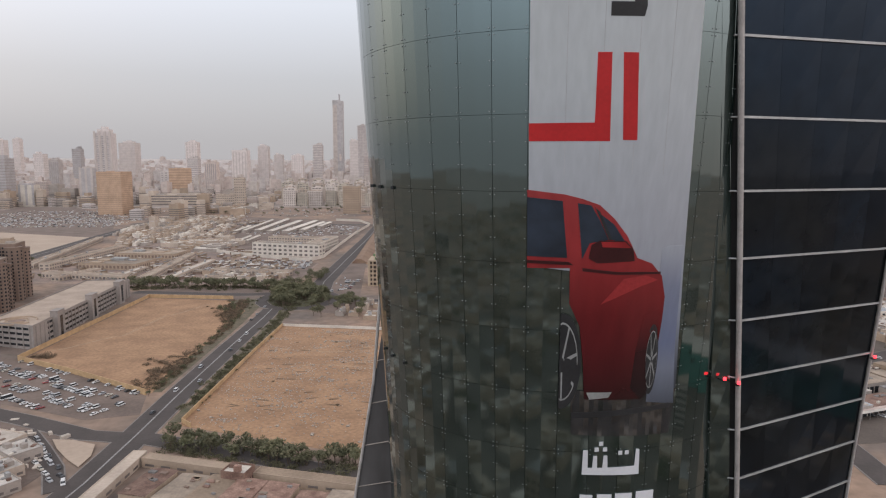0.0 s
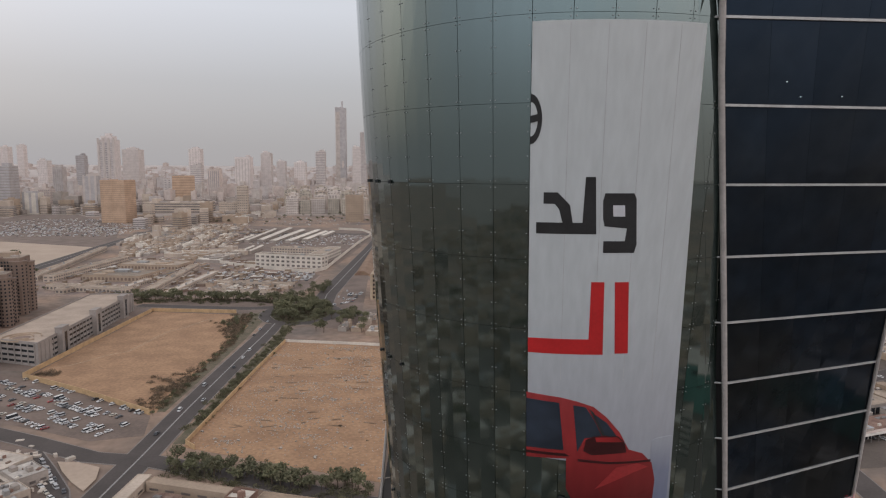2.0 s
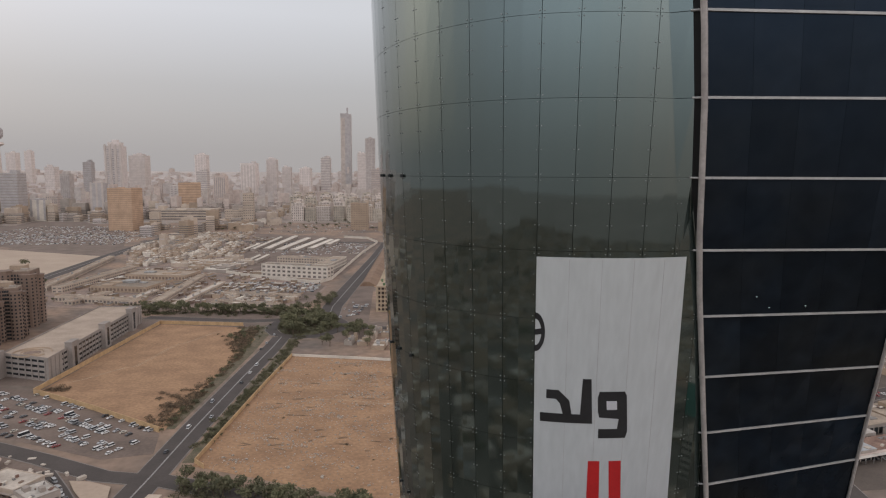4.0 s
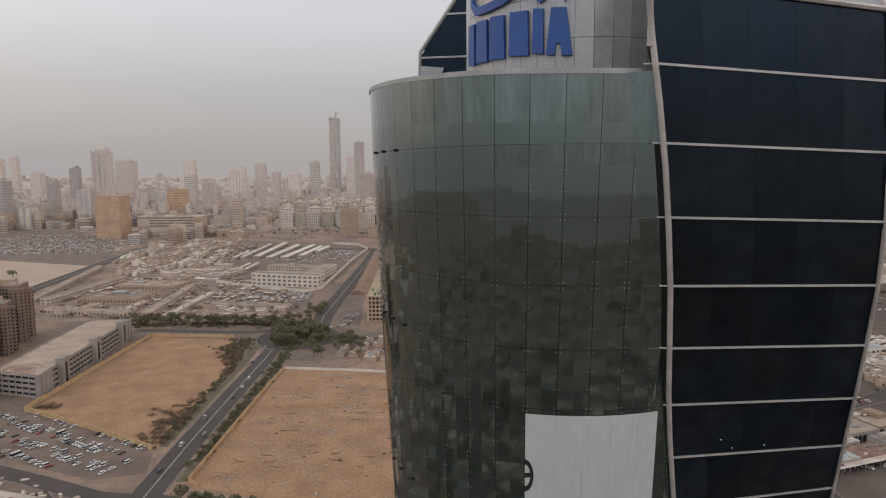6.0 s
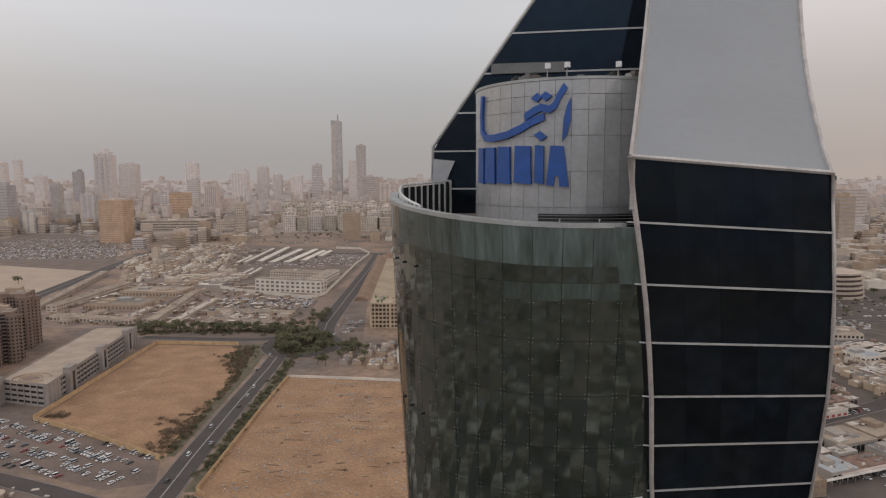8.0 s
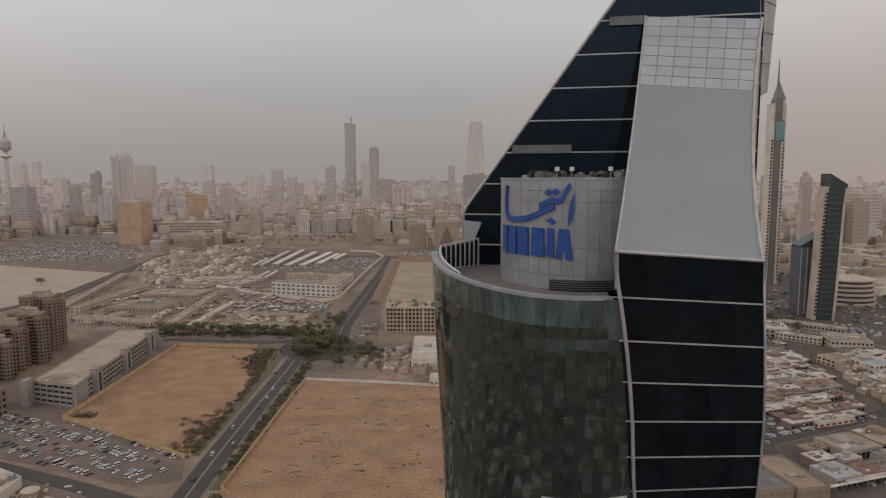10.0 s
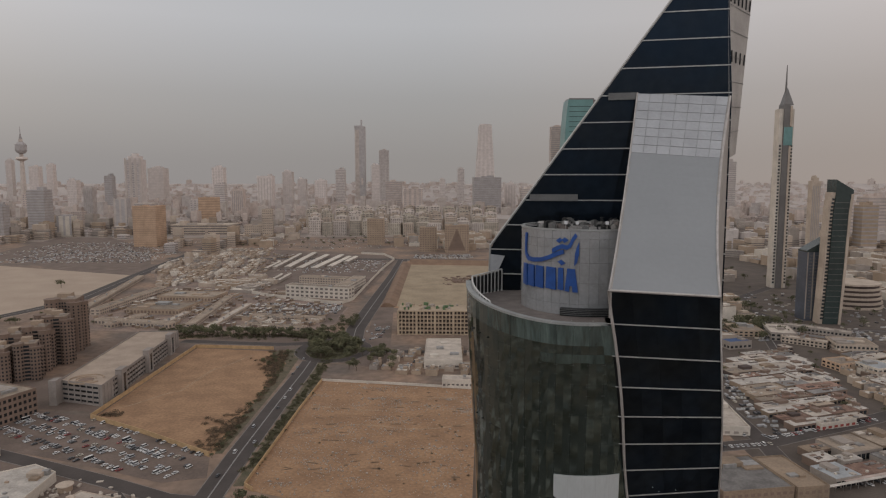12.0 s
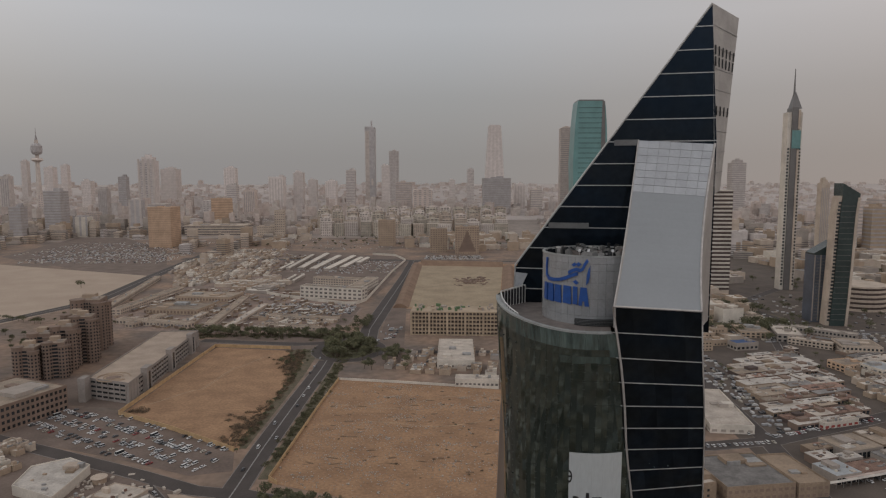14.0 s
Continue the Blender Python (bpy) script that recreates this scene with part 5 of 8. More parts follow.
def skyscraper(label, x, y, w, d, h, yaw=0, wall=None, win=None, floors=18, crown=0.0, band=False, taper=1.0):
    t = thing("skyscraper", label, "skyscraper", (x, y, 0), yaw, "city skyline")
    wall = wall or M_FARB
    # Windows pale along with the walls, haze in their colour too.
    win = M_HAZEB if wall is M_MIST else M_WINHAZE
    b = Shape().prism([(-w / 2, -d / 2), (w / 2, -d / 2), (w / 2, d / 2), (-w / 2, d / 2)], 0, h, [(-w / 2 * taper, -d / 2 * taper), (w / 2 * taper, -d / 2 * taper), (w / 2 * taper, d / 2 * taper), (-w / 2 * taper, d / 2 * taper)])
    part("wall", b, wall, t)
    if crown:
        part("crown", Shape().box(-w * 0.3, w * 0.3, -d * 0.3, d * 0.3, h, h + crown * 0.6).box(-w * 0.12, w * 0.12, -d * 0.12, d * 0.12, h + crown * 0.6, h + crown), wall, t)
    floors = max(8, int(h / 9))
    fh = h / floors
    sh = Shape()
    upright = int(x * 3 + y) % 3
    nc = 4 + int(abs(x)) % 4
    for k in range(floors):
        s = 1 + (taper - 1) * (k + 0.5) / floors
        z0, z1 = fh * k + fh * 0.2, fh * k + fh * 0.72
        if band or upright == 1:
            sh.box(-w / 2 * s - 0.3, w / 2 * s + 0.3, -d / 2 * s - 0.3, d / 2 * s + 0.3, z0, z1 - fh * 0.12)
        elif upright == 0:
            for i in range(nc):
                c = -0.5 + (i + 0.5) / nc
                sh.box(w * s * (c - 0.25 / nc), w * s * (c + 0.25 / nc), -d / 2 * s - 0.4, d / 2 * s + 0.4, z0, z1)
                sh.box(-w / 2 * s - 0.4, w / 2 * s + 0.4, d * s * (c - 0.25 / nc), d * s * (c + 0.25 / nc), z0, z1)
    if not band and upright == 2:
        for i in range(nc):
            c = -0.5 + (i + 0.5) / nc
            sh.box(w * taper * (c - 0.2 / nc), w * taper * (c + 0.2 / nc), -d / 2 - 0.5, d / 2 + 0.5, h * 0.06, h * 0.94)
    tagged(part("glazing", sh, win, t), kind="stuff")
    if h > 100:
        r = random.Random(int(x))
        for i in range(3):
            a = r.uniform(-0.3, 0.3) * w * taper
            part("roof_house", Shape().box(a - w * 0.12, a + w * 0.12, -w * (0.2 - 0.031 * i), w * (0.2 - 0.037 * i), h - 1.3, h + r.uniform(3, 12)), wall, t)
    return t

# ---- skyline ----
SKYLINE = [
    ("pale twin tower", -318, 3900, 54, 355, M_FARD, 0), 
    ("far pale tapering tower", 304, 4100, 140, 520, M_HAZEB, 0), ("pale slim tower", 534, 2900, 58, 415, M_FARA, 8),
    ("grey stone tower", 1290, 2869, 60, 260, M_FARB, 18), ("wide dark glass block", 254, 3300, 140, 193, M_FARD, 0), ("dark glass tower", -1656, 3300, 40, 203, M_FARD, 0),
    ("grey tower", -1501, 2802, 39, 147, M_FARB, 6), ("dark grey tower", -1372, 2214, 58, 150, M_FARD, 0), ("pink paired tower", -1672, 3900, 92, 250, M_FARA, 14),
    ("pale tower", -1304, 3900, 66, 255, M_HAZEB, 8), ("brown stone tower", -925, 3500, 78, 203, M_FARA, 0), ("pale tower", -825, 3600, 54, 225, M_FARC, 10),
    ("dark tower", -563, 3800, 52, 240, M_FARD, 5), ("thin dark tower", 138, 3800, 38, 245, M_FARD, 8)]
SKYLINE2 = [
    ("pale slab", -2056, 3000, 40, 205, M_FARB, 0), ("slim pink tower", -2597, 4000, 36, 300, M_FARA, 10), ("grey tower", -2390, 3900, 54, 262, M_FARB, 0), ("slim pale tower", -2467, 4200, 42, 280, M_FARC, 6),
    ("grey block", -1298, 1900, 36, 108, M_FARD, 0), ("white arched house", -1332, 2300, 34, 54, M_FARC, 10), ("brown block", -1310, 2350, 40, 70, M_FARA, 0), ("ochre block", -223, 3300, 80, 172, M_FARA, 0),
    ("ochre block", -116, 3000, 90, 140, M_FARA, 0), ("pale tower", 28, 3600, 32, 184, M_FARC, 6), ("pink block", 392, 3500, 60, 160, M_FARA, 5), ("pale block", 455, 3300, 56, 135, M_FARC, 0),
    ("grey tower", -645, 3600, 60, 178, M_FARB, 6), ("pink tower", -807, 3900, 50, 185, M_FARA, 5), ("pink block", -922, 3000, 52, 140, M_FARA, 0)]
SKYLINE3 = [
    ("beige tower", 964, 1520, 34, 116, M_FARC, 6), ("beige tower", 1020, 1500, 38, 122, M_BEIGE, 0), ("slim beige tower", 829, 1400, 19, 180, M_CREAM, 12), ("brown tower", 1105, 1700, 46, 118, M_FARA, 0),
    ("pale twin tower", -366, 3900, 50, 270, M_FARB, 0), ("brown tower", 1210, 1750, 60, 135, M_FARA, 0), ("pale tower", 1600, 3000, 60, 190, M_FARB, 0), ("pale tower", -1100, 3300, 50, 160, M_FARB, 0),
    ("pale tower", -1950, 3500, 50, 180, M_FARC, 0), ("pink tower", -1820, 2900, 44, 120, M_FARA, 0), ("pale block", -1180, 2600, 70, 90, M_FARC, 0), ("pale block", -1000, 2700, 60, 100, M_FARB, 0)]
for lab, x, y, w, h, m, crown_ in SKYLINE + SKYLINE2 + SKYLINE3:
    # Beyond 3500 m walls get paler colours that stand in for haze.
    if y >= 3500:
        m = M_FARB if m is M_FARD else M_MIST
    skyscraper(lab + " with distance haze in its colours", x, y + w / 2, w, w * 0.9, h, 0, m, M_FARB if m is M_FARC else M_WINFAR, max(6, int(h / 24)), crown_, m is M_FARD, 0.55 if "tapering" in lab else 1.0)
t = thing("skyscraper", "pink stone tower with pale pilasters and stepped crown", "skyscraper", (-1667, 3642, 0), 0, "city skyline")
part("wall", Shape().box(-40, 40, -38, 38, 0, 292), M_MIST, t)
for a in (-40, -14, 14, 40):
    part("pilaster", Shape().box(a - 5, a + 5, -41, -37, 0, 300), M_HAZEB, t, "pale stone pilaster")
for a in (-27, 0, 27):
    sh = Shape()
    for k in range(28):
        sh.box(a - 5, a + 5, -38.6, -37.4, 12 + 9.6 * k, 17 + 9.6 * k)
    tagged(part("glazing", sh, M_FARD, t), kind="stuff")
part("crown", Shape().box(-30, 30, -28, 28, 292, 312).box(-14, 14, -14, 14, 312, 326), M_MIST, t)
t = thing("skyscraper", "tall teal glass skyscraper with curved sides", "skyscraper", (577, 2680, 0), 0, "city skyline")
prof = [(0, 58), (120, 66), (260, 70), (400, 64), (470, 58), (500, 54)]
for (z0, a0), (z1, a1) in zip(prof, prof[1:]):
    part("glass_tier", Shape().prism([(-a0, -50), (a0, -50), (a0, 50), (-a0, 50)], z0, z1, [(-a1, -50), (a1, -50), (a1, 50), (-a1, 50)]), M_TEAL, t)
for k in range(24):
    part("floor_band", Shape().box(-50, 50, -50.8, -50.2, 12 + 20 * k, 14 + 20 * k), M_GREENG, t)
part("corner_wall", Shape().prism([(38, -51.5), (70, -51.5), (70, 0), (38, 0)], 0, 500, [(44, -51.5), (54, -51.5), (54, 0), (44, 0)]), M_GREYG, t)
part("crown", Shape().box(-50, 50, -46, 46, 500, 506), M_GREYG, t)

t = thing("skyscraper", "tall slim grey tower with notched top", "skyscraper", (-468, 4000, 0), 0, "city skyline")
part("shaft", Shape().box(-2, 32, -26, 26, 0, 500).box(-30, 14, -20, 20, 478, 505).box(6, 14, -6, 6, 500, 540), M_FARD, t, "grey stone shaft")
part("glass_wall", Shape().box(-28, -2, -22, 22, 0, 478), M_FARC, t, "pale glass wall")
part("slot", Shape().box(8, 20, -27, -25, 150, 190), M_FARC, t)
for x, y, w, h, m1, m2 in ((-1545, 2050, 44, 150, M_FARD, M_WHITEP), (-1480, 1960, 30, 98, M_HAZEB, M_FARD), (-1215, 2120, 46, 66, M_WHITEP, M_FARD), (-1085, 2230, 42, 118, M_FARD, M_HAZEB)):
    t = thing("skyscraper", "slim tower with pale upright stripes", "skyscraper", (x, y, 0), 8, "city skyline")
    part("wall", Shape().box(-w / 2, w / 2, -w / 2, w / 2, 0, h), m1, t)
    for a in (-0.42, 0.0, 0.42):
        part("stripe", Shape().box(w * (a - 0.07), w * (a + 0.07), -w / 2 - 0.8, -w / 2, 4, h + 3), m2, t)
    part("cap", Shape().box(-w * 0.3, w * 0.3, -w * 0.3, w * 0.3, h, h + 5), m2, t)
# telecommunications tower
t = thing("telecom_tower", "tall telecommunications tower with round pods", "tower", (-2141, 3400, 0))
part("shaft", Shape().ring(0, 0, 17, 0, 290, 14, 9), M_FARC, t)
part("lower_pod", Shape().ring(0, 0, 10, 278, 290, 18, 30).ring(0, 0, 30, 290, 300, 18, 24), M_FARC, t)
part("upper_pod", Shape().ring(0, 0, 18, 318, 332, 18, 27).ring(0, 0, 27, 332, 362, 18, 27).ring(0, 0, 27, 362, 376, 18, 14), M_FARD, t)
part("lower_neck", Shape().ring(0, 0, 9, 300, 318, 12), M_FARC, t)
part("upper_neck", Shape().ring(0, 0, 9, 376, 392, 12), M_FARC, t)
part("mast", Shape().ring(0, 0, 7, 392, 417, 8, 3).ring(0, 0, 2, 417, 455, 6, 1), M_FARD, t)

# green-glass tower with a spire
t = thing("spire_tower", "slim tall tower with grey wings and a spire", "skyscraper", (574, 1066, 0), -4)
part("core_wall", Shape().box(-5.5, 4, -11, 11, 0, 308), M_GREYG, t, "grey glass shaft")
part("wing", Shape().box(-12, -5.5, -8, 10, 0, 300), M_WHITEP, t, "pale stone wing")
part("wing", Shape().box(7, 12, -8, 10, 0, 300), M_WHITEP, t, "pale stone wing")
part("fin", Shape().box(4, 7, -12, 10, 0, 238), M_CREAM, t, "cream stone fin")
part("fin", Shape().box(4, 7.5, -12, 10, 272, 304), M_CREAM, t)
part("green_window", Shape().box(-5, 9, -11.6, -8, 240, 270), M_TEAL, t, "green glass band")
part("crown", Shape().prism([(-6, -9), (10, -9), (10, 8), (-6, 8)], 306, 334, [(0, -2), (2, -2), (2, 2), (0, 2)]), M_GREYG, t)
part("spire", Shape().ring(0, 0, 2.2, 318, 372, 8, 0.6), M_GREYG, t)
wdot = Shape().box(-10.2, -7.2, -8.4, -7.8, 0, 3.2).mesh("wing_window", M_WIN)
wdot2 = Shape().box(8.2, 11.2, -8.4, -7.8, 0, 3.2).mesh("wing_window", M_WIN)
for k in range(42):
    part("wing_window", wdot, M_WIN, t, at=pose(0, 0, 8 + 5.6 * k))
    part("wing_window", wdot2, M_WIN, t, at=pose(0, 0, 8 + 5.6 * k))

# bowed green tower and its neighbours
t = thing("bowed_tower", "bowed dark green glass tower with cream side walls", "skyscraper", (503, 790, 0), -6)
pts = [(-10, 0), (-8.5, 30), (-7, 70), (-6, 110), (-5, 145), (-3, 166)]
for (x0, z0), (x1, z1) in zip(pts, pts[1:]):
    part("green_wall", Shape().prism([(x0 - 6, -14), (x0 + 12, -14), (x0 + 12, 14), (x0 - 6, 14)], z0, z1, [(x1 - 6, -14), (x1 + 12, -14), (x1 + 12, 14), (x1 - 6, 14)]), M_GREENG, t)
    part("side_wall", Shape().prism([(x0 + 12, -15), (x0 + 15, -15), (x0 + 15, 14), (x0 + 12, 14)], z0, z1, [(x1 + 12, -15), (x1 + 15, -15), (x1 + 15, 14), (x1 + 12, 14)]), M_CREAM, t, "cream side wall")
    part("side_wall", Shape().prism([(x0 - 11, -12), (x0 - 6, -12), (x0 - 6, 4), (x0 - 11, 4)], z0, z1 + 2, [(x1 - 11, -12), (x1 - 6, -12), (x1 - 6, 4), (x1 - 11, 4)]), M_CREAM, t, "cream side wall")
part("crown", Shape().add([(-9, -13, 166), (12, -13, 166), (12, 12, 166), (-9, 12, 166), (-9, -13, 184), (12, -13, 171), (12, 12, 171), (-9, 12, 184)], [(3, 2, 1, 0), (4, 5, 6, 7), (0, 1, 5, 4), (1, 2, 6, 5), (2, 3, 7, 6), (3, 0, 4, 7)]), M_GREENG, t, "slanted glass top")
for k in range(34):
    x = np.interp(6 + 4.6 * k, [p[1] for p in pts], [p[0] for p in pts])
    part("side_window", Shape().box(x - 9.2, x - 6.2, -12.4, -11.8, 6 + 4.6 * k, 8.6 + 4.6 * k), M_WIN, t)
for k in range(22):
    x = np.interp(8 + 7 * k, [p[1] for p in pts], [p[0] for p in pts])
    part("floor_line", Shape().box(x - 5.5, x + 11.5, -14.25, -13.9, 8 + 7 * k, 8.5 + 7 * k), M_GREYG, t)
t = thing("slanted_tower", "blue-grey glass tower with pale stripes and slanted roof", "skyscraper", (487, 812, 0), -4)
part("wall", Shape().prism([(-13, -12), (13, -12), (13, 12), (-13, 12)], 0, 90), M_BLUEG, t)
part("slanted_top", Shape().add([(-13, -12, 90), (13, -12, 90), (13, 12, 90), (-13, 12, 90), (-13, -12, 92), (13, -12, 108), (13, 12, 108), (-13, 12, 92)], [(3, 2, 1, 0), (4, 5, 6, 7), (0, 1, 5, 4), (1, 2, 6, 5), (2, 3, 7, 6), (3, 0, 4, 7)]), M_GREENG, t)
for k in range(20):
    part("floor_band", Shape().box(-9, 9, -12.4, -11.9, 5 + 4.2 * k, 6.1 + 4.2 * k), M_GREYG, t)
for a in (-11.5, -4, 3.5):
    part("upright_stripe", Shape().box(a - 0.7, a + 0.7, -12.7, -12.1, 2, 90), M_GREYC, t, "pale upright stripe")
t = thing("striped_tower", "slim tower with dark and cream floor stripes", "skyscraper", (432, 1010, 0), -5)
part("wall", Shape().box(-17, 17, -14, 14, 0, 172), M_WHITEP, t)
for k in range(26):
    part("floor_band", Shape().box(-17.3, 17.3, -14.4, 14.4, 4 + 6.5 * k, 7.4 + 6.5 * k), M_DARKBAND, t)
t = thing("round_mall", "round cream building with open floor bands", "building", (600, 905, 0))
for k in range(5):
    part("floor_ring", Shape().ring(0, 0, 42 - k, 6.6 * k, 6.6 * k + 3.2, 28), M_CREAM, t)
    part("window_ring", Shape().ring(0, 0, 39.5 - k, 6.6 * k + 3.2, 6.6 * k + 6.6, 28), M_DARKBAND, t)
part("roof_ring", Shape().ring(0, 0, 38, 33, 35.4, 28), M_CREAM, t)

# ---- nearer landmarks ----
M_GARAGE = plaster("grey_painted_concrete", (0.285, 0.25, 0.228))
M_GROOF = plaster("dusty_parking_deck", (0.40, 0.315, 0.25), 0.12, 0.0)
garage = thing("parking_garage", "long grey parking garage with roof ramp and slanting front", "building", (-309, 578, 0), 4)
PLAN = [(21, -98), (21, 98), (-21, 98), (-21, -80)]
part("wall", Shape().prism(PLAN, 0, 17), M_GARAGE, garage)
groof = part("roof", Shape().prism([(20.6, -97.3), (20.6, 97.6), (-20.6, 97.6), (-20.6, -79.6)], 17, 17.3), M_GROOF, garage, "pale dusty parking deck")
pp = Shape().prism([(20.6, -97.8), (21, -98), (21, 98), (20.6, 98)], 17, 18.4).prism([(-20.6, 97.6), (20.6, 97.6), (20.6, 98), (-20.6, 98)], 17, 18.4)
pp.prism([(-21, -80), (-20.6, -80.2), (-20.6, 98), (-21, 98)], 17, 18.4).prism([(-20.6, -80.2), (20.6, -97.8), (20.6, -97.3), (-20.6, -79.7)], 17, 18.4)
part("parapet", pp, M_GARAGE, garage)
strip = Shape().box(-21.2, 21.2, -76, 76, 0, 1.6).box(-17, 17, 97.8, 98.2, 0, 1.6).prism([(-18, -81.5), (18, -96.93), (18.1, -96.7), (-17.9, -81.2)], 0, 1.6)
sme = strip.mesh("opening", M_WIN)
for k in range(4):
    part("opening", sme, M_WIN, garage, at=pose(0, 0, 2.2 + 4.1 * k))
fpier = Shape().box(-0.45, 0.45, -0.35, 0.3, 0, 17).mesh("pier", M_GARAGE)
for k in range(7):
    part("pier", fpier, None, garage, at=pose(-18 + 6 * k, -81.5 - 2.572 * k, 0, 0, 0, -23.2))
for y in (-62, 2, 66):
    st = part("stair_tower", Shape().box(19.5, 25, y - 6, y + 6, 0, 22).box(19.2, 25.3, y - 6.3, y + 6.3, 22, 22.5), M_GARAGE, garage, "pale grey stair tower")
    part("window_strip", Shape().box(25, 25.15, y - 2, y + 2, 2, 18), M_WIN, st)
part("stair_tower", Shape().box(-24, -18, -92, -82, 0, 21), M_GARAGE, garage)
for k in range(30):
    y = -94 + 6.5 * k
    part("pier", Shape().box(20.9, 21.5, y - 0.4, y + 0.4, 0, 17), M_GARAGE, garage)
for r0, r1 in ((7.6, 8.0), (13.2, 13.6)):
    ramp = Shape()
    for i in range(40):
        a0, a1 = 0.2 + 5.6 * i / 40, 0.2 + 5.6 * (i + 1) / 40
        ramp.prism([(r * math.cos(a), -78 + r * math.sin(a)) for r, a in ((r0, a0), (r1, a0), (r1, a1), (r0, a1))], 17.3, 18.4)
    part("ramp_wall", ramp, M_BEIGE, groof, "round ramp wall", weld=True)
part("ramp_hollow", Shape().ring(0, -78, 6, 17.3, 17.5, 20), M_BROWN, groof)

def inside_lot(x, y):
    """South of the side road and west of the main road."""
    return y < 322 - 0.62 * (x + 175) and x < -172


def brown_tower(x, y, r, h, yaw):
    """A brown brick tower with four rounded bays, window columns and a stepped roof."""
    t = thing("apartment_tower", "brown brick apartment tower with rounded bays", "building", (x, y, 0), yaw, "brown apartment towers")
    part("core_wall", Shape().box(-r * 0.8, r * 0.8, -r * 0.8, r * 0.8, 0, h), M_BROWN, t)
    for k, (sx, sy) in enumerate(((-1, -1), (1, -1), (1, 1), (-1, 1))):
        top = h - (0, 4, 7, 3)[k]
        bay = part("bay", Shape().ring(sx * r * 0.62, sy * r * 0.62, r * 0.46, 0, top, 12).ring(sx * r * 0.62, sy * r * 0.62, r * 0.49, top, top + 1.0, 12), M_BROWN, t)
        if sy < 0 or sx > 0:
            sh = Shape()
            for f_ in range(int(top / 3.4)):
                for a in (-2.6, -2.0, -1.4, -0.8, -0.2):
                    cx, cy = sx * r * 0.62 + r * 0.46 * math.cos(a), sy * r * 0.62 + r * 0.46 * math.sin(a)
                    sh.turned(cx, cy, 0.3, 1.3, 1.2 + 3.4 * f_, 2.8 + 3.4 * f_, a)
            tagged(part("glazing", sh, M_WIN, bay), kind="stuff")
    sh = Shape()
    for f_ in range(int(h / 3.4)):
        for q in (-0.16, 0.0, 0.16):
            sh.box(r * q - 0.9, r * q + 0.9, -r * 0.8 - 0.08, -r * 0.8 + 0.1, 1.0 + 3.4 * f_, 3.0 + 3.4 * f_)
            sh.box(r * 0.8 - 0.1, r * 0.8 + 0.08, r * q - 0.9, r * q + 0.9, 1.0 + 3.4 * f_, 3.0 + 3.4 * f_)
    tagged(part("glazing", sh, M_WIN, t), kind="stuff")
    part("roof", Shape().box(-r * 0.75, r * 0.75, -r * 0.75, r * 0.75, h, h + 0.2), M_ROOF, t)
    part("roof_wall", Shape().box(-r * 0.5, r * 0.3, -r * 0.1, r * 0.6, h, h + 4.5), M_BEIGE, t)
    part("roof_unit", Shape().box(r * 0.2, r * 0.6, -r * 0.5, -r * 0.2, h, h + 2.2), M_GREYC, t)


for x, y, r, h, a in ((-412, 670, 17, 57, 12), (-390, 614, 12, 49, 18), (-410, 636, 12, 46, 8), (-396, 590, 11.5, 44, 14), (-410, 577, 11.5, 40, 10), (-388, 560, 10.5, 35, 20), (-408, 550, 11, 33, 6)):
    brown_tower(x, y, r, h, a)
building("low_office", "beige low office with arcade and cluttered roof", "building", -366, 452, 62, 60, 20, -22, M_BROWN, 4, M_WIN, M_ROOF, 0.5, 4)
M_WHITEROOF = plaster("dusty_white_roof", (0.50, 0.455, 0.41), 0.16, 0.08, 0.12)
hall = thing("shop_hall", "wide low shop hall with dusty white flat roof", "building", (-258, 332, 0))
HALL = [(-17, -13), (-22, 14), (-4, 27), (15, 16), (16, -5), (16, -28)]
part("wall", Shape().prism(HALL, -0.3, 5.6), M_WHITEP, hall)
hall_roof = part("roof", Shape().prism([(x * 0.98, y * 0.98) for x, y in HALL], 5.6, 5.9), M_WHITEROOF, hall, "dusty white flat roof")
for (x0, y0), (x1, y1) in zip(HALL, HALL[1:] + HALL[:1]):
    part("parapet", Shape().prism([(x0, y0), (x1, y1), (x1 * 0.975, y1 * 0.975), (x0 * 0.975, y0 * 0.975)], 5.6, 6.5), M_WHITEP, hall)
for x, y, w, d, h in ((6, 12, 9, 7, 2.6), (8, 6, 5, 4, 1.6), (11, 13, 4, 3, 3.0), (-6, 2, 2, 1.4, 1.0), (-9, -6, 1.6, 1.2, 0.9), (2, -12, 2.2, 1.4, 1.0), (6, -18, 3, 2, 1.2)):
    part("roof_unit", Shape().box(x - w / 2, x + w / 2, y - d / 2, y + d / 2, 5.9, 5.9 + h), rp.choice([M_CREAM, M_BEIGE, M_METALG, M_SANDBROWN]), hall_roof)
kiosk = thing("kiosk", "small round kiosk with pale domed roof", "kiosk", (-231, 336, 0))
part("wall", Shape().ring(0, 0, 4.2, 0, 3.4, 16), M_BEIGE, kiosk)
part("roof", Shape().ring(0, 0, 5.0, 3.4, 3.9, 16).ring(0, 0, 5.0, 3.9, 5.4, 16, 1.2), M_CREAM, kiosk, "pale shallow dome")
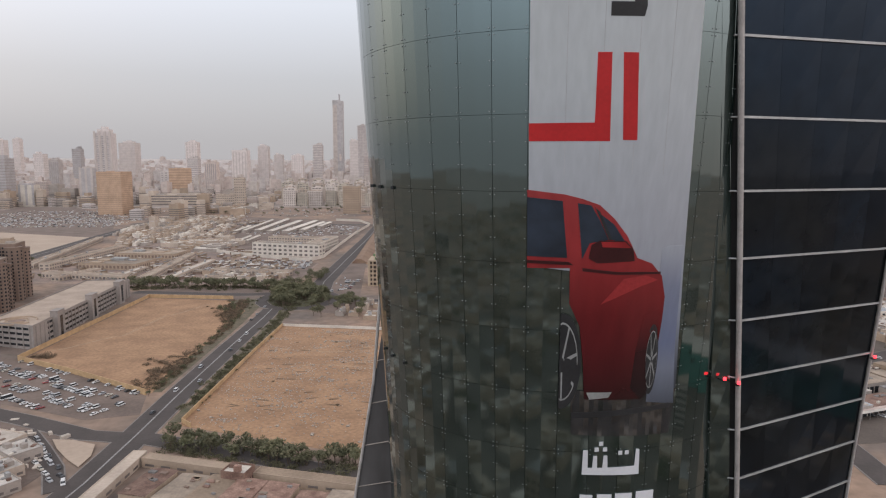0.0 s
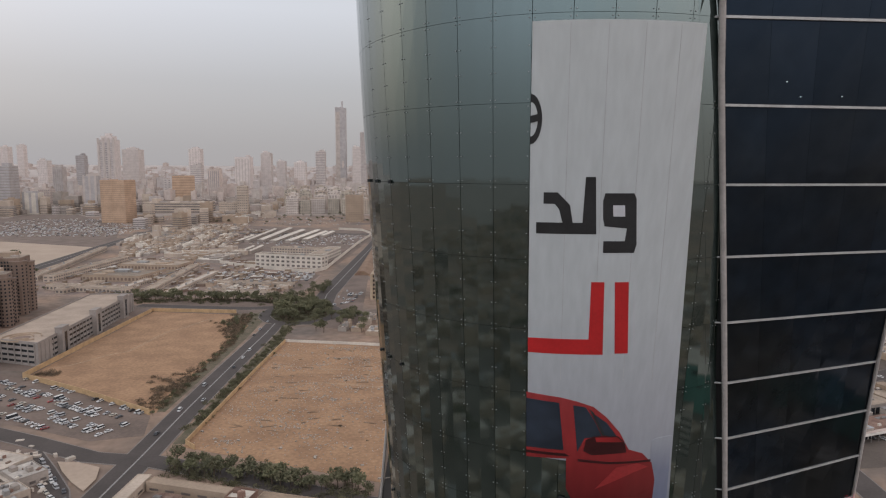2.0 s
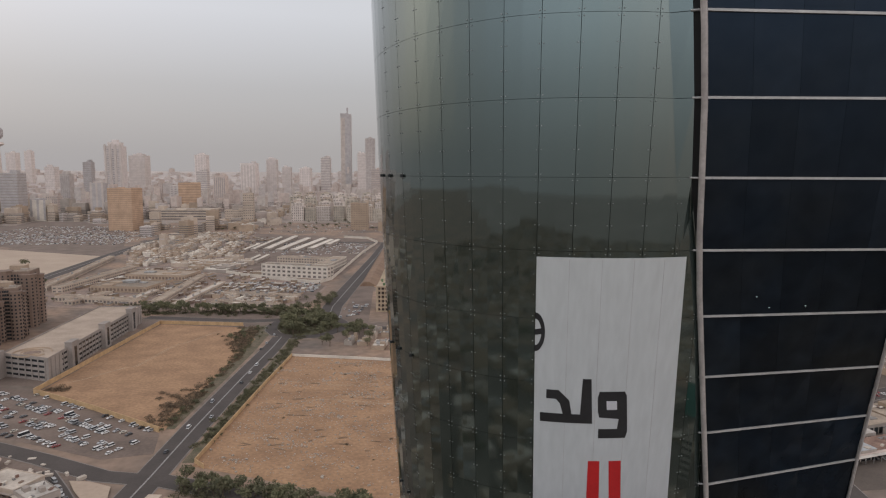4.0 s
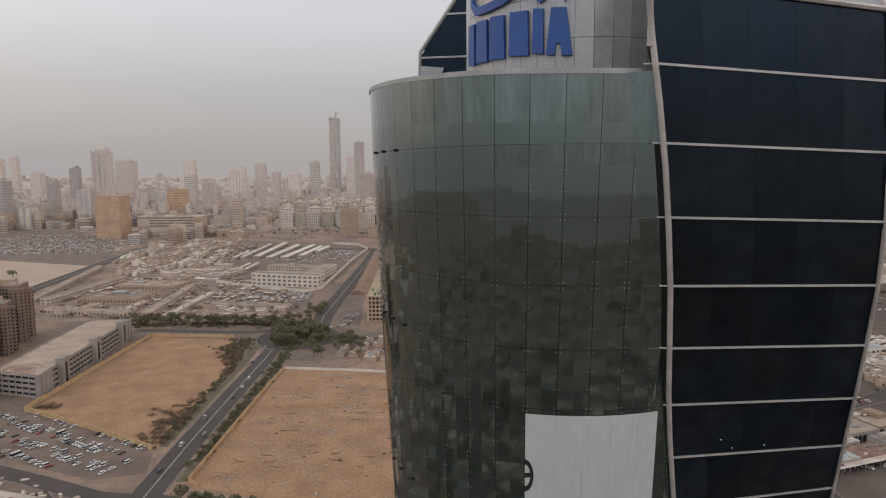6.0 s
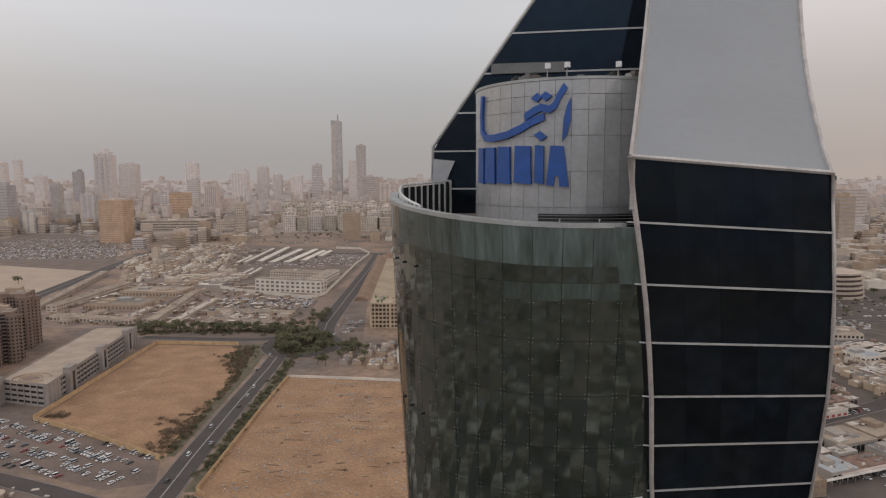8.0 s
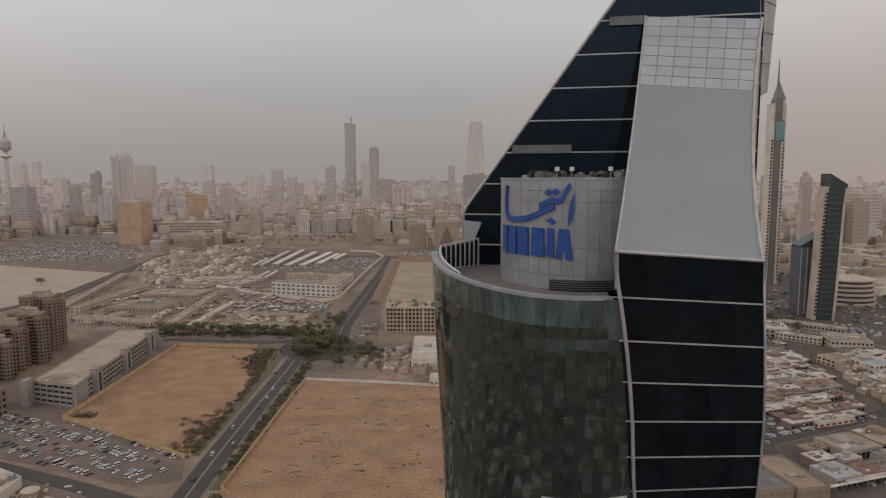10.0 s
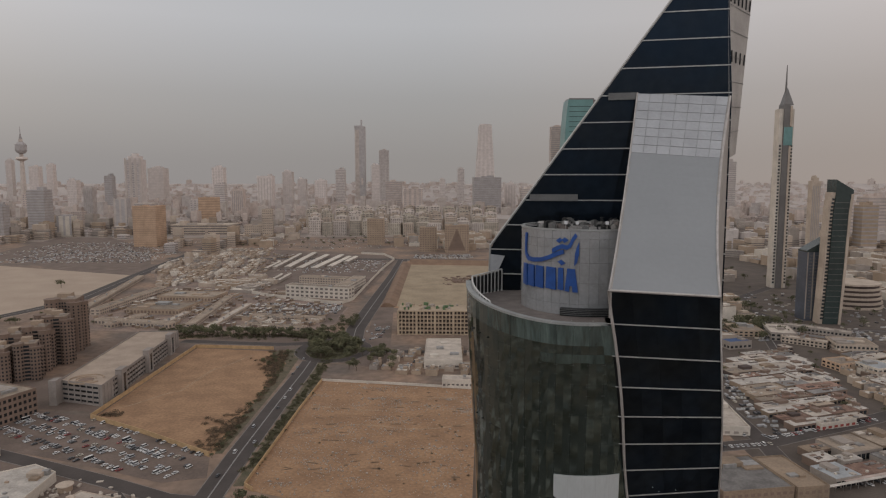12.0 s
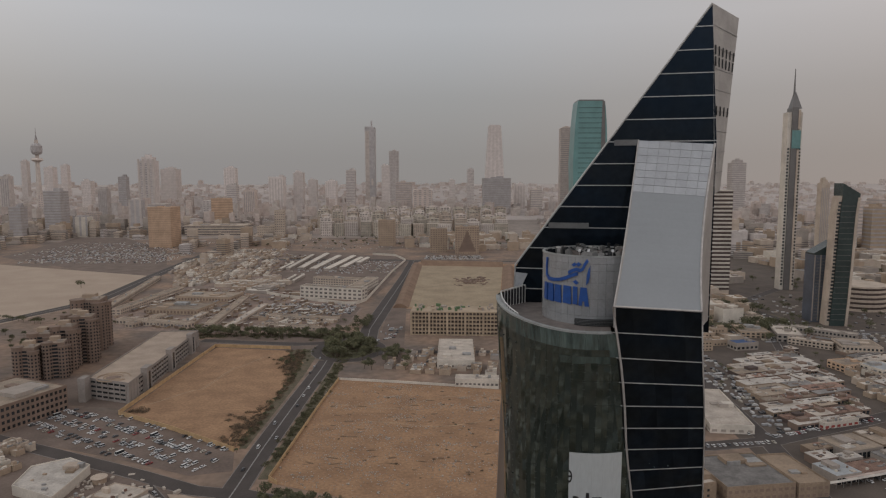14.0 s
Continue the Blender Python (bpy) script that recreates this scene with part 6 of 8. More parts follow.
for x, y, w, d, h, a in ((-206, 312, 26, 17, 5, -20), (-186, 300, 17, 14, 5, -38), (-226, 300, 16, 12, 5, -30), (-208, 290, 20, 13, 6, -38), (-232, 283, 20, 14, 5, -35), (-183, 282, 15, 13, 4.5, -38), (-175, 268, 13, 11, 4.5, -38), (-216, 268, 22, 16, 6, -38), (-285, 300, 20, 18, 5, -25), (-196, 262, 16, 13, 5, -38)):
    s_ = building("shop", "low flat-roofed shop with pale cluttered roof", "building", x, y, w, d, h, a, rp.choice([M_CREAM, M_BEIGE, M_GREYC]), 1, M_WINFAR, rp.choice([M_WHITEROOF, M_WHITEROOF, M_ROOFW, M_ROOFDK, M_ROOF]), 0.25, 4, "white shops", parapet=0.6)
    part("awning", Shape().box(-w / 2, w / 2, -d / 2 - 1.6, -d / 2, h - 1.8, h - 1.6), rp.choice([M_ROOFW, M_GREYC, M_ROOFRED]), s_)
    for k in range(7):
        u, v, e = rp.uniform(-0.42, 0.42) * w, rp.uniform(-0.4, 0.4) * d, rp.uniform(0.4, 1.5)
        part("roof_clutter", Shape().turned(u, v, e * 2, e, h + 0.1, h + rp.uniform(0.5, 1.6), rp.uniform(0, 3)), rp.choice([M_METALG, M_ROOFDK, M_WHITEP, M_ROOFRED, M_BROWN]), s_)
# walled compound with patched roofs
for i in range(9):
    for j in range(3):
        w, d = rp.uniform(11, 14.5), rp.uniform(17, 25)
        x, y = -112 + 13.5 * i + 4 * j + rp.uniform(-1, 1), 263 - 25 * j - 3.2 * i + rp.uniform(-4, 3)
        if rp.random() < 0.14:
            continue
        hh = rp.uniform(3.2, 4.8)
        t = thing("rusty_shed", "low shed with patched rusty sheet roof", "shed", (x, y, 0), -13 + rp.uniform(-2, 2), "rusty sheds")
        part("wall", Shape().box(-w / 2, w / 2, -d / 2, d / 2, 0, hh), M_BEIGE, t)
        lean = rp.choice((-0.4, 0.4, 0.0)) * w
        rsh = part("roof", Shape().prism([(-w / 2 - 0.4, -d / 2 - 0.4), (w / 2 + 0.4, -d / 2 - 0.4), (w / 2 + 0.4, d / 2 + 0.4), (-w / 2 - 0.4, d / 2 + 0.4)], hh, hh + rp.uniform(0.3, 0.8), [(lean - 0.3, -d / 2 - 0.4), (lean + 0.3, -d / 2 - 0.4), (lean + 0.3, d / 2 + 0.4), (lean - 0.3, d / 2 + 0.4)]), rp.choice([M_ROOFRED, M_ROOFRED, M_ROOFRED, M_ROOF, M_SANDBROWN]), t)
        for k in range(5):
            u, v, e = rp.uniform(-0.35, 0.35) * w, rp.uniform(-0.4, 0.4) * d, rp.uniform(0.8, 2.2)
            part("sheet_patch", Shape().turned(u, v, e * 1.7, e, hh, hh + 0.85, rp.uniform(-0.2, 0.2)), rp.choice([M_ROOFRED, M_ROOF, M_BROWN, M_ROOFDK, M_BEIGE]), rsh)
clut = Shape()
for i in range(120):
    x, y, e = rp.uniform(-255, -172), rp.uniform(275, 350), rp.uniform(0.6, 2.4)
    if inside_lot(x, y):
        clut.turned(x, y, e * 1.8, e, 0, rp.uniform(0.5, 2.2), rp.uniform(0, 3))
tagged(part("yard_clutter", clut, M_ROOFW), "pale crates and stalls between the shops", "clutter", kind="stuff")
building("gate_house", "small white-roofed pink gate house", "building", -77, 271, 11, 9, 6.5, -15, M_ROOFRED, 1, M_WIN, M_WHITEP, 0.3, 3)
for x0, y0, x1, y1, w, wall, roof, lab in ((-128.5, 296, -134, 222, 6.5, M_CREAM, M_CREAM, "long cream shed along the road"), (-124, 291, -84, 279, 6.0, M_BEIGE, M_BEIGE, "long beige shed along the compound wall"), (-70, 275, -24, 262, 6.5, M_BEIGE, M_SANDBROWN, "long brown-roofed shed along the compound wall")):
    L = math.hypot(x1 - x0, y1 - y0)
    building("compound_shed", lab, "shed", (x0 + x1) / 2, (y0 + y1) / 2, L, w, 4.2, math.degrees(math.atan2(y1 - y0, x1 - x0)), wall, 1, M_WINFAR, roof, 0.25, 7, parapet=0.4, plant=False)

# ---- low houses ----
HOUSE_MATS = [M_CREAM, M_BEIGE, M_BEIGE, M_BEIGE, M_CREAM, M_GREYC, M_WHITEP]
ROOF_MATS = [M_ROOF, M_ROOFW, M_ROOF, M_ROOFDK, M_WHITEP, M_ROOFW]


def inside(p, poly):
    c = False
    for (x0, y0), (x1, y1) in zip(poly, poly[1:] + poly[:1]):
        if (y0 > p[1]) != (y1 > p[1]) and p[0] < (x1 - x0) * (p[1] - y0) / (y1 - y0) + x0:
            c = not c
    return c


def quarter(poly, sx, sy, yaw, seed, hmin, hmax, label, group, gap=0.2, keep=(), shrink=0.9, clutter=2, joined=False, walls=None, roofs=None):
    r = random.Random(seed)
    bulk = {}
    x0, x1 = min(p[0] for p in poly), max(p[0] for p in poly)
    y0, y1 = min(p[1] for p in poly), max(p[1] for p in poly)
    cx, cy = (x0 + x1) / 2, (y0 + y1) / 2
    n = int(math.hypot(x1 - x0, y1 - y0) / min(sx, sy)) + 2
    c, s = math.cos(radians(yaw)), math.sin(radians(yaw))
    for j in range(-n, n + 1):
        for i in range(-n, n + 1):
            u, v = i * sx + r.uniform(-0.1, 0.1) * sx, j * sy + r.uniform(-0.1, 0.1) * sy
            x, y = cx + c * u - s * v, cy + s * u + c * v
            if not inside((x, y), poly) or r.random() < gap or any(inside((x, y), k) for k in keep):
                continue
            w, d, h = sx * r.uniform(0.55, 1.0) * shrink, sy * r.uniform(0.55, 1.0) * shrink, r.uniform(hmin, hmax)
            wall, roof = r.choice(walls or HOUSE_MATS), r.choice(roofs or ROOF_MATS)
            if joined:
                a = radians(yaw + r.uniform(-4, 4))
                sh = bulk.setdefault(wall, Shape())
                sh.turned(x, y, w, d, 0, h, a).turned(x + w * 0.15, y, w * 0.35, d * 0.4, h, h + r.uniform(1, 3), a)
                bulk.setdefault(roof, Shape()).turned(x, y, w - 1, d - 1, h - 0.2, h + 0.15, a)
                for k in range(3):
                    q = r.uniform(-0.35, 0.35)
                    sh.turned(x + w * q, y + d * r.uniform(-0.35, 0.35), 2, 1.5, h, h + 1.4, a)
                continue
            t = thing("house", label, "house", (x, y, 0), yaw + r.choice((0, 0, 0, 90)) + r.uniform(-2, 2), group)
            sh = Shape().box(-w / 2, w / 2, -d / 2, d / 2, -0.3, h)
            if r.random() < 0.6:
                a, b = r.uniform(-0.3, 0.2) * w, r.uniform(-0.3, 0.2) * d
                sh.box(a, a + 0.35 * w, b, b + 0.4 * d, h, h + r.uniform(2, 3.4))
            part("wall", sh, wall, t)
            part("roof", Shape().box(-w / 2 + 0.4, w / 2 - 0.4, -d / 2 + 0.4, d / 2 - 0.4, h - 0.2, h + 0.12), roof, t)
            pp = Shape()
            for q in ((-w / 2, w / 2, -d / 2, -d / 2 + 0.35), (-w / 2, w / 2, d / 2 - 0.35, d / 2), (-w / 2, -w / 2 + 0.35, -d / 2, d / 2), (w / 2 - 0.35, w / 2, -d / 2, d / 2)):
                pp.box(*q, h, h + 0.8)
            part("parapet", pp, wall, t)
            for k in range(clutter):
                a, b = r.uniform(-0.4, 0.4) * w, r.uniform(-0.4, 0.4) * d
                e = r.uniform(0.7, 1.8)
                part("roof_unit", Shape().box(a - e, a + e, b - e * 0.7, b + e * 0.7, h, h + r.uniform(0.8, 2.0)), r.choice([M_WHITEP, M_METALG, M_GREYC]), t)
            if h > 5:
                wn_ = Shape()
                for f_ in range(int(h / 3.3)):
                    for a in range(int(w / 4)):
                        q = -w / 2 + 2 + a * 4
                        wn_.box(q - 0.8, q + 0.8, -d / 2 - 0.06, -d / 2 + 0.06, 1.2 + 3.3 * f_, 2.6 + 3.3 * f_)
                if wn_.v:
                    tagged(part("glazing", wn_, M_WIN, t), kind="stuff")
    for m, sh in bulk.items():
        tagged(part("town_blocks", sh, m), label, "town", kind="stuff")


def shop(x, y, w, d, h, yaw, roof, wall, r, group, label):
    """A low shop or workshop: walls, a pitched sheet roof, a higher strip, a court and roof gear."""
    t = thing("shop", label, "building", (x, y, 0), yaw, group)
    body = Shape().box(-w / 2, w / 2, -d / 2, d / 2, -0.3, h)
    part("wall", body, wall, t)
    tilt = r.uniform(0.1, 0.6)
    sheet = part("roof", Shape().add([(-w / 2, -d / 2, h), (w / 2, -d / 2, h), (w / 2, d / 2, h), (-w / 2, d / 2, h), (-w / 2, -d / 2, h + 0.2), (w / 2, -d / 2, h + 0.2), (w / 2, d / 2, h + 0.2 + tilt), (-w / 2, d / 2, h + 0.2 + tilt)], [(3, 2, 1, 0), (4, 5, 6, 7), (0, 1, 5, 4), (1, 2, 6, 5), (2, 3, 7, 6), (3, 0, 4, 7)]), roof, t)
    top = h + 0.2 + tilt
    if w > 16 and r.random() < 0.6:
        a, b = r.uniform(-0.35, 0.1) * w, r.uniform(-0.3, 0.2) * d
        # No opening is cut; a dark patch stands for the court's shade.
        part("light_well", Shape().box(a, a + w * r.uniform(0.15, 0.35), b, b + d * 0.22, h, top + 0.06), M_DARKBAND, sheet, "dark roof patch for the shade of an open court")
    if r.random() < 0.5:
        a = r.uniform(-0.4, 0.2) * w
        part("upper_room", Shape().box(a, a + w * 0.3, -d * 0.1, d * 0.38, h, top + r.uniform(1.2, 2.6)), wall, t)
    for k in range(r.randrange(1, 4)):
        a, b = r.uniform(-0.5, 0.2) * w, r.uniform(-0.5, 0.3) * d
        part("sheet_patch", Shape().box(a, a + r.uniform(0.15, 0.3) * w, b, b + r.uniform(0.12, 0.3) * d, h, top + r.uniform(0.05, 0.5)), r.choice([M_WHITEROOF, M_ROOFRED, M_ROOFDK, M_BROWN, M_ROOFW]), sheet)
    for k in range(r.randrange(2, 6)):
        a, b, e = r.uniform(-0.45, 0.45) * w, r.uniform(-0.42, 0.42) * d, r.uniform(0.4, 1.1)
        part("roof_unit", Shape().box(a - e, a + e, b - e * 0.7, b + e * 0.7, h, top + r.uniform(0.5, 1.2)), r.choice([M_WHITEP, M_METALG, M_GREYC, M_BROWN]), sheet)
    front = Shape()
    for k in range(int(w / 4)):
        q = -w / 2 + 2 + 4 * k
        front.box(q - 1.5, q + 1.5, -d / 2 - 0.08, -d / 2 + 0.05, 0, h * 0.68)
    if front.v:
        tagged(part("shop_front", front, M_WIN, t), kind="stuff")
    return t


def shop_block(ox, oy, yaw, edges, seed, group, label):
    """Rows of touching shops between two slanting side streets; edges holds (depth, left, right)."""
    r = random.Random(seed)
    c, s_ = math.cos(radians(yaw)), math.sin(radians(yaw))
    deep = [e[0] for e in edges]
    v = 0.0
    while v < deep[-1] - 6:
        d = r.uniform(9, 17)
        lo, hi = np.interp(v + d / 2, deep, [e[1] for e in edges]), np.interp(v + d / 2, deep, [e[2] for e in edges])
        u = lo + r.uniform(-2, 3)
        while u < hi - 5:
            w = min(r.uniform(13, 42), hi - u + r.uniform(-2, 2))
            if r.random() > 0.07:
                k = r.uniform(0.72, 1.0)
                x, y = u + w / 2, v + d * k / 2
                # Walls are dark brown to hold the shade under the shop awnings.
                shop(ox + c * x - s_ * y, oy + s_ * x + c * y, w - 0.3, d * k, r.uniform(3.0, 4.8), yaw + r.uniform(-1.5, 1.5), r.choice([M_ROOFW, M_WHITEROOF, M_ROOFW, M_WHITEROOF, M_ROOF, M_ROOF, M_ROOFRED, M_ROOFDK]), r.choice([M_BROWN, M_SANDBROWN, M_BROWN, M_DARKBAND]), r, group, label)
            u += w
        v += d + (r.uniform(1.5, 3.5) if r.random() < 0.3 else 0.0)


shop_block(251, 420, 17, [(0, 1, 72), (26, 6, 94), (83, 31, 132), (155, 68, 166), (190, 146, 186)], 21, "low quarter", "low shop with dusty flat roof in a dense block")
quarter([(345, 440), (440, 465), (512, 528), (470, 528), (440, 500), (418, 590), (384, 580)], 17, 11, 14, 61, 3.4, 5.6, "low market shed with pale sheet roof", "market sheds", 0.10, clutter=2, roofs=[M_ROOFW, M_WHITEP, M_ROOF, M_ROOFDK])
shop_block(384, 500, 24, [(0, 2, 80), (40, 18, 106), (62, 60, 128), (125, 92, 128)], 35, "low quarter", "low shop with dusty flat roof in a dense block")
quarter([(330, 345), (470, 415), (520, 520), (480, 522), (350, 425)], 26, 15, 20, 22, 4.5, 7, "low workshop with dusty flat roof", "workshops", 0.06, clutter=4, shrink=1.06, walls=[M_BROWN, M_GREYC, M_SANDBROWN], roofs=[M_ROOFW, M_ROOF, M_ROOF, M_ROOFRED, M_ROOFDK])
quarter([(60, 290), (140, 285), (145, 375), (120, 380), (70, 380)], 30, 26, 12, 23, 8, 14, "sand-coloured block with flat roof", "sand blocks", 0.12, clutter=3, walls=[M_SANDBROWN, M_BEIGE])
quarter([(90, 405), (192, 410), (192, 640), (90, 640)], 22, 20, 8, 24, 5, 9, "low flat-roofed dusty house", "low quarter", 0.15)
quarter([(250, 660), (305, 658), (340, 700), (335, 735), (250, 740)], 26, 18, 8, 25, 6, 12, "low shop building with pale roof", "shops", 0.15)
quarter([(520, 540), (760, 560), (900, 800), (720, 860), (560, 700)], 30, 24, 15, 26, 7, 15, "dusty low flat-roofed town blocks", "", 0.16, joined=True)
quarter([(250, 760), (420, 800), (440, 1000), (560, 1200), (330, 1350), (220, 1100)], 34, 30, 10, 27, 8, 20, "dusty low flat-roofed town blocks", "", 0.16, joined=True)
quarter([(640, 960), (1100, 900), (1250, 1400), (900, 1600), (700, 1500)], 42, 36, 10, 28, 8, 26, "dusty mid-rise flat-roofed town blocks", "", 0.16, joined=True)
Q_OLD = [(-490, 1075), (-436, 1120), (-360, 1220), (-440, 1690), (-560, 1700), (-610, 1560), (-585, 1300)]
quarter(Q_OLD, 13, 40, 4, 31, 3.5, 6, "low old flat-roofed market sheds", "", 0.14, joined=True, roofs=[M_WHITEP, M_ROOFW, M_ROOF, M_ROOFDK, M_WHITEP, M_ROOF])
quarter([(-340, 1010), (-290, 1040), (-280, 1075), (-345, 1200), (-430, 1120)], 44, 22, -12, 36, 5, 9, "long pale sheet-roofed market sheds", "", 0.1, joined=True, roofs=[M_WHITEP, M_ROOFW])
def long_house(ax, ay, bx, by, w, h, label, wall, roof):
    """A long low building along a line, with an arcade of dark openings."""
    L, yaw = math.hypot(bx - ax, by - ay), math.degrees(math.atan2(by - ay, bx - ax))
    return building("market_row", label, "building", (ax + bx) / 2, (ay + by) / 2, L, w, h, yaw, wall, max(1, int(h / 3.5)), M_WINFAR, roof, 0.5, 5, "market rows")


for a in ((-476, 850, -462, 1040, 14, 8), (-313, 760, -326, 957, 11, 7), (-288, 750, -281, 905, 10, 5), (-253, 829, -155, 806, 9, 5), (-446, 800, -340, 772, 14, 6), (-500, 860, -560, 1180, 10, 6), (-420, 770, -400, 830, 12, 5), (-240, 775, -170, 757, 8, 4), (-355, 780, -350, 850, 10, 4)):
    long_house(*a, "long cream arcaded market row", M_CREAM, rp.choice([M_ROOF, M_ROOFW, M_ROOF]))
boundary([(-440, 1140), (-377, 1080), (-276, 990), (-165, 925), (-148, 926), (-136, 955), (-120, 1278), (-104, 1460), (-135, 1556), (-194, 1584)], 5.0, M_WHITEP, "long white depot wall")
quarter([(-332, 352), (-292, 342), (-300, 384), (-332, 398)], 10, 8, -24, 38, 2.6, 4.2, "small pale-roofed market stall", "stalls", 0.15, clutter=1, roofs=[M_WHITEP, M_ROOFW, M_ROOF, M_ROOFDK, M_ROOFW])
quarter([(-260, 765), (-150, 760), (-150, 795), (-262, 825)], 18, 12, -10, 37, 3, 4.5, "small market hut in a yard", "old market", 0.35)
quarter([(-75, 575), (35, 560), (60, 640), (-30, 650), (-60, 630)], 15, 12, -8, 33, 3, 5, "small plastered flat-roofed hut", "huts", 0.35)
for x, y, w, d in ((-388, 975, 92, 48), (-396, 880, 78, 52)):
    building("market_hall", "long flat-roofed market hall", "building", x, y, w, d, 7, -8, M_BEIGE, 1, M_BROWN, M_ROOF, 0.5, 5, "market halls")
stalls = {}
rs = random.Random(52)
for area, n in (([(-478, 790), (-470, 1050), (-365, 1055), (-340, 1000), (-300, 1020), (-160, 905), (-160, 770), (-320, 748)], 420), ([(-440, 1130), (-380, 1085), (-290, 1005), (-250, 1010), (-300, 1120), (-355, 1290), (-350, 1560), (-440, 1600)], 260)):
    x0, x1, y0, y1 = min(p[0] for p in area), max(p[0] for p in area), min(p[1] for p in area), max(p[1] for p in area)
    for k in range(n):
        x, y = rs.uniform(x0, x1), rs.uniform(y0, y1)
        if not inside((x, y), area):
            continue
        w, d, h = rs.uniform(3, 15), rs.uniform(2.5, 5.5), rs.uniform(2.4, 4.2)
        a = radians(rs.choice((-8, 82, 82)) + rs.uniform(-4, 4))
        stalls.setdefault(rs.choice((M_BROWN, M_BEIGE, M_SANDBROWN)), Shape()).turned(x, y, w * 0.94, d * 0.94, 0, h, a)
        stalls.setdefault(rs.choice((M_WHITEP, M_ROOFW, M_WHITEROOF, M_ROOF, M_ROOFDK)), Shape()).turned(x, y, w, d, h, h + 0.3, a)
for m, sh in stalls.items():
    tagged(part("market_stalls", sh, m), "small market stalls with pale and brown roofs", "stalls", kind="stuff")
building("water_tank", "white square water tank house", "building", -545, 1380, 13, 13, 26, 0, M_CREAM, 2, M_FARC, M_WHITEP, 0.2, 8)
for x, y, w, d, h, a, roof, wall in ((438, 722, 84, 13, 9, -42, M_ROOFW, M_GREYC), (404, 674, 46, 9, 7, -42, M_ROOFW, M_CREAM), (442, 652, 40, 36, 9, -14, M_ROOF, M_CREAM)):
    building("shop_row", "long pale-roofed shop row with arcade", "building", x, y, w, d, h, a, wall, 2, M_WIN, roof, 0.5, 4, "shop rows")
building("parking_deck", "low dark parking deck between the shop rows", "building", 424, 700, 74, 16, 4, -42, M_BROWN, 1, M_WIN, M_ROOFDK, 0.5, 4)
building("shop_hall", "shop hall with pale sandy roof", "building", 362, 732, 34, 40, 7, -8, M_BEIGE, 2, M_WIN, M_ROOF, 0.5, 5, "shop halls")
building("shop_hall", "grey shop hall with pale roof", "building", 396, 714, 28, 50, 9, -16, M_GREYC, 2, M_WIN, M_ROOFW, 0.5, 5, "shop halls")
building("shop_hall", "white hall with pale blue-grey roof", "building", 413, 566, 26, 26, 8, 14, M_WHITEP, 2, M_WIN, M_BLUESHEET, 0.5, 5, "shop halls")
building("shop_hall", "tan hall with sandy roof", "building", 390, 584, 26, 22, 7, 14, M_OCHRE, 2, M_WIN, M_ROOF, 0.5, 5, "shop halls")
building("flat_shed", "long shed with pale sandy sheet roof", "shed", 207, 458, 32, 86, 6, -6, M_WHITEP, 1, M_GREYC, M_ROOFW, 0.3, 6)
building("school_block", "sand-coloured block with grey roof court", "building", 172, 334, 44, 44, 9, 8, M_SANDBROWN, 2, M_BROWN, M_ROOFDK, 0.4, 4)
building("school_block", "sand-coloured side block with sand roof", "building", 205, 336, 20, 42, 9, 8, M_SANDBROWN, 2, M_BROWN, M_SANDBROWN, 0.4, 4)
rw = random.Random(31)
for x, y, w, d, h, roof, wall in ((238, 344, 20, 19, 6, M_BLUESHEET, M_GREYC), (272, 385, 31, 25, 6, M_ROOF, M_GREYC), (241, 366, 17, 12, 5, M_WHITEROOF, M_BROWN), (258, 364, 15, 9, 5.5, M_WHITEROOF, M_GREYC), (263, 351, 27, 15, 4.2, M_ROOFRED, M_BROWN),
                               (301, 396, 26, 24, 6, M_ROOF, M_SANDBROWN), (247, 382, 20, 9, 4.5, M_SANDBROWN, M_BROWN), (288, 362, 20, 20, 5.5, M_ROOFDK, M_GREYC), (304, 372, 16, 18, 5, M_ROOFW, M_BROWN)):
    shop(x, y, w, d, h, 17, roof, wall, rw, "pale workshops", "workshop with dusty sheet roof")
canopy = thing("canopy", "long faded pink and white sheet canopy before the workshops", "canopy", (247, 335, 0), 17)
part("sheet", Shape().box(-27, 27, -2.4, 0.2, 4.0, 4.2), M_WHITEROOF, canopy)
part("pink_sheet", Shape().box(-10, 27, 0.2, 2.6, 4.2, 4.4), M_PINKSHEET, canopy, "faded pink sheet")
for k in range(10):
    part("post", Shape().box(-26.5 + 5.9 * k, -26.3 + 5.9 * k, -2.2, -2.0, 0, 4.0), M_METALG, canopy)
building("restaurant_row", "shop row with red awning", "building", 291, 430, 34, 5, 4.6, 17, M_WHITEP, 1, M_REDAWN, M_ROOFW, 0.4, 5)
building("blue_shed", "shed with blue sheet roof", "shed", 322, 664, 28, 16, 8, 14, M_GREYC, 1, M_WIN, M_BLUEROOF, 0.3, 5)
quarter([(-1100, 950), (-640, 760), (-700, 560), (-480, 470), (-1000, 500)], 46, 40, 15, 34, 6, 20, "dusty flat-roofed western town blocks", "", 0.25, joined=True)

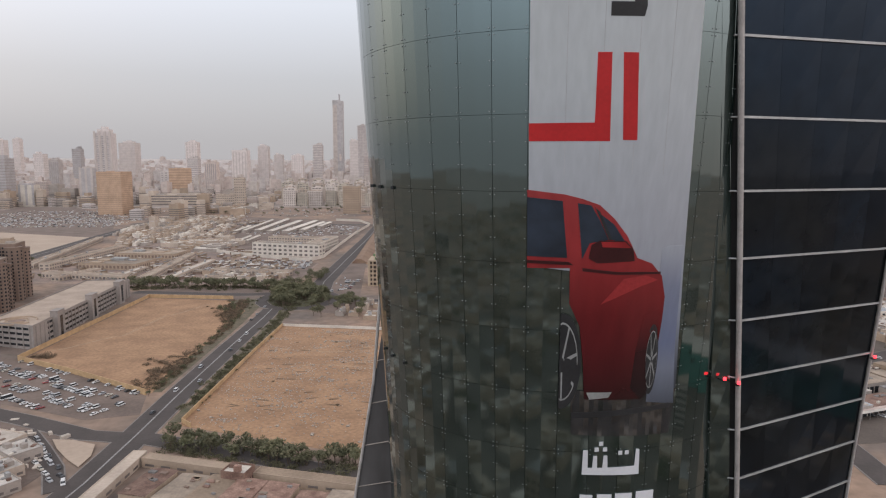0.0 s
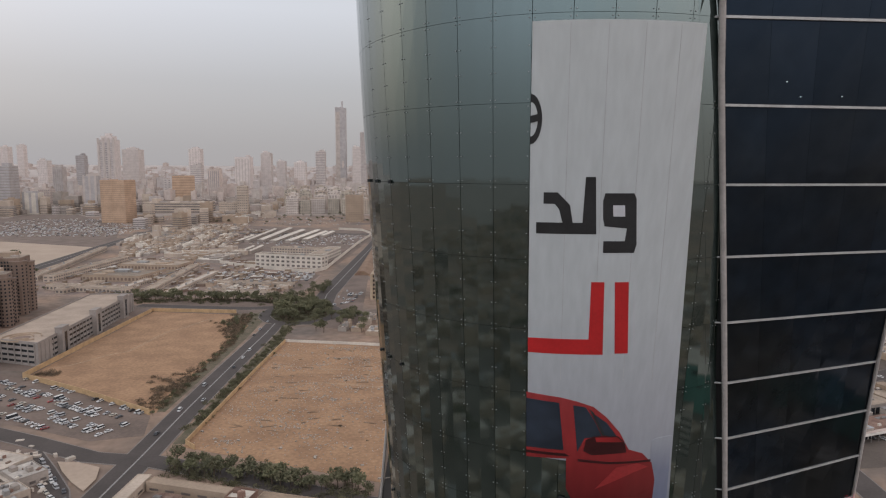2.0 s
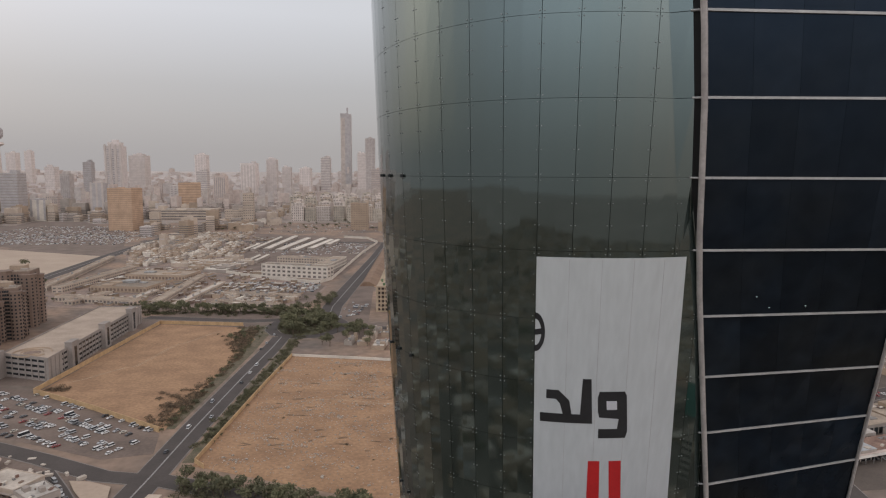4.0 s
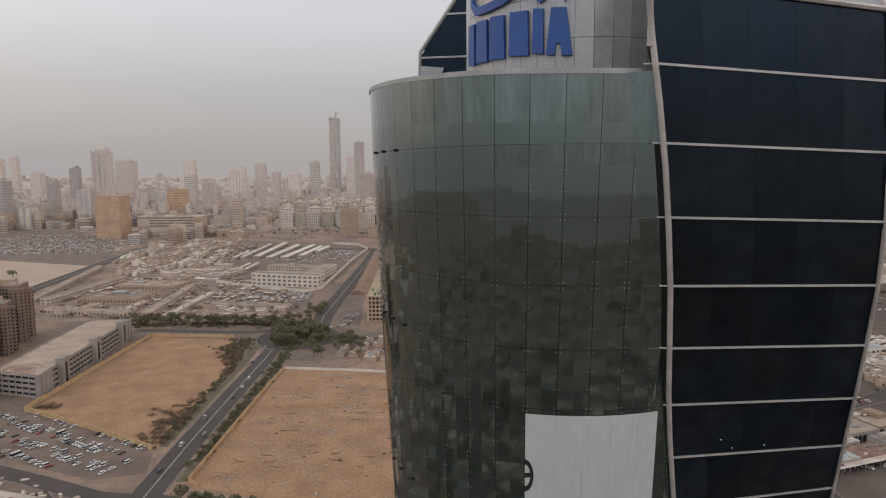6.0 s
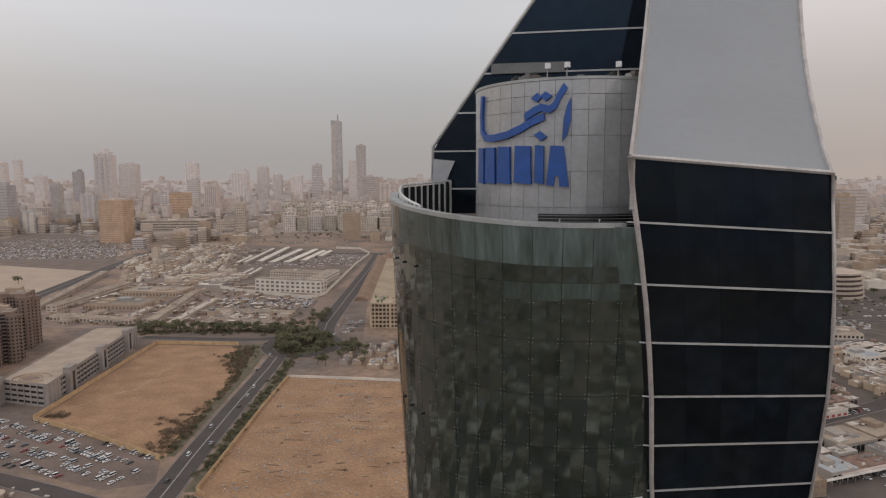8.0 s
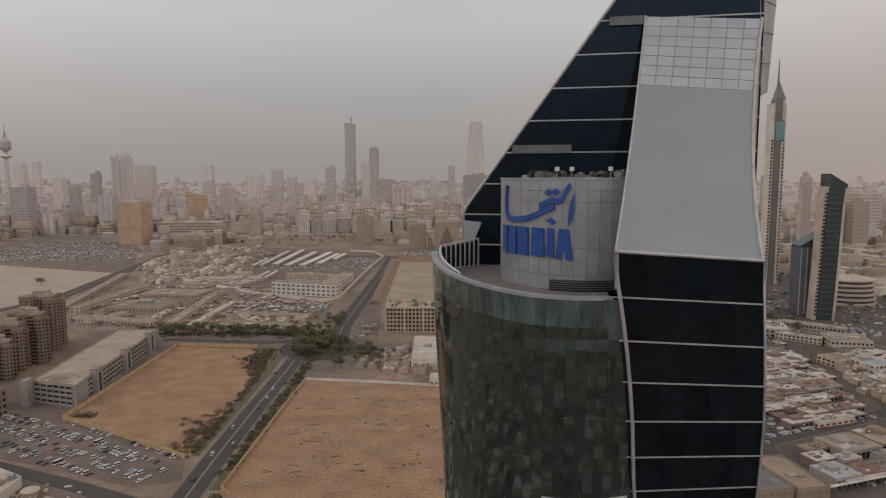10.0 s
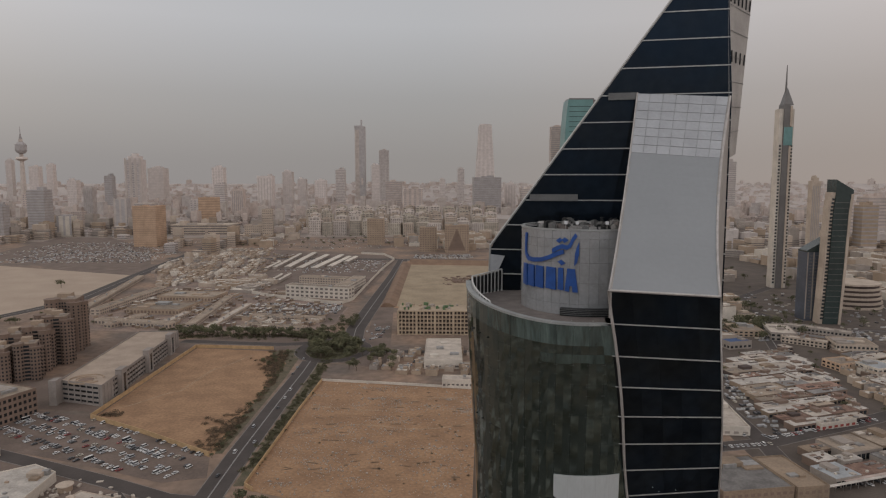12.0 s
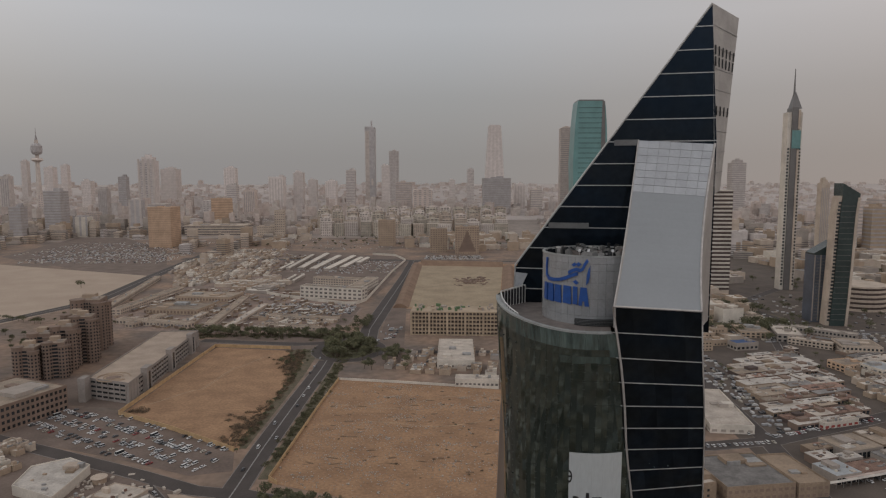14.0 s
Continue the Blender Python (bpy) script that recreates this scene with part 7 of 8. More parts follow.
quarter([(-540, 1740), (-430, 1740), (-430, 2060), (-540, 2060)], 44, 30, 4, 41, 8, 20, "low flat-roofed blocks before the estate", "", 0.5, joined=True)
quarter([(-120, 1720), (240, 1650), (250, 2060), (-120, 2060)], 46, 34, 4, 42, 10, 26, "low flat-roofed blocks before the estate", "", 0.45, joined=True)
quarter([(250, 1660), (470, 1620), (720, 2600), (430, 2600), (300, 2100)], 46, 36, 6, 43, 10, 34, "dusty mid-rise blocks east of the estate, haze in some walls", "", 0.25, joined=True, walls=[M_CREAM, M_FARA, M_FARC, M_FARB, M_BEIGE])
quarter([(-560, 2080), (-640, 2080), (-600, 2900), (-470, 2900), (-420, 2100)], 42, 34, 6, 44, 10, 30, "dusty mid-rise blocks west of the estate, haze in some walls", "", 0.3, joined=True, walls=[M_CREAM, M_FARA, M_FARC, M_BEIGE])
# far town: uncountable blocks, row behind row
rf_ = random.Random(77)
FREE = [[(-675, 1400), (-590, 1400), (-620, 2700), (-745, 2700)], [(-640, 1400), (-60, 1400), (-60, 1740), (-440, 1740)], [(-560, 1480), (260, 1480), (330, 2080), (420, 3150), (-620, 3150), (-560, 2100)], [(-90, 1380), (150, 1380), (150, 1620), (-90, 1620)],
        [(-1220, 1380), (-560, 1150), (-560, 1500), (-760, 1720), (-1040, 2080), (-1220, 2080)], [(-870, 1730), (-740, 1730), (-740, 1860), (-870, 1860)], [(-960, 1860), (-660, 1860), (-690, 2170), (-960, 2170)]]
glaze = Shape()
# Each band has its own palette; haze is painted into the farther ones.
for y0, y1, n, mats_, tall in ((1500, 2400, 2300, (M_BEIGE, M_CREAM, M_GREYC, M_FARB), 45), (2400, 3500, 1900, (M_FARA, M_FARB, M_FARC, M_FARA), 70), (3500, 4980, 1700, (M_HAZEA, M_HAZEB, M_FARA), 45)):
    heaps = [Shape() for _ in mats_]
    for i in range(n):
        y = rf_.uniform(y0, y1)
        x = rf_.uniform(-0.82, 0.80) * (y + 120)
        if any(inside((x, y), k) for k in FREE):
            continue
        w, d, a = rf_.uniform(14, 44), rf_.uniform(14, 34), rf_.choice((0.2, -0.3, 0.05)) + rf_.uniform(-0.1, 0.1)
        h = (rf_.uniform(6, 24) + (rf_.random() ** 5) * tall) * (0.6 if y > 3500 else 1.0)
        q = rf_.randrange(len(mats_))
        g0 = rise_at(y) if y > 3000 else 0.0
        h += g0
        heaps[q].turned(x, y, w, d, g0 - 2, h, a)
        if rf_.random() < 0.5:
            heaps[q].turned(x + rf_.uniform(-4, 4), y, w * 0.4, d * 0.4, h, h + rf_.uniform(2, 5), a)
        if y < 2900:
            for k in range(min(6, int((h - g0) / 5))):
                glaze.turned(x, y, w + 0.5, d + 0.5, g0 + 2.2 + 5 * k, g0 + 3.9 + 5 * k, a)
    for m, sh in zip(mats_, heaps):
        tagged(part("far_town", sh, m), "far town of low and mid-rise blocks, haze in its colours", "town", kind="stuff")
tagged(part("far_glazing", glaze, M_WINFAR), "window bands of the far town, lightened for haze", "windows", kind="stuff")
# town behind the viewpoint, seen only in the tower's glass
south = {}
south_green = []
for i in range(-62, 40):
    for j in range(-60, 17):
        if i % 5 == 0 or j % 4 == 0:
            continue
        u, v = 21 * i + rf_.uniform(-3, 3), 22 * j + rf_.uniform(-3, 3)
        x, y = 0.97 * u - 0.22 * v - 40, 0.22 * u + 0.97 * v
        if y > 20 and x > -190 or y > 225 and x > -440 or y > 440 or 350 < x < 450 and -150 < y or math.hypot(x, y) < 70 or y > -120 and abs(x) < 70 or rf_.random() < 0.12:
            if rf_.random() < 0.5 and y < -60:
                south_green.append((x, y))
            continue
        k = rf_.random()
        w, d, a = rf_.uniform(11, 19), rf_.uniform(12, 20), 0.22 + rf_.uniform(-0.05, 0.05)
        h = rf_.uniform(4, 9) if k < 0.95 or y < -700 else rf_.uniform(14, 26)
        wall = rf_.choice((M_BEIGE, M_BEIGE, M_SANDBROWN, M_GREYC))
        south.setdefault(wall, Shape()).turned(x, y, w, d, 0, h, a)
        south.setdefault(rf_.choice((M_ROOFW, M_ROOF, M_ROOF, M_ROOFDK)), Shape()).turned(x, y, w - 0.8, d - 0.8, h, h + 0.3, a)
        south.setdefault(wall, Shape()).turned(x + 2, y + 1, w * 0.3, d * 0.3, h, h + 2.6, a)
        if h > 12:
            for q in range(int(h / 3.6)):
                south.setdefault(M_WIN, Shape()).turned(x, y, w + 0.2, d + 0.2, 1.3 + 3.6 * q, 2.9 + 3.6 * q, a)
            for q in range(5):
                o = (q - 2) * w * 0.23
                south[wall].turned(x + o * math.cos(a), y + o * math.sin(a), 1.1, d + 0.8, 0, h, a)
teal = thing("teal_warehouse", "long teal sheet-clad warehouse with small dark windows", "warehouse", (402, 0, 0), 4)
part("wall", Shape().box(-18, 18, -120, 120, 0, 22), mat("teal_sheet_wall", (0.065, 0.20, 0.165), 0.6, 0.0, 0.15, 0.1), teal)
part("roof", Shape().box(-18.5, 18.5, -120.5, 120.5, 22, 22.6), M_ROOFW, teal)
pane = Shape().box(-18.15, -17.9, -4, 4, 15.5, 18.5).mesh("window", M_WIN)
for k in range(9):
    part("window", pane, None, teal, at=pose(0, -104 + 26 * k, 0))
for m, sh in south.items():
    tagged(part("south_town", sh, m), "flat-roofed town blocks south of the tower", "town", kind="stuff")


# ---- trees ----
def crown_mesh(seed, rx, rz, n, material):
    r = random.Random(seed)
    sh = Shape()
    lobes = [(r.uniform(-0.5, 0.5) * rx, r.uniform(-0.5, 0.5) * rx, r.uniform(-0.25, 0.45) * rz, r.uniform(0.4, 0.62)) for _ in range(7)]
    for i in range(n):
        lx, ly, lz, lr = r.choice(lobes)
        d = Vector((r.gauss(0, 1), r.gauss(0, 1), r.gauss(0, 0.8))).normalized()
        k = lr * r.uniform(0.75, 1.08)
        p = Vector((lx + d.x * rx * k, ly + d.y * rx * k, lz + d.z * rz * k))
        a = Vector((r.gauss(0, 1), r.gauss(0, 1), r.gauss(0, 0.6))).normalized()
        b = a.cross(Vector((r.gauss(0, 1), r.gauss(0, 1), r.gauss(0, 1)))).normalized()
        s = r.uniform(0.22, 0.5) * rx * 0.42
        c = a.cross(b)
        sh.add([p - a * s, p + b * s * 0.6, p + a * s, p - b * s * 0.6, p + c * s * 0.35], [(0, 1, 4), (1, 2, 4), (2, 3, 4), (3, 0, 4), (3, 2, 1, 0)])
    return sh.mesh("crown", material)


CROWNS = [crown_mesh(i, 3.4, 2.6, 230, M_LEAF) for i in range(5)]
DRY = [crown_mesh(20 + i, 2.2, 1.4, 90, M_DRYLEAF) for i in range(3)]
TRUNK = Shape().tube(((0, 0, -0.2), (0.1, 0, 1.4), (0.0, 0.15, 2.8)), 0.2, 6).tube(((0, 0.1, 2.2), (0.8, 0.4, 3.6)), 0.1, 5).tube(((0, 0.1, 2.2), (-0.8, -0.3, 3.7)), 0.1, 5).tube(((0, 0.1, 2.3), (0.1, -0.9, 3.8)), 0.09, 5).mesh("trunk", M_BARK)
rt = random.Random(9)


LIGHT = crown_mesh(90, 3.8, 2.8, 130, M_LEAF)
LIGHT_V, LIGHT_F = [tuple(v.co) for v in LIGHT.vertices], [tuple(f.vertices) for f in LIGHT.polygons]
far_trees = Shape()


def tree(x, y, s=1.0, dry=False):
    if y > 740 or x > 200:
        a, k = rt.uniform(0, 6.28), s * rt.uniform(0.9, 1.15)
        far_trees.add([(x + k * (p * math.cos(a) - q * math.sin(a)), y + k * (p * math.sin(a) + q * math.cos(a)), k * (z + 4.2)) for p, q, z in LIGHT_V], LIGHT_F)
        far_trees.tube(((x, y, -0.2), (x, y, 3.4 * s)), 0.2 * s, 5)
        return
    t = thing("tree", "small dry thorn bush on sand" if dry else "dusty green broad-crowned street tree", "bush" if dry else "tree", (x, y, 0), rt.uniform(0, 360), "scrub" if dry else "street trees")
    if dry:
        part("crown", rt.choice(DRY), None, t, at=Matrix.Diagonal((s, s, s, 1)) @ Matrix.Translation((0, 0, 1.0)))
    else:
        part("trunk", TRUNK, None, t, at=Matrix.Diagonal((s, s, s, 1)))
        part("crown", rt.choice(CROWNS), None, t, at=Matrix.Diagonal((s * rt.uniform(0.9, 1.15), s * rt.uniform(0.9, 1.15), s * rt.uniform(0.85, 1.2), 1)) @ Matrix.Translation((0, 0, 4.6)))


for i in range(44):
    s = i / 43
    tree(-122 + 98 * s + rt.uniform(-2, 2), 311 - 27 * s + rt.uniform(-5, 5), rt.uniform(0.8, 1.45))
for i in range(34):
    y = 372 + 290 * i / 33
    if i % 2:
        tree(-158 + rt.uniform(-1.5, 1.5), y, rt.uniform(0.35, 0.6))
        tree(-130 + 8 * (y - 350) / 290 + rt.uniform(-2, 2), y, rt.uniform(0.35, 0.65))
for i in range(64):
    a, r = rt.uniform(0, 6.28), rt.random() ** 0.5
    tree(-120 + 28 * r * math.cos(a), 660 + 38 * r * math.sin(a), rt.uniform(1.1, 1.9))
for i in range(62):
    tree(-330 + 190 * i / 61 + rt.uniform(-3, 3), 728 - 14 * i / 73 + rt.uniform(-9, 12), rt.uniform(1.1, 1.7))
for i in range(22):
    tree(rt.uniform(-100, -50), rt.uniform(575, 650), rt.uniform(1.0, 1.6))
for i in range(26):
    tree(-150 + 40 * rt.random(), 735 + 80 * rt.random(), rt.uniform(0.9, 1.4))
for i in range(8):
    tree(-165 - 20 * rt.random(), rt.uniform(590, 650), rt.uniform(0.5, 0.9))
for i in range(24):
    tree(rt.uniform(-560, -440), rt.uniform(640, 960), rt.uniform(0.8, 1.2))
for i in range(22):
    tree(rt.uniform(330, 620), rt.uniform(735, 960), rt.uniform(0.9, 1.4))
for i in range(30):
    tree(rt.uniform(240, 460), rt.uniform(420, 640), rt.uniform(0.5, 0.9))
for i in range(60):
    tree(rt.uniform(-540, 240), rt.uniform(1760, 2090), rt.uniform(1.0, 1.7))
for i in range(40):
    tree(rt.uniform(300, 430), rt.uniform(690, 900), rt.uniform(1.2, 2.0))
for i in range(40):
    tree(rt.uniform(255, 440), rt.uniform(735, 900), rt.uniform(1.6, 2.6))
for i in range(110):
    tree(rt.uniform(260, 900), rt.uniform(720, 1300), rt.uniform(1.0, 1.8))
for i in range(9):
    tree(-626 + 10 * i + rt.uniform(-2, 2), 826 - 4.5 * i, rt.uniform(0.9, 1.5))
tree(-653, 1082, 2.1)
scrub = Shape()


def bush(x, y, s_):
    for k in range(int(64 * s_)):
        d = Vector((rt.gauss(0, 1), rt.gauss(0, 1), abs(rt.gauss(0, 0.8)))).normalized() * s_ * rt.uniform(0.3, 1.15)
        p = Vector((x + 2.3 * d.x, y + 2.3 * d.y, 0.1 + 1.4 * d.z))
        a = Vector((rt.gauss(0, 1), rt.gauss(0, 1), rt.gauss(0, 1))).normalized() * 0.5
        b = a.cross(Vector((rt.gauss(0, 1), rt.gauss(0, 1), rt.gauss(0, 1)))).normalized() * 0.24
        scrub.add([p - a, p + b, p + a, p - b, p + a.cross(b)], [(0, 1, 4), (1, 2, 4), (2, 3, 4), (3, 0, 4), (3, 2, 1, 0)])


def edge_x(y):
    return -160 - 8 * max(0.0, min(1.0, (y - 540) / 90))


for i in range(300):
    y = rt.choice((rt.gauss(432, 17), rt.gauss(600, 34), rt.gauss(615, 22), rt.uniform(392, 655)))
    if 392 < y < 655:
        bush(edge_x(y) + 3 - abs(rt.gauss(0, 1)) * (14 if y < 470 else 3 + 10 * max(0.0, (y - 530) / 110)), y, rt.uniform(0.6, 1.7))
for i in range(10):
    bush(-266 + rt.uniform(-6, 8), 462 + rt.uniform(-3, 8), rt.uniform(1.0, 1.6))
for i in range(34):
    bush(rt.uniform(-110, 50), 340 + 190 * rt.random() ** 1.6, rt.uniform(0.2, 0.6))
dry_scrub, scrub = scrub, Shape()
for i in range(240):
    y = rt.uniform(360, 640)
    bush(rt.gauss(-129 + 10 * (y - 350) / 290, 2.2), y, rt.uniform(0.5, 1.3))
for i in range(70):
    y = rt.uniform(392, 655)
    bush(edge_x(y) + 3 - abs(rt.gauss(0, 1)) * 3, y, rt.uniform(0.6, 1.4))
for i in range(120):
    a, r = rt.uniform(0, 6.28), rt.random() ** 0.5
    bush(-120 + 28 * r * math.cos(a), 660 + 38 * r * math.sin(a), rt.uniform(0.8, 1.8))
for i in range(160):
    bush(rt.uniform(-335, -130), 724 + rt.gauss(0, 7), rt.uniform(0.9, 2.0))
for i in range(60):
    s = rt.random()
    bush(-122 + 98 * s, 309 - 27 * s + rt.gauss(0, 4), rt.uniform(0.8, 1.8))
tagged(part("hedge", scrub, M_OLIVE), "olive green thicket along roads and walls", "bushes", kind="stuff")
scrub = dry_scrub
tagged(part("scrub", scrub, M_DRYLEAF), "dry brown thorn scrub along the road", "scrub", kind="stuff")

for x, y in south_green:
    for k in range(3):
        a, q = rt.uniform(0, 6.28), rt.uniform(0.9, 1.6)
        far_trees.add([(x + 5 * math.cos(a + 2 * k) + q * f[0], y + 5 * math.sin(a + 2 * k) + q * f[1], q * (f[2] + 4.2)) for f in LIGHT_V], LIGHT_F)
tagged(part("far_trees", far_trees, M_LEAF), "dusty green trees of the far streets", "trees", kind="stuff")
# rubble on the sand
rub = Shape()
for i in range(3000):
    x, y = rt.uniform(-122, 60), rt.uniform(295, 545)
    if y > 549 - 0.2 * (x + 114) or y < 336 - 0.4 * (x + 125):
        continue
    e = rt.uniform(0.15, 0.45) + (0.7 if rt.random() < 0.04 else 0)
    rub.turned(x, y, e * 1.5, e, 0.05, 0.1 + e * 0.5, rt.uniform(0, 3))
for c in range(60):
    cx, cy, sp = rt.uniform(-110, 50), rt.uniform(330, 530), rt.uniform(2, 9)
    for i in range(36):
        x, y = rt.gauss(cx, sp * 1.6), rt.gauss(cy, sp * 0.7)
        if y > 546 - 0.2 * (x + 114) or y < 340 - 0.4 * (x + 125) or x < -116 or x > 60:
            continue
        e = rt.uniform(0.2, 0.7)
        rub.turned(x, y, e * 1.6, e, 0.05, 0.1 + e * 0.5, rt.uniform(0, 3))
tagged(part("rubble", rub, M_RUBBLE), "scattered pale rubble on sand", "rubble", kind="stuff")

heap = Shape()
for i in range(60):
    x, y, e = rt.gauss(38, 18), rt.gauss(1150, 26), rt.uniform(1.5, 5)
    heap.turned(x, y, e * 1.6, e, 0, e * rt.uniform(0.3, 0.8), rt.uniform(0, 3))
tagged(part("spoil_heap", heap, M_BROWN), "dark spoil heaps on the pit floor", "rubble", kind="stuff")
M_TRACK = mat("packed_track_sand", (0.40, 0.285, 0.185), 0.95, 0.0, 0.2, 0.1, 1.0)
for pts_ in ([(-112, 420), (-70, 440), (-20, 430), (50, 450)], [(-108, 480), (-60, 470), (-10, 500), (40, 505)], [(-268, 480), (-235, 520), (-225, 590), (-200, 640)]):
    for off in (-1.0, 1.0):
        tr = Shape()
        n_ = len(pts_) * 8
        line = []
        for k in range(n_ + 1):
            u = k / n_ * (len(pts_) - 1)
            q = min(int(u), len(pts_) - 2)
            f_ = u - q
            f_ = f_ * f_ * (3 - 2 * f_)
            line.append((pts_[q][0] + (pts_[q + 1][0] - pts_[q][0]) * (u - q) + off, pts_[q][1] + (pts_[q + 1][1] - pts_[q][1]) * f_ + off * 0.6))
        for (x0, y0), (x1, y1) in zip(line, line[1:]):
            L_ = math.hypot(x1 - x0, y1 - y0)
            nx, ny = -(y1 - y0) / L_ * 0.3, (x1 - x0) / L_ * 0.3
            tr.prism([(x0 - nx, y0 - ny), (x1 - nx, y1 - ny), (x1 + nx, y1 + ny), (x0 + nx, y0 + ny)], 0.02, 0.088)
        tagged(part("wheel_track", tr, M_TRACK), "worn vehicle track pressed into sand", "track", "vehicle tracks", "stuff")
M_STAIN = mat("dark_damp_sand", (0.195, 0.125, 0.078), 0.95, 0.0, 0.2, 0.3)
for i in range(70):
    x, y = rt.uniform(-112, 55), rt.uniform(340, 535)
    if y < 345 - 0.4 * (x + 125) or y > 540 - 0.2 * (x + 114):
        continue
    n, rx, ry, a = 9, rt.uniform(1.5, 6), rt.uniform(0.6, 1.8), rt.uniform(-0.4, 0.4)
    pts_ = []
    for k in range(n):
        q, e = 6.2832 * k / n, rt.uniform(0.6, 1.1)
        u, v = rx * e * math.cos(q), ry * e * math.sin(q)
        pts_.append((x + u * math.cos(a) - v * math.sin(a), y + u * math.sin(a) + v * math.cos(a)))
    tagged(part("scrub_mound", Shape().prism(pts_, 0.05, rt.uniform(0.2, 0.5), [(x + (p - x) * 0.6, y + (q - y) * 0.6) for p, q in pts_]), M_STAIN), "low dark mound of earth on sand", "mound", "earth mounds")

# ---- cars ----
def paint(name, c):
    return mat(name, c, 0.3, 0.0, 0.05, 0.5, rand=0.1)


PAINTS = [paint("white_car_paint", (0.58, 0.57, 0.56)), paint("silver_car_paint", (0.36, 0.36, 0.37)), paint("dark_car_paint", (0.05, 0.05, 0.055)), paint("red_car_paint", (0.22, 0.03, 0.03)), paint("beige_car_paint", (0.42, 0.38, 0.32))]
M_TYRE = mat("tyre_rubber", (0.02, 0.02, 0.02), 0.9)
WHEEL = Shape()
WHEEL.v = [(math.cos(0.785 * i) * 0.33, s, 0.33 + math.sin(0.785 * i) * 0.33) for s in (-0.11, 0.11) for i in range(8)]
WHEEL.f = [tuple(range(8))[::-1], tuple(range(8, 16))] + [(i, (i + 1) % 8, 8 + (i + 1) % 8, 8 + i) for i in range(8)]


def running_gear(L, W):
    sh = Shape()
    for sx in (-1, 1):
        for sy in (-1, 1):
            sh.add([(p[0] + sx * L * 0.31, p[1] + sy * (W / 2 - 0.1), p[2]) for p in WHEEL.v], WHEEL.f)
    return sh.mesh("running_gear", M_TYRE)


GEAR = {k: running_gear(*k) for k in ((4.5, 1.8), (4.9, 1.95), (7.2, 2.2))}


def car_meshes(L, W, H, van, p):
    b = Shape()
    b.box(-L / 2, L / 2, -W / 2, W / 2, 0.28, 0.62)
    b.prism([(-L / 2 + 0.05, -W / 2 + 0.03), (L / 2 - 0.05, -W / 2 + 0.03), (L / 2 - 0.05, W / 2 - 0.03), (-L / 2 + 0.05, W / 2 - 0.03)], 0.62, 0.92,
            [(-L / 2 + 0.15, -W / 2 + 0.1), (L / 2 - 0.3, -W / 2 + 0.1), (L / 2 - 0.3, W / 2 - 0.1), (-L / 2 + 0.15, W / 2 - 0.1)])
    x0, x1 = (-L / 2 + 0.1, L / 2 - 0.7) if van else (-L * 0.36, L * 0.2)
    roof = [(x0 + 0.35, -W / 2 + 0.25), (x1 - 0.5, -W / 2 + 0.25), (x1 - 0.5, W / 2 - 0.25), (x0 + 0.35, W / 2 - 0.25)]
    g = Shape().prism([(x0, -W / 2 + 0.1), (x1, -W / 2 + 0.1), (x1, W / 2 - 0.1), (x0, W / 2 - 0.1)], 0.92, H - 0.08, roof)
    r = Shape().prism([(a * 1.02 - 0.01, b_ * 1.04) for a, b_ in roof], H - 0.08, H)
    return b.mesh("body", p), g.mesh("window_glass", M_WIN), r.mesh("roof", p)


KINDS = []
for p in PAINTS:
    KINDS.append((4.5, 1.8, car_meshes(4.5, 1.8, 1.45, False, p), "car"))
for p in PAINTS[:2]:
    KINDS.append((4.9, 1.95, car_meshes(4.9, 1.95, 1.85, True, p), "car"))
KINDS.append((7.2, 2.2, car_meshes(7.2, 2.2, 2.7, True, PAINTS[0]), "van"))
WORDS = ["white saloon car", "silver saloon car", "dark saloon car", "red saloon car", "beige saloon car", "white off-road car", "silver off-road car", "white minibus"]
rc = random.Random(3)


def car(x, y, yaw, z=0.06):
    i = rc.choices(range(8), (10, 5, 8, 1.5, 2.5, 3, 3, 0.4))[0]
    L, W, (b, g, r), cat = KINDS[i]
    t = thing("car", WORDS[i] + " parked on dusty asphalt", cat, (x, y, z), yaw, "parked cars")
    part("body", b, None, t)
    part("window_glass", g, None, t)
    part("roof", r, None, t)
    tagged(part("running_gear", GEAR[(L, W)], None, t), kind="stuff")


LOT = [(-338, 474), (-300, 462), (-262, 450), (-164, 385), (-158, 368), (-180, 348), (-240, 375), (-275, 388), (-335, 424)]
du, dv = Vector((116, -72)).normalized(), Vector((-72, -116)).normalized()
cars_ = 0
for row, off in enumerate((4, 15, 20.5, 31, 36.5, 47, 52.5, 63, 68.5)):
    dens = rc.uniform(0.25, 0.7)
    for k in range(80):
        p = Vector((-352, 505)) + du * (2.9 * k) + dv * (off + rc.uniform(-0.6, 0.6))
        if not inside(p, LOT) or rc.random() > dens * (1.0 if (k // 7 + row) % 3 else 0.35) or cars_ > 190:
            continue
        cars_ += 1
        car(p.x, p.y, math.degrees(math.atan2(dv.y, dv.x)) + rc.uniform(-9, 9) + rc.choice((0, 180)))
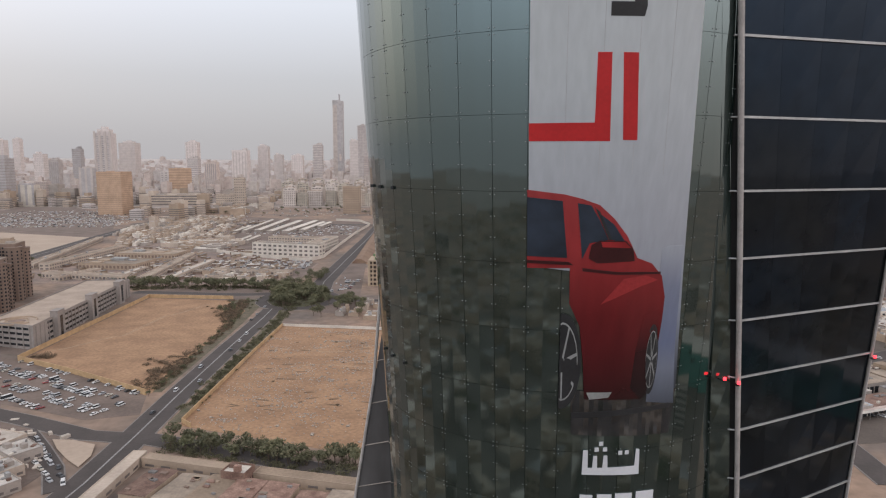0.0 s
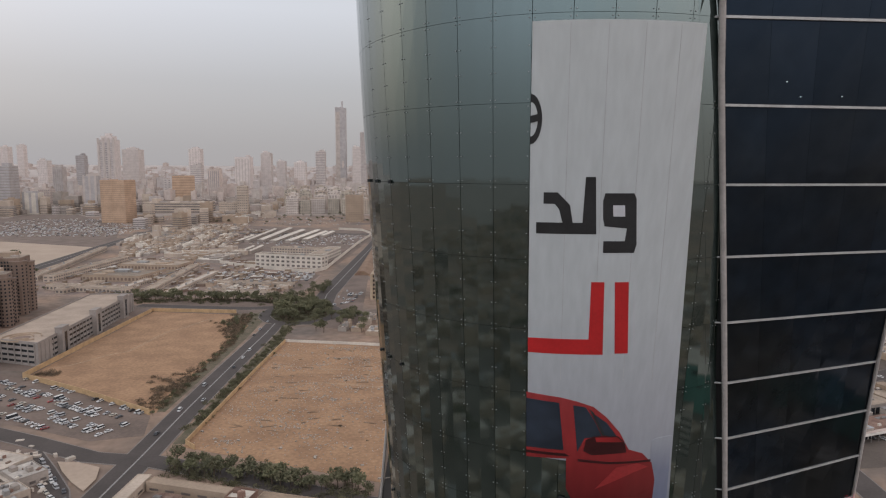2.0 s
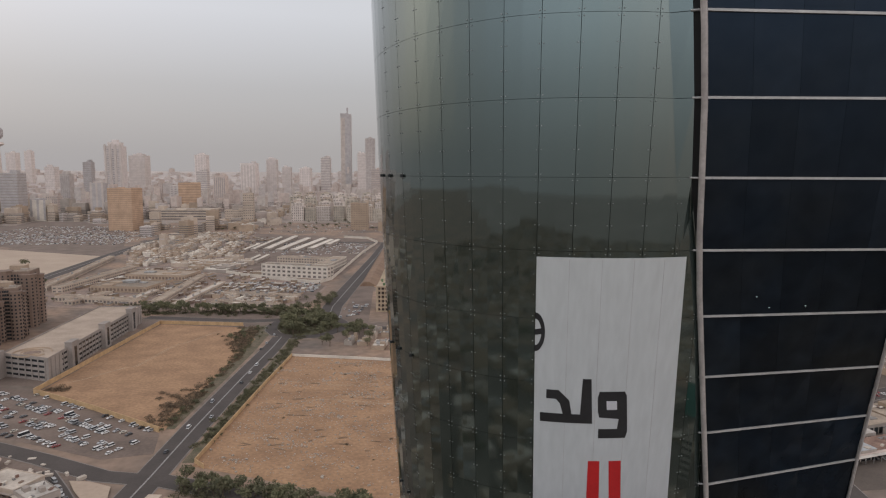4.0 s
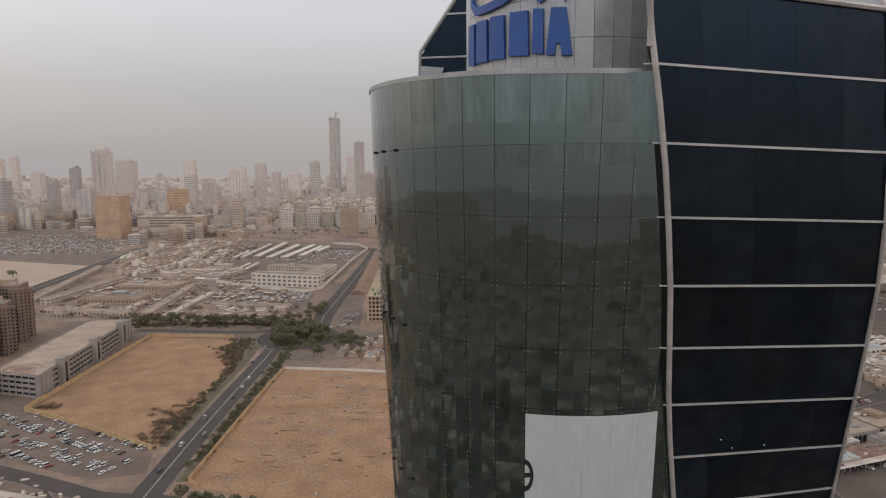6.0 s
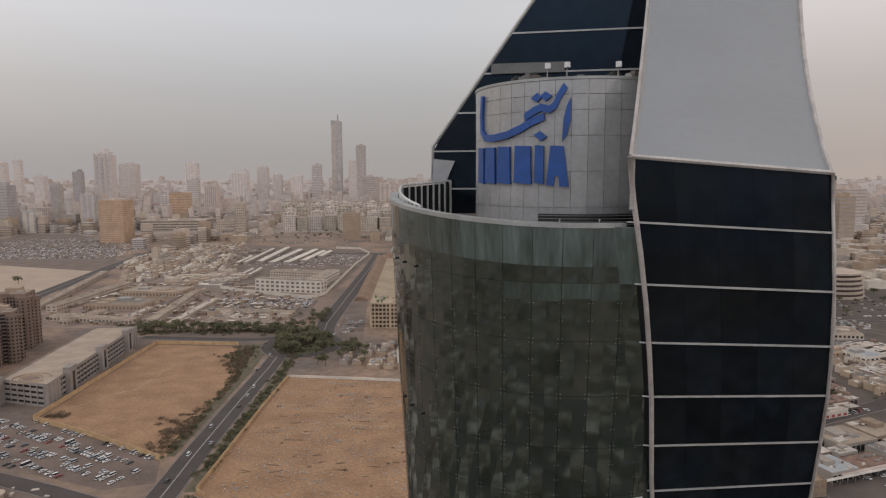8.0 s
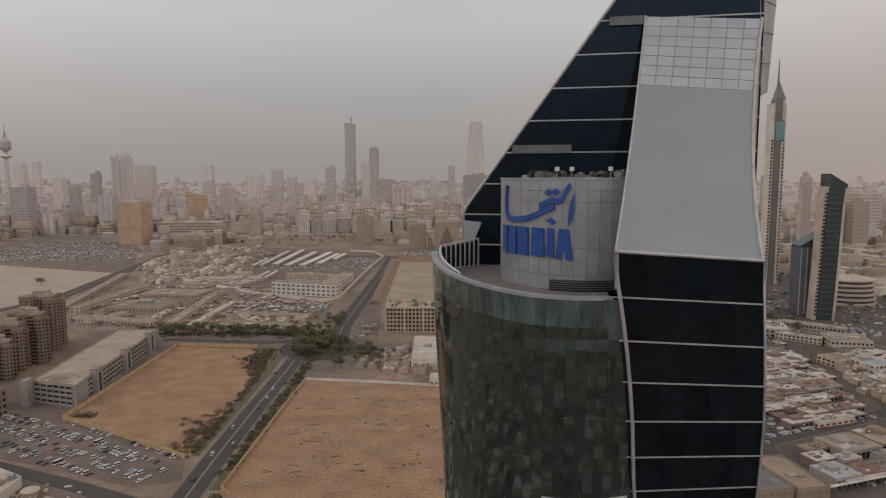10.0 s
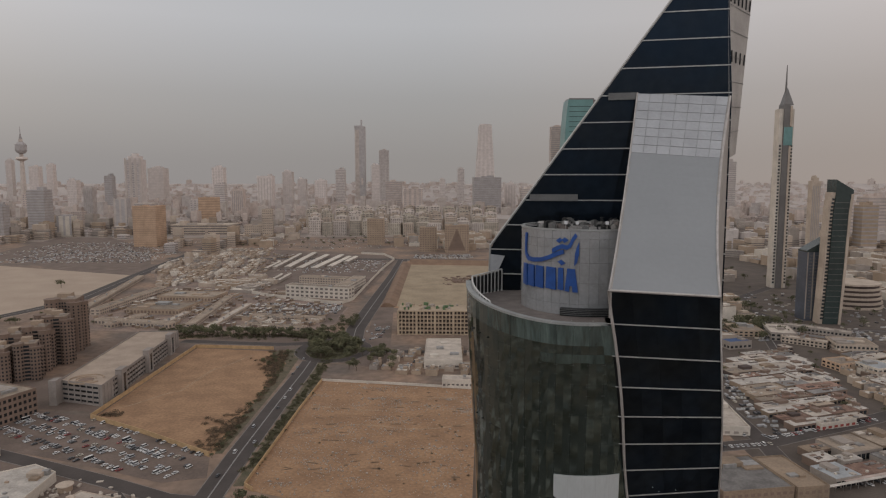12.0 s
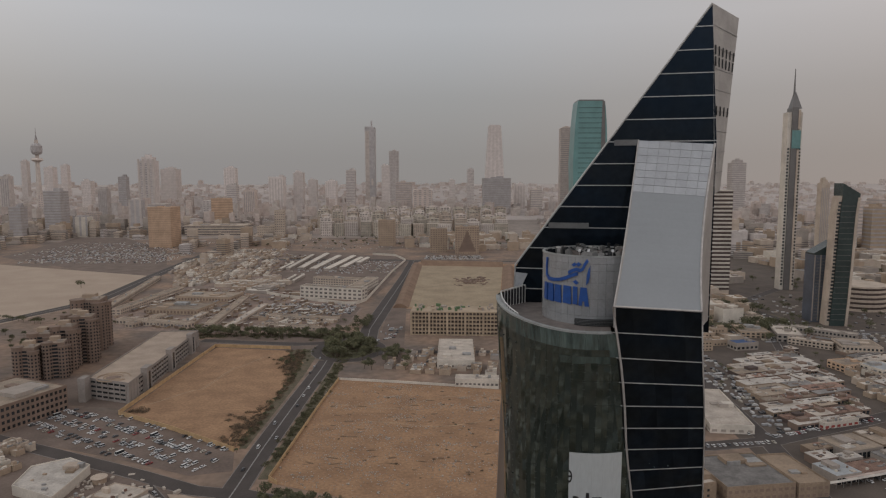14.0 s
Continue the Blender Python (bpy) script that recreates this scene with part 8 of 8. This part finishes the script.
for i in range(20):
    car(-196 + 5.2 * (i % 8) + rc.uniform(-1, 1) + (8 if i > 7 else 0), 318 - 6.2 * (i % 8) + rc.uniform(-2, 2), -50 + rc.uniform(-14, 14), 0.1)
for i in range(26):
    car(120 + 4.2 * i + rc.uniform(-0.5, 0.5), 384 + 0.14 * 4.2 * i, 95, 0.0)
for i in range(22):
    car(214 + rc.uniform(-1, 1), 415 + 9 * i, 90, 0.0)
for i in range(10):
    car(-141 + rc.choice((-4.5, 4)), 350 + 30 * i + rc.uniform(-10, 10), 90, 0.36)
for i in range(18):
    car(-60 + rc.uniform(0, 50), 605 + rc.uniform(-10, 30), rc.choice((5, 95)), 0.0)
for i in range(46):
    car(248 + rc.uniform(-2, 80), 352 + rc.uniform(-30, 8), rc.choice((20, 110)), 0.05)
for i in range(40):
    car(228 + 2.6 * i + rc.uniform(-0.5, 0.5), 408 + 0.9 * i + rc.choice((0, 5)), 110, 0.05)
for i in range(24):
    car(-88 + rc.uniform(-5, 20), 700 + rc.uniform(0, 90), rc.choice((5, 95)), 0.08)
# cars too far to tell apart
fc = [Shape() for _ in range(4)]
for i in range(2900):
    z_ = rc.choice([(-275, -145, 840, 930), (-1100, -700, 1560, 1900), (-1100, -700, 1560, 1900), (-1000, -660, 1420, 1640), (-1000, -660, 1420, 1640), (-330, -110, 1250, 1450), (-60, 80, 1480, 1560), (-500, 200, 1700, 2050), (235, 270, 420, 720), (250, 520, 690, 735), (380, 520, 320, 430), (250, 640, 740, 1000)])
    q = rc.choice((0.1, 1.67))
    fc[rc.choice((0, 0, 1, 1, 2, 3))].turned(rc.uniform(z_[0], z_[1]), round(rc.uniform(z_[2], z_[3]) / 9) * 9 + rc.uniform(-0.5, 0.5), 4.4, 1.8, 0.05, 1.4, q)
for sh, m, lab in zip(fc, (PAINTS[0], PAINTS[1], PAINTS[2], PAINTS[4]), ("white", "silver", "dark", "beige")):
    tagged(part("far_cars", sh, m), lab + " cars in far car parks", "cars", kind="stuff")
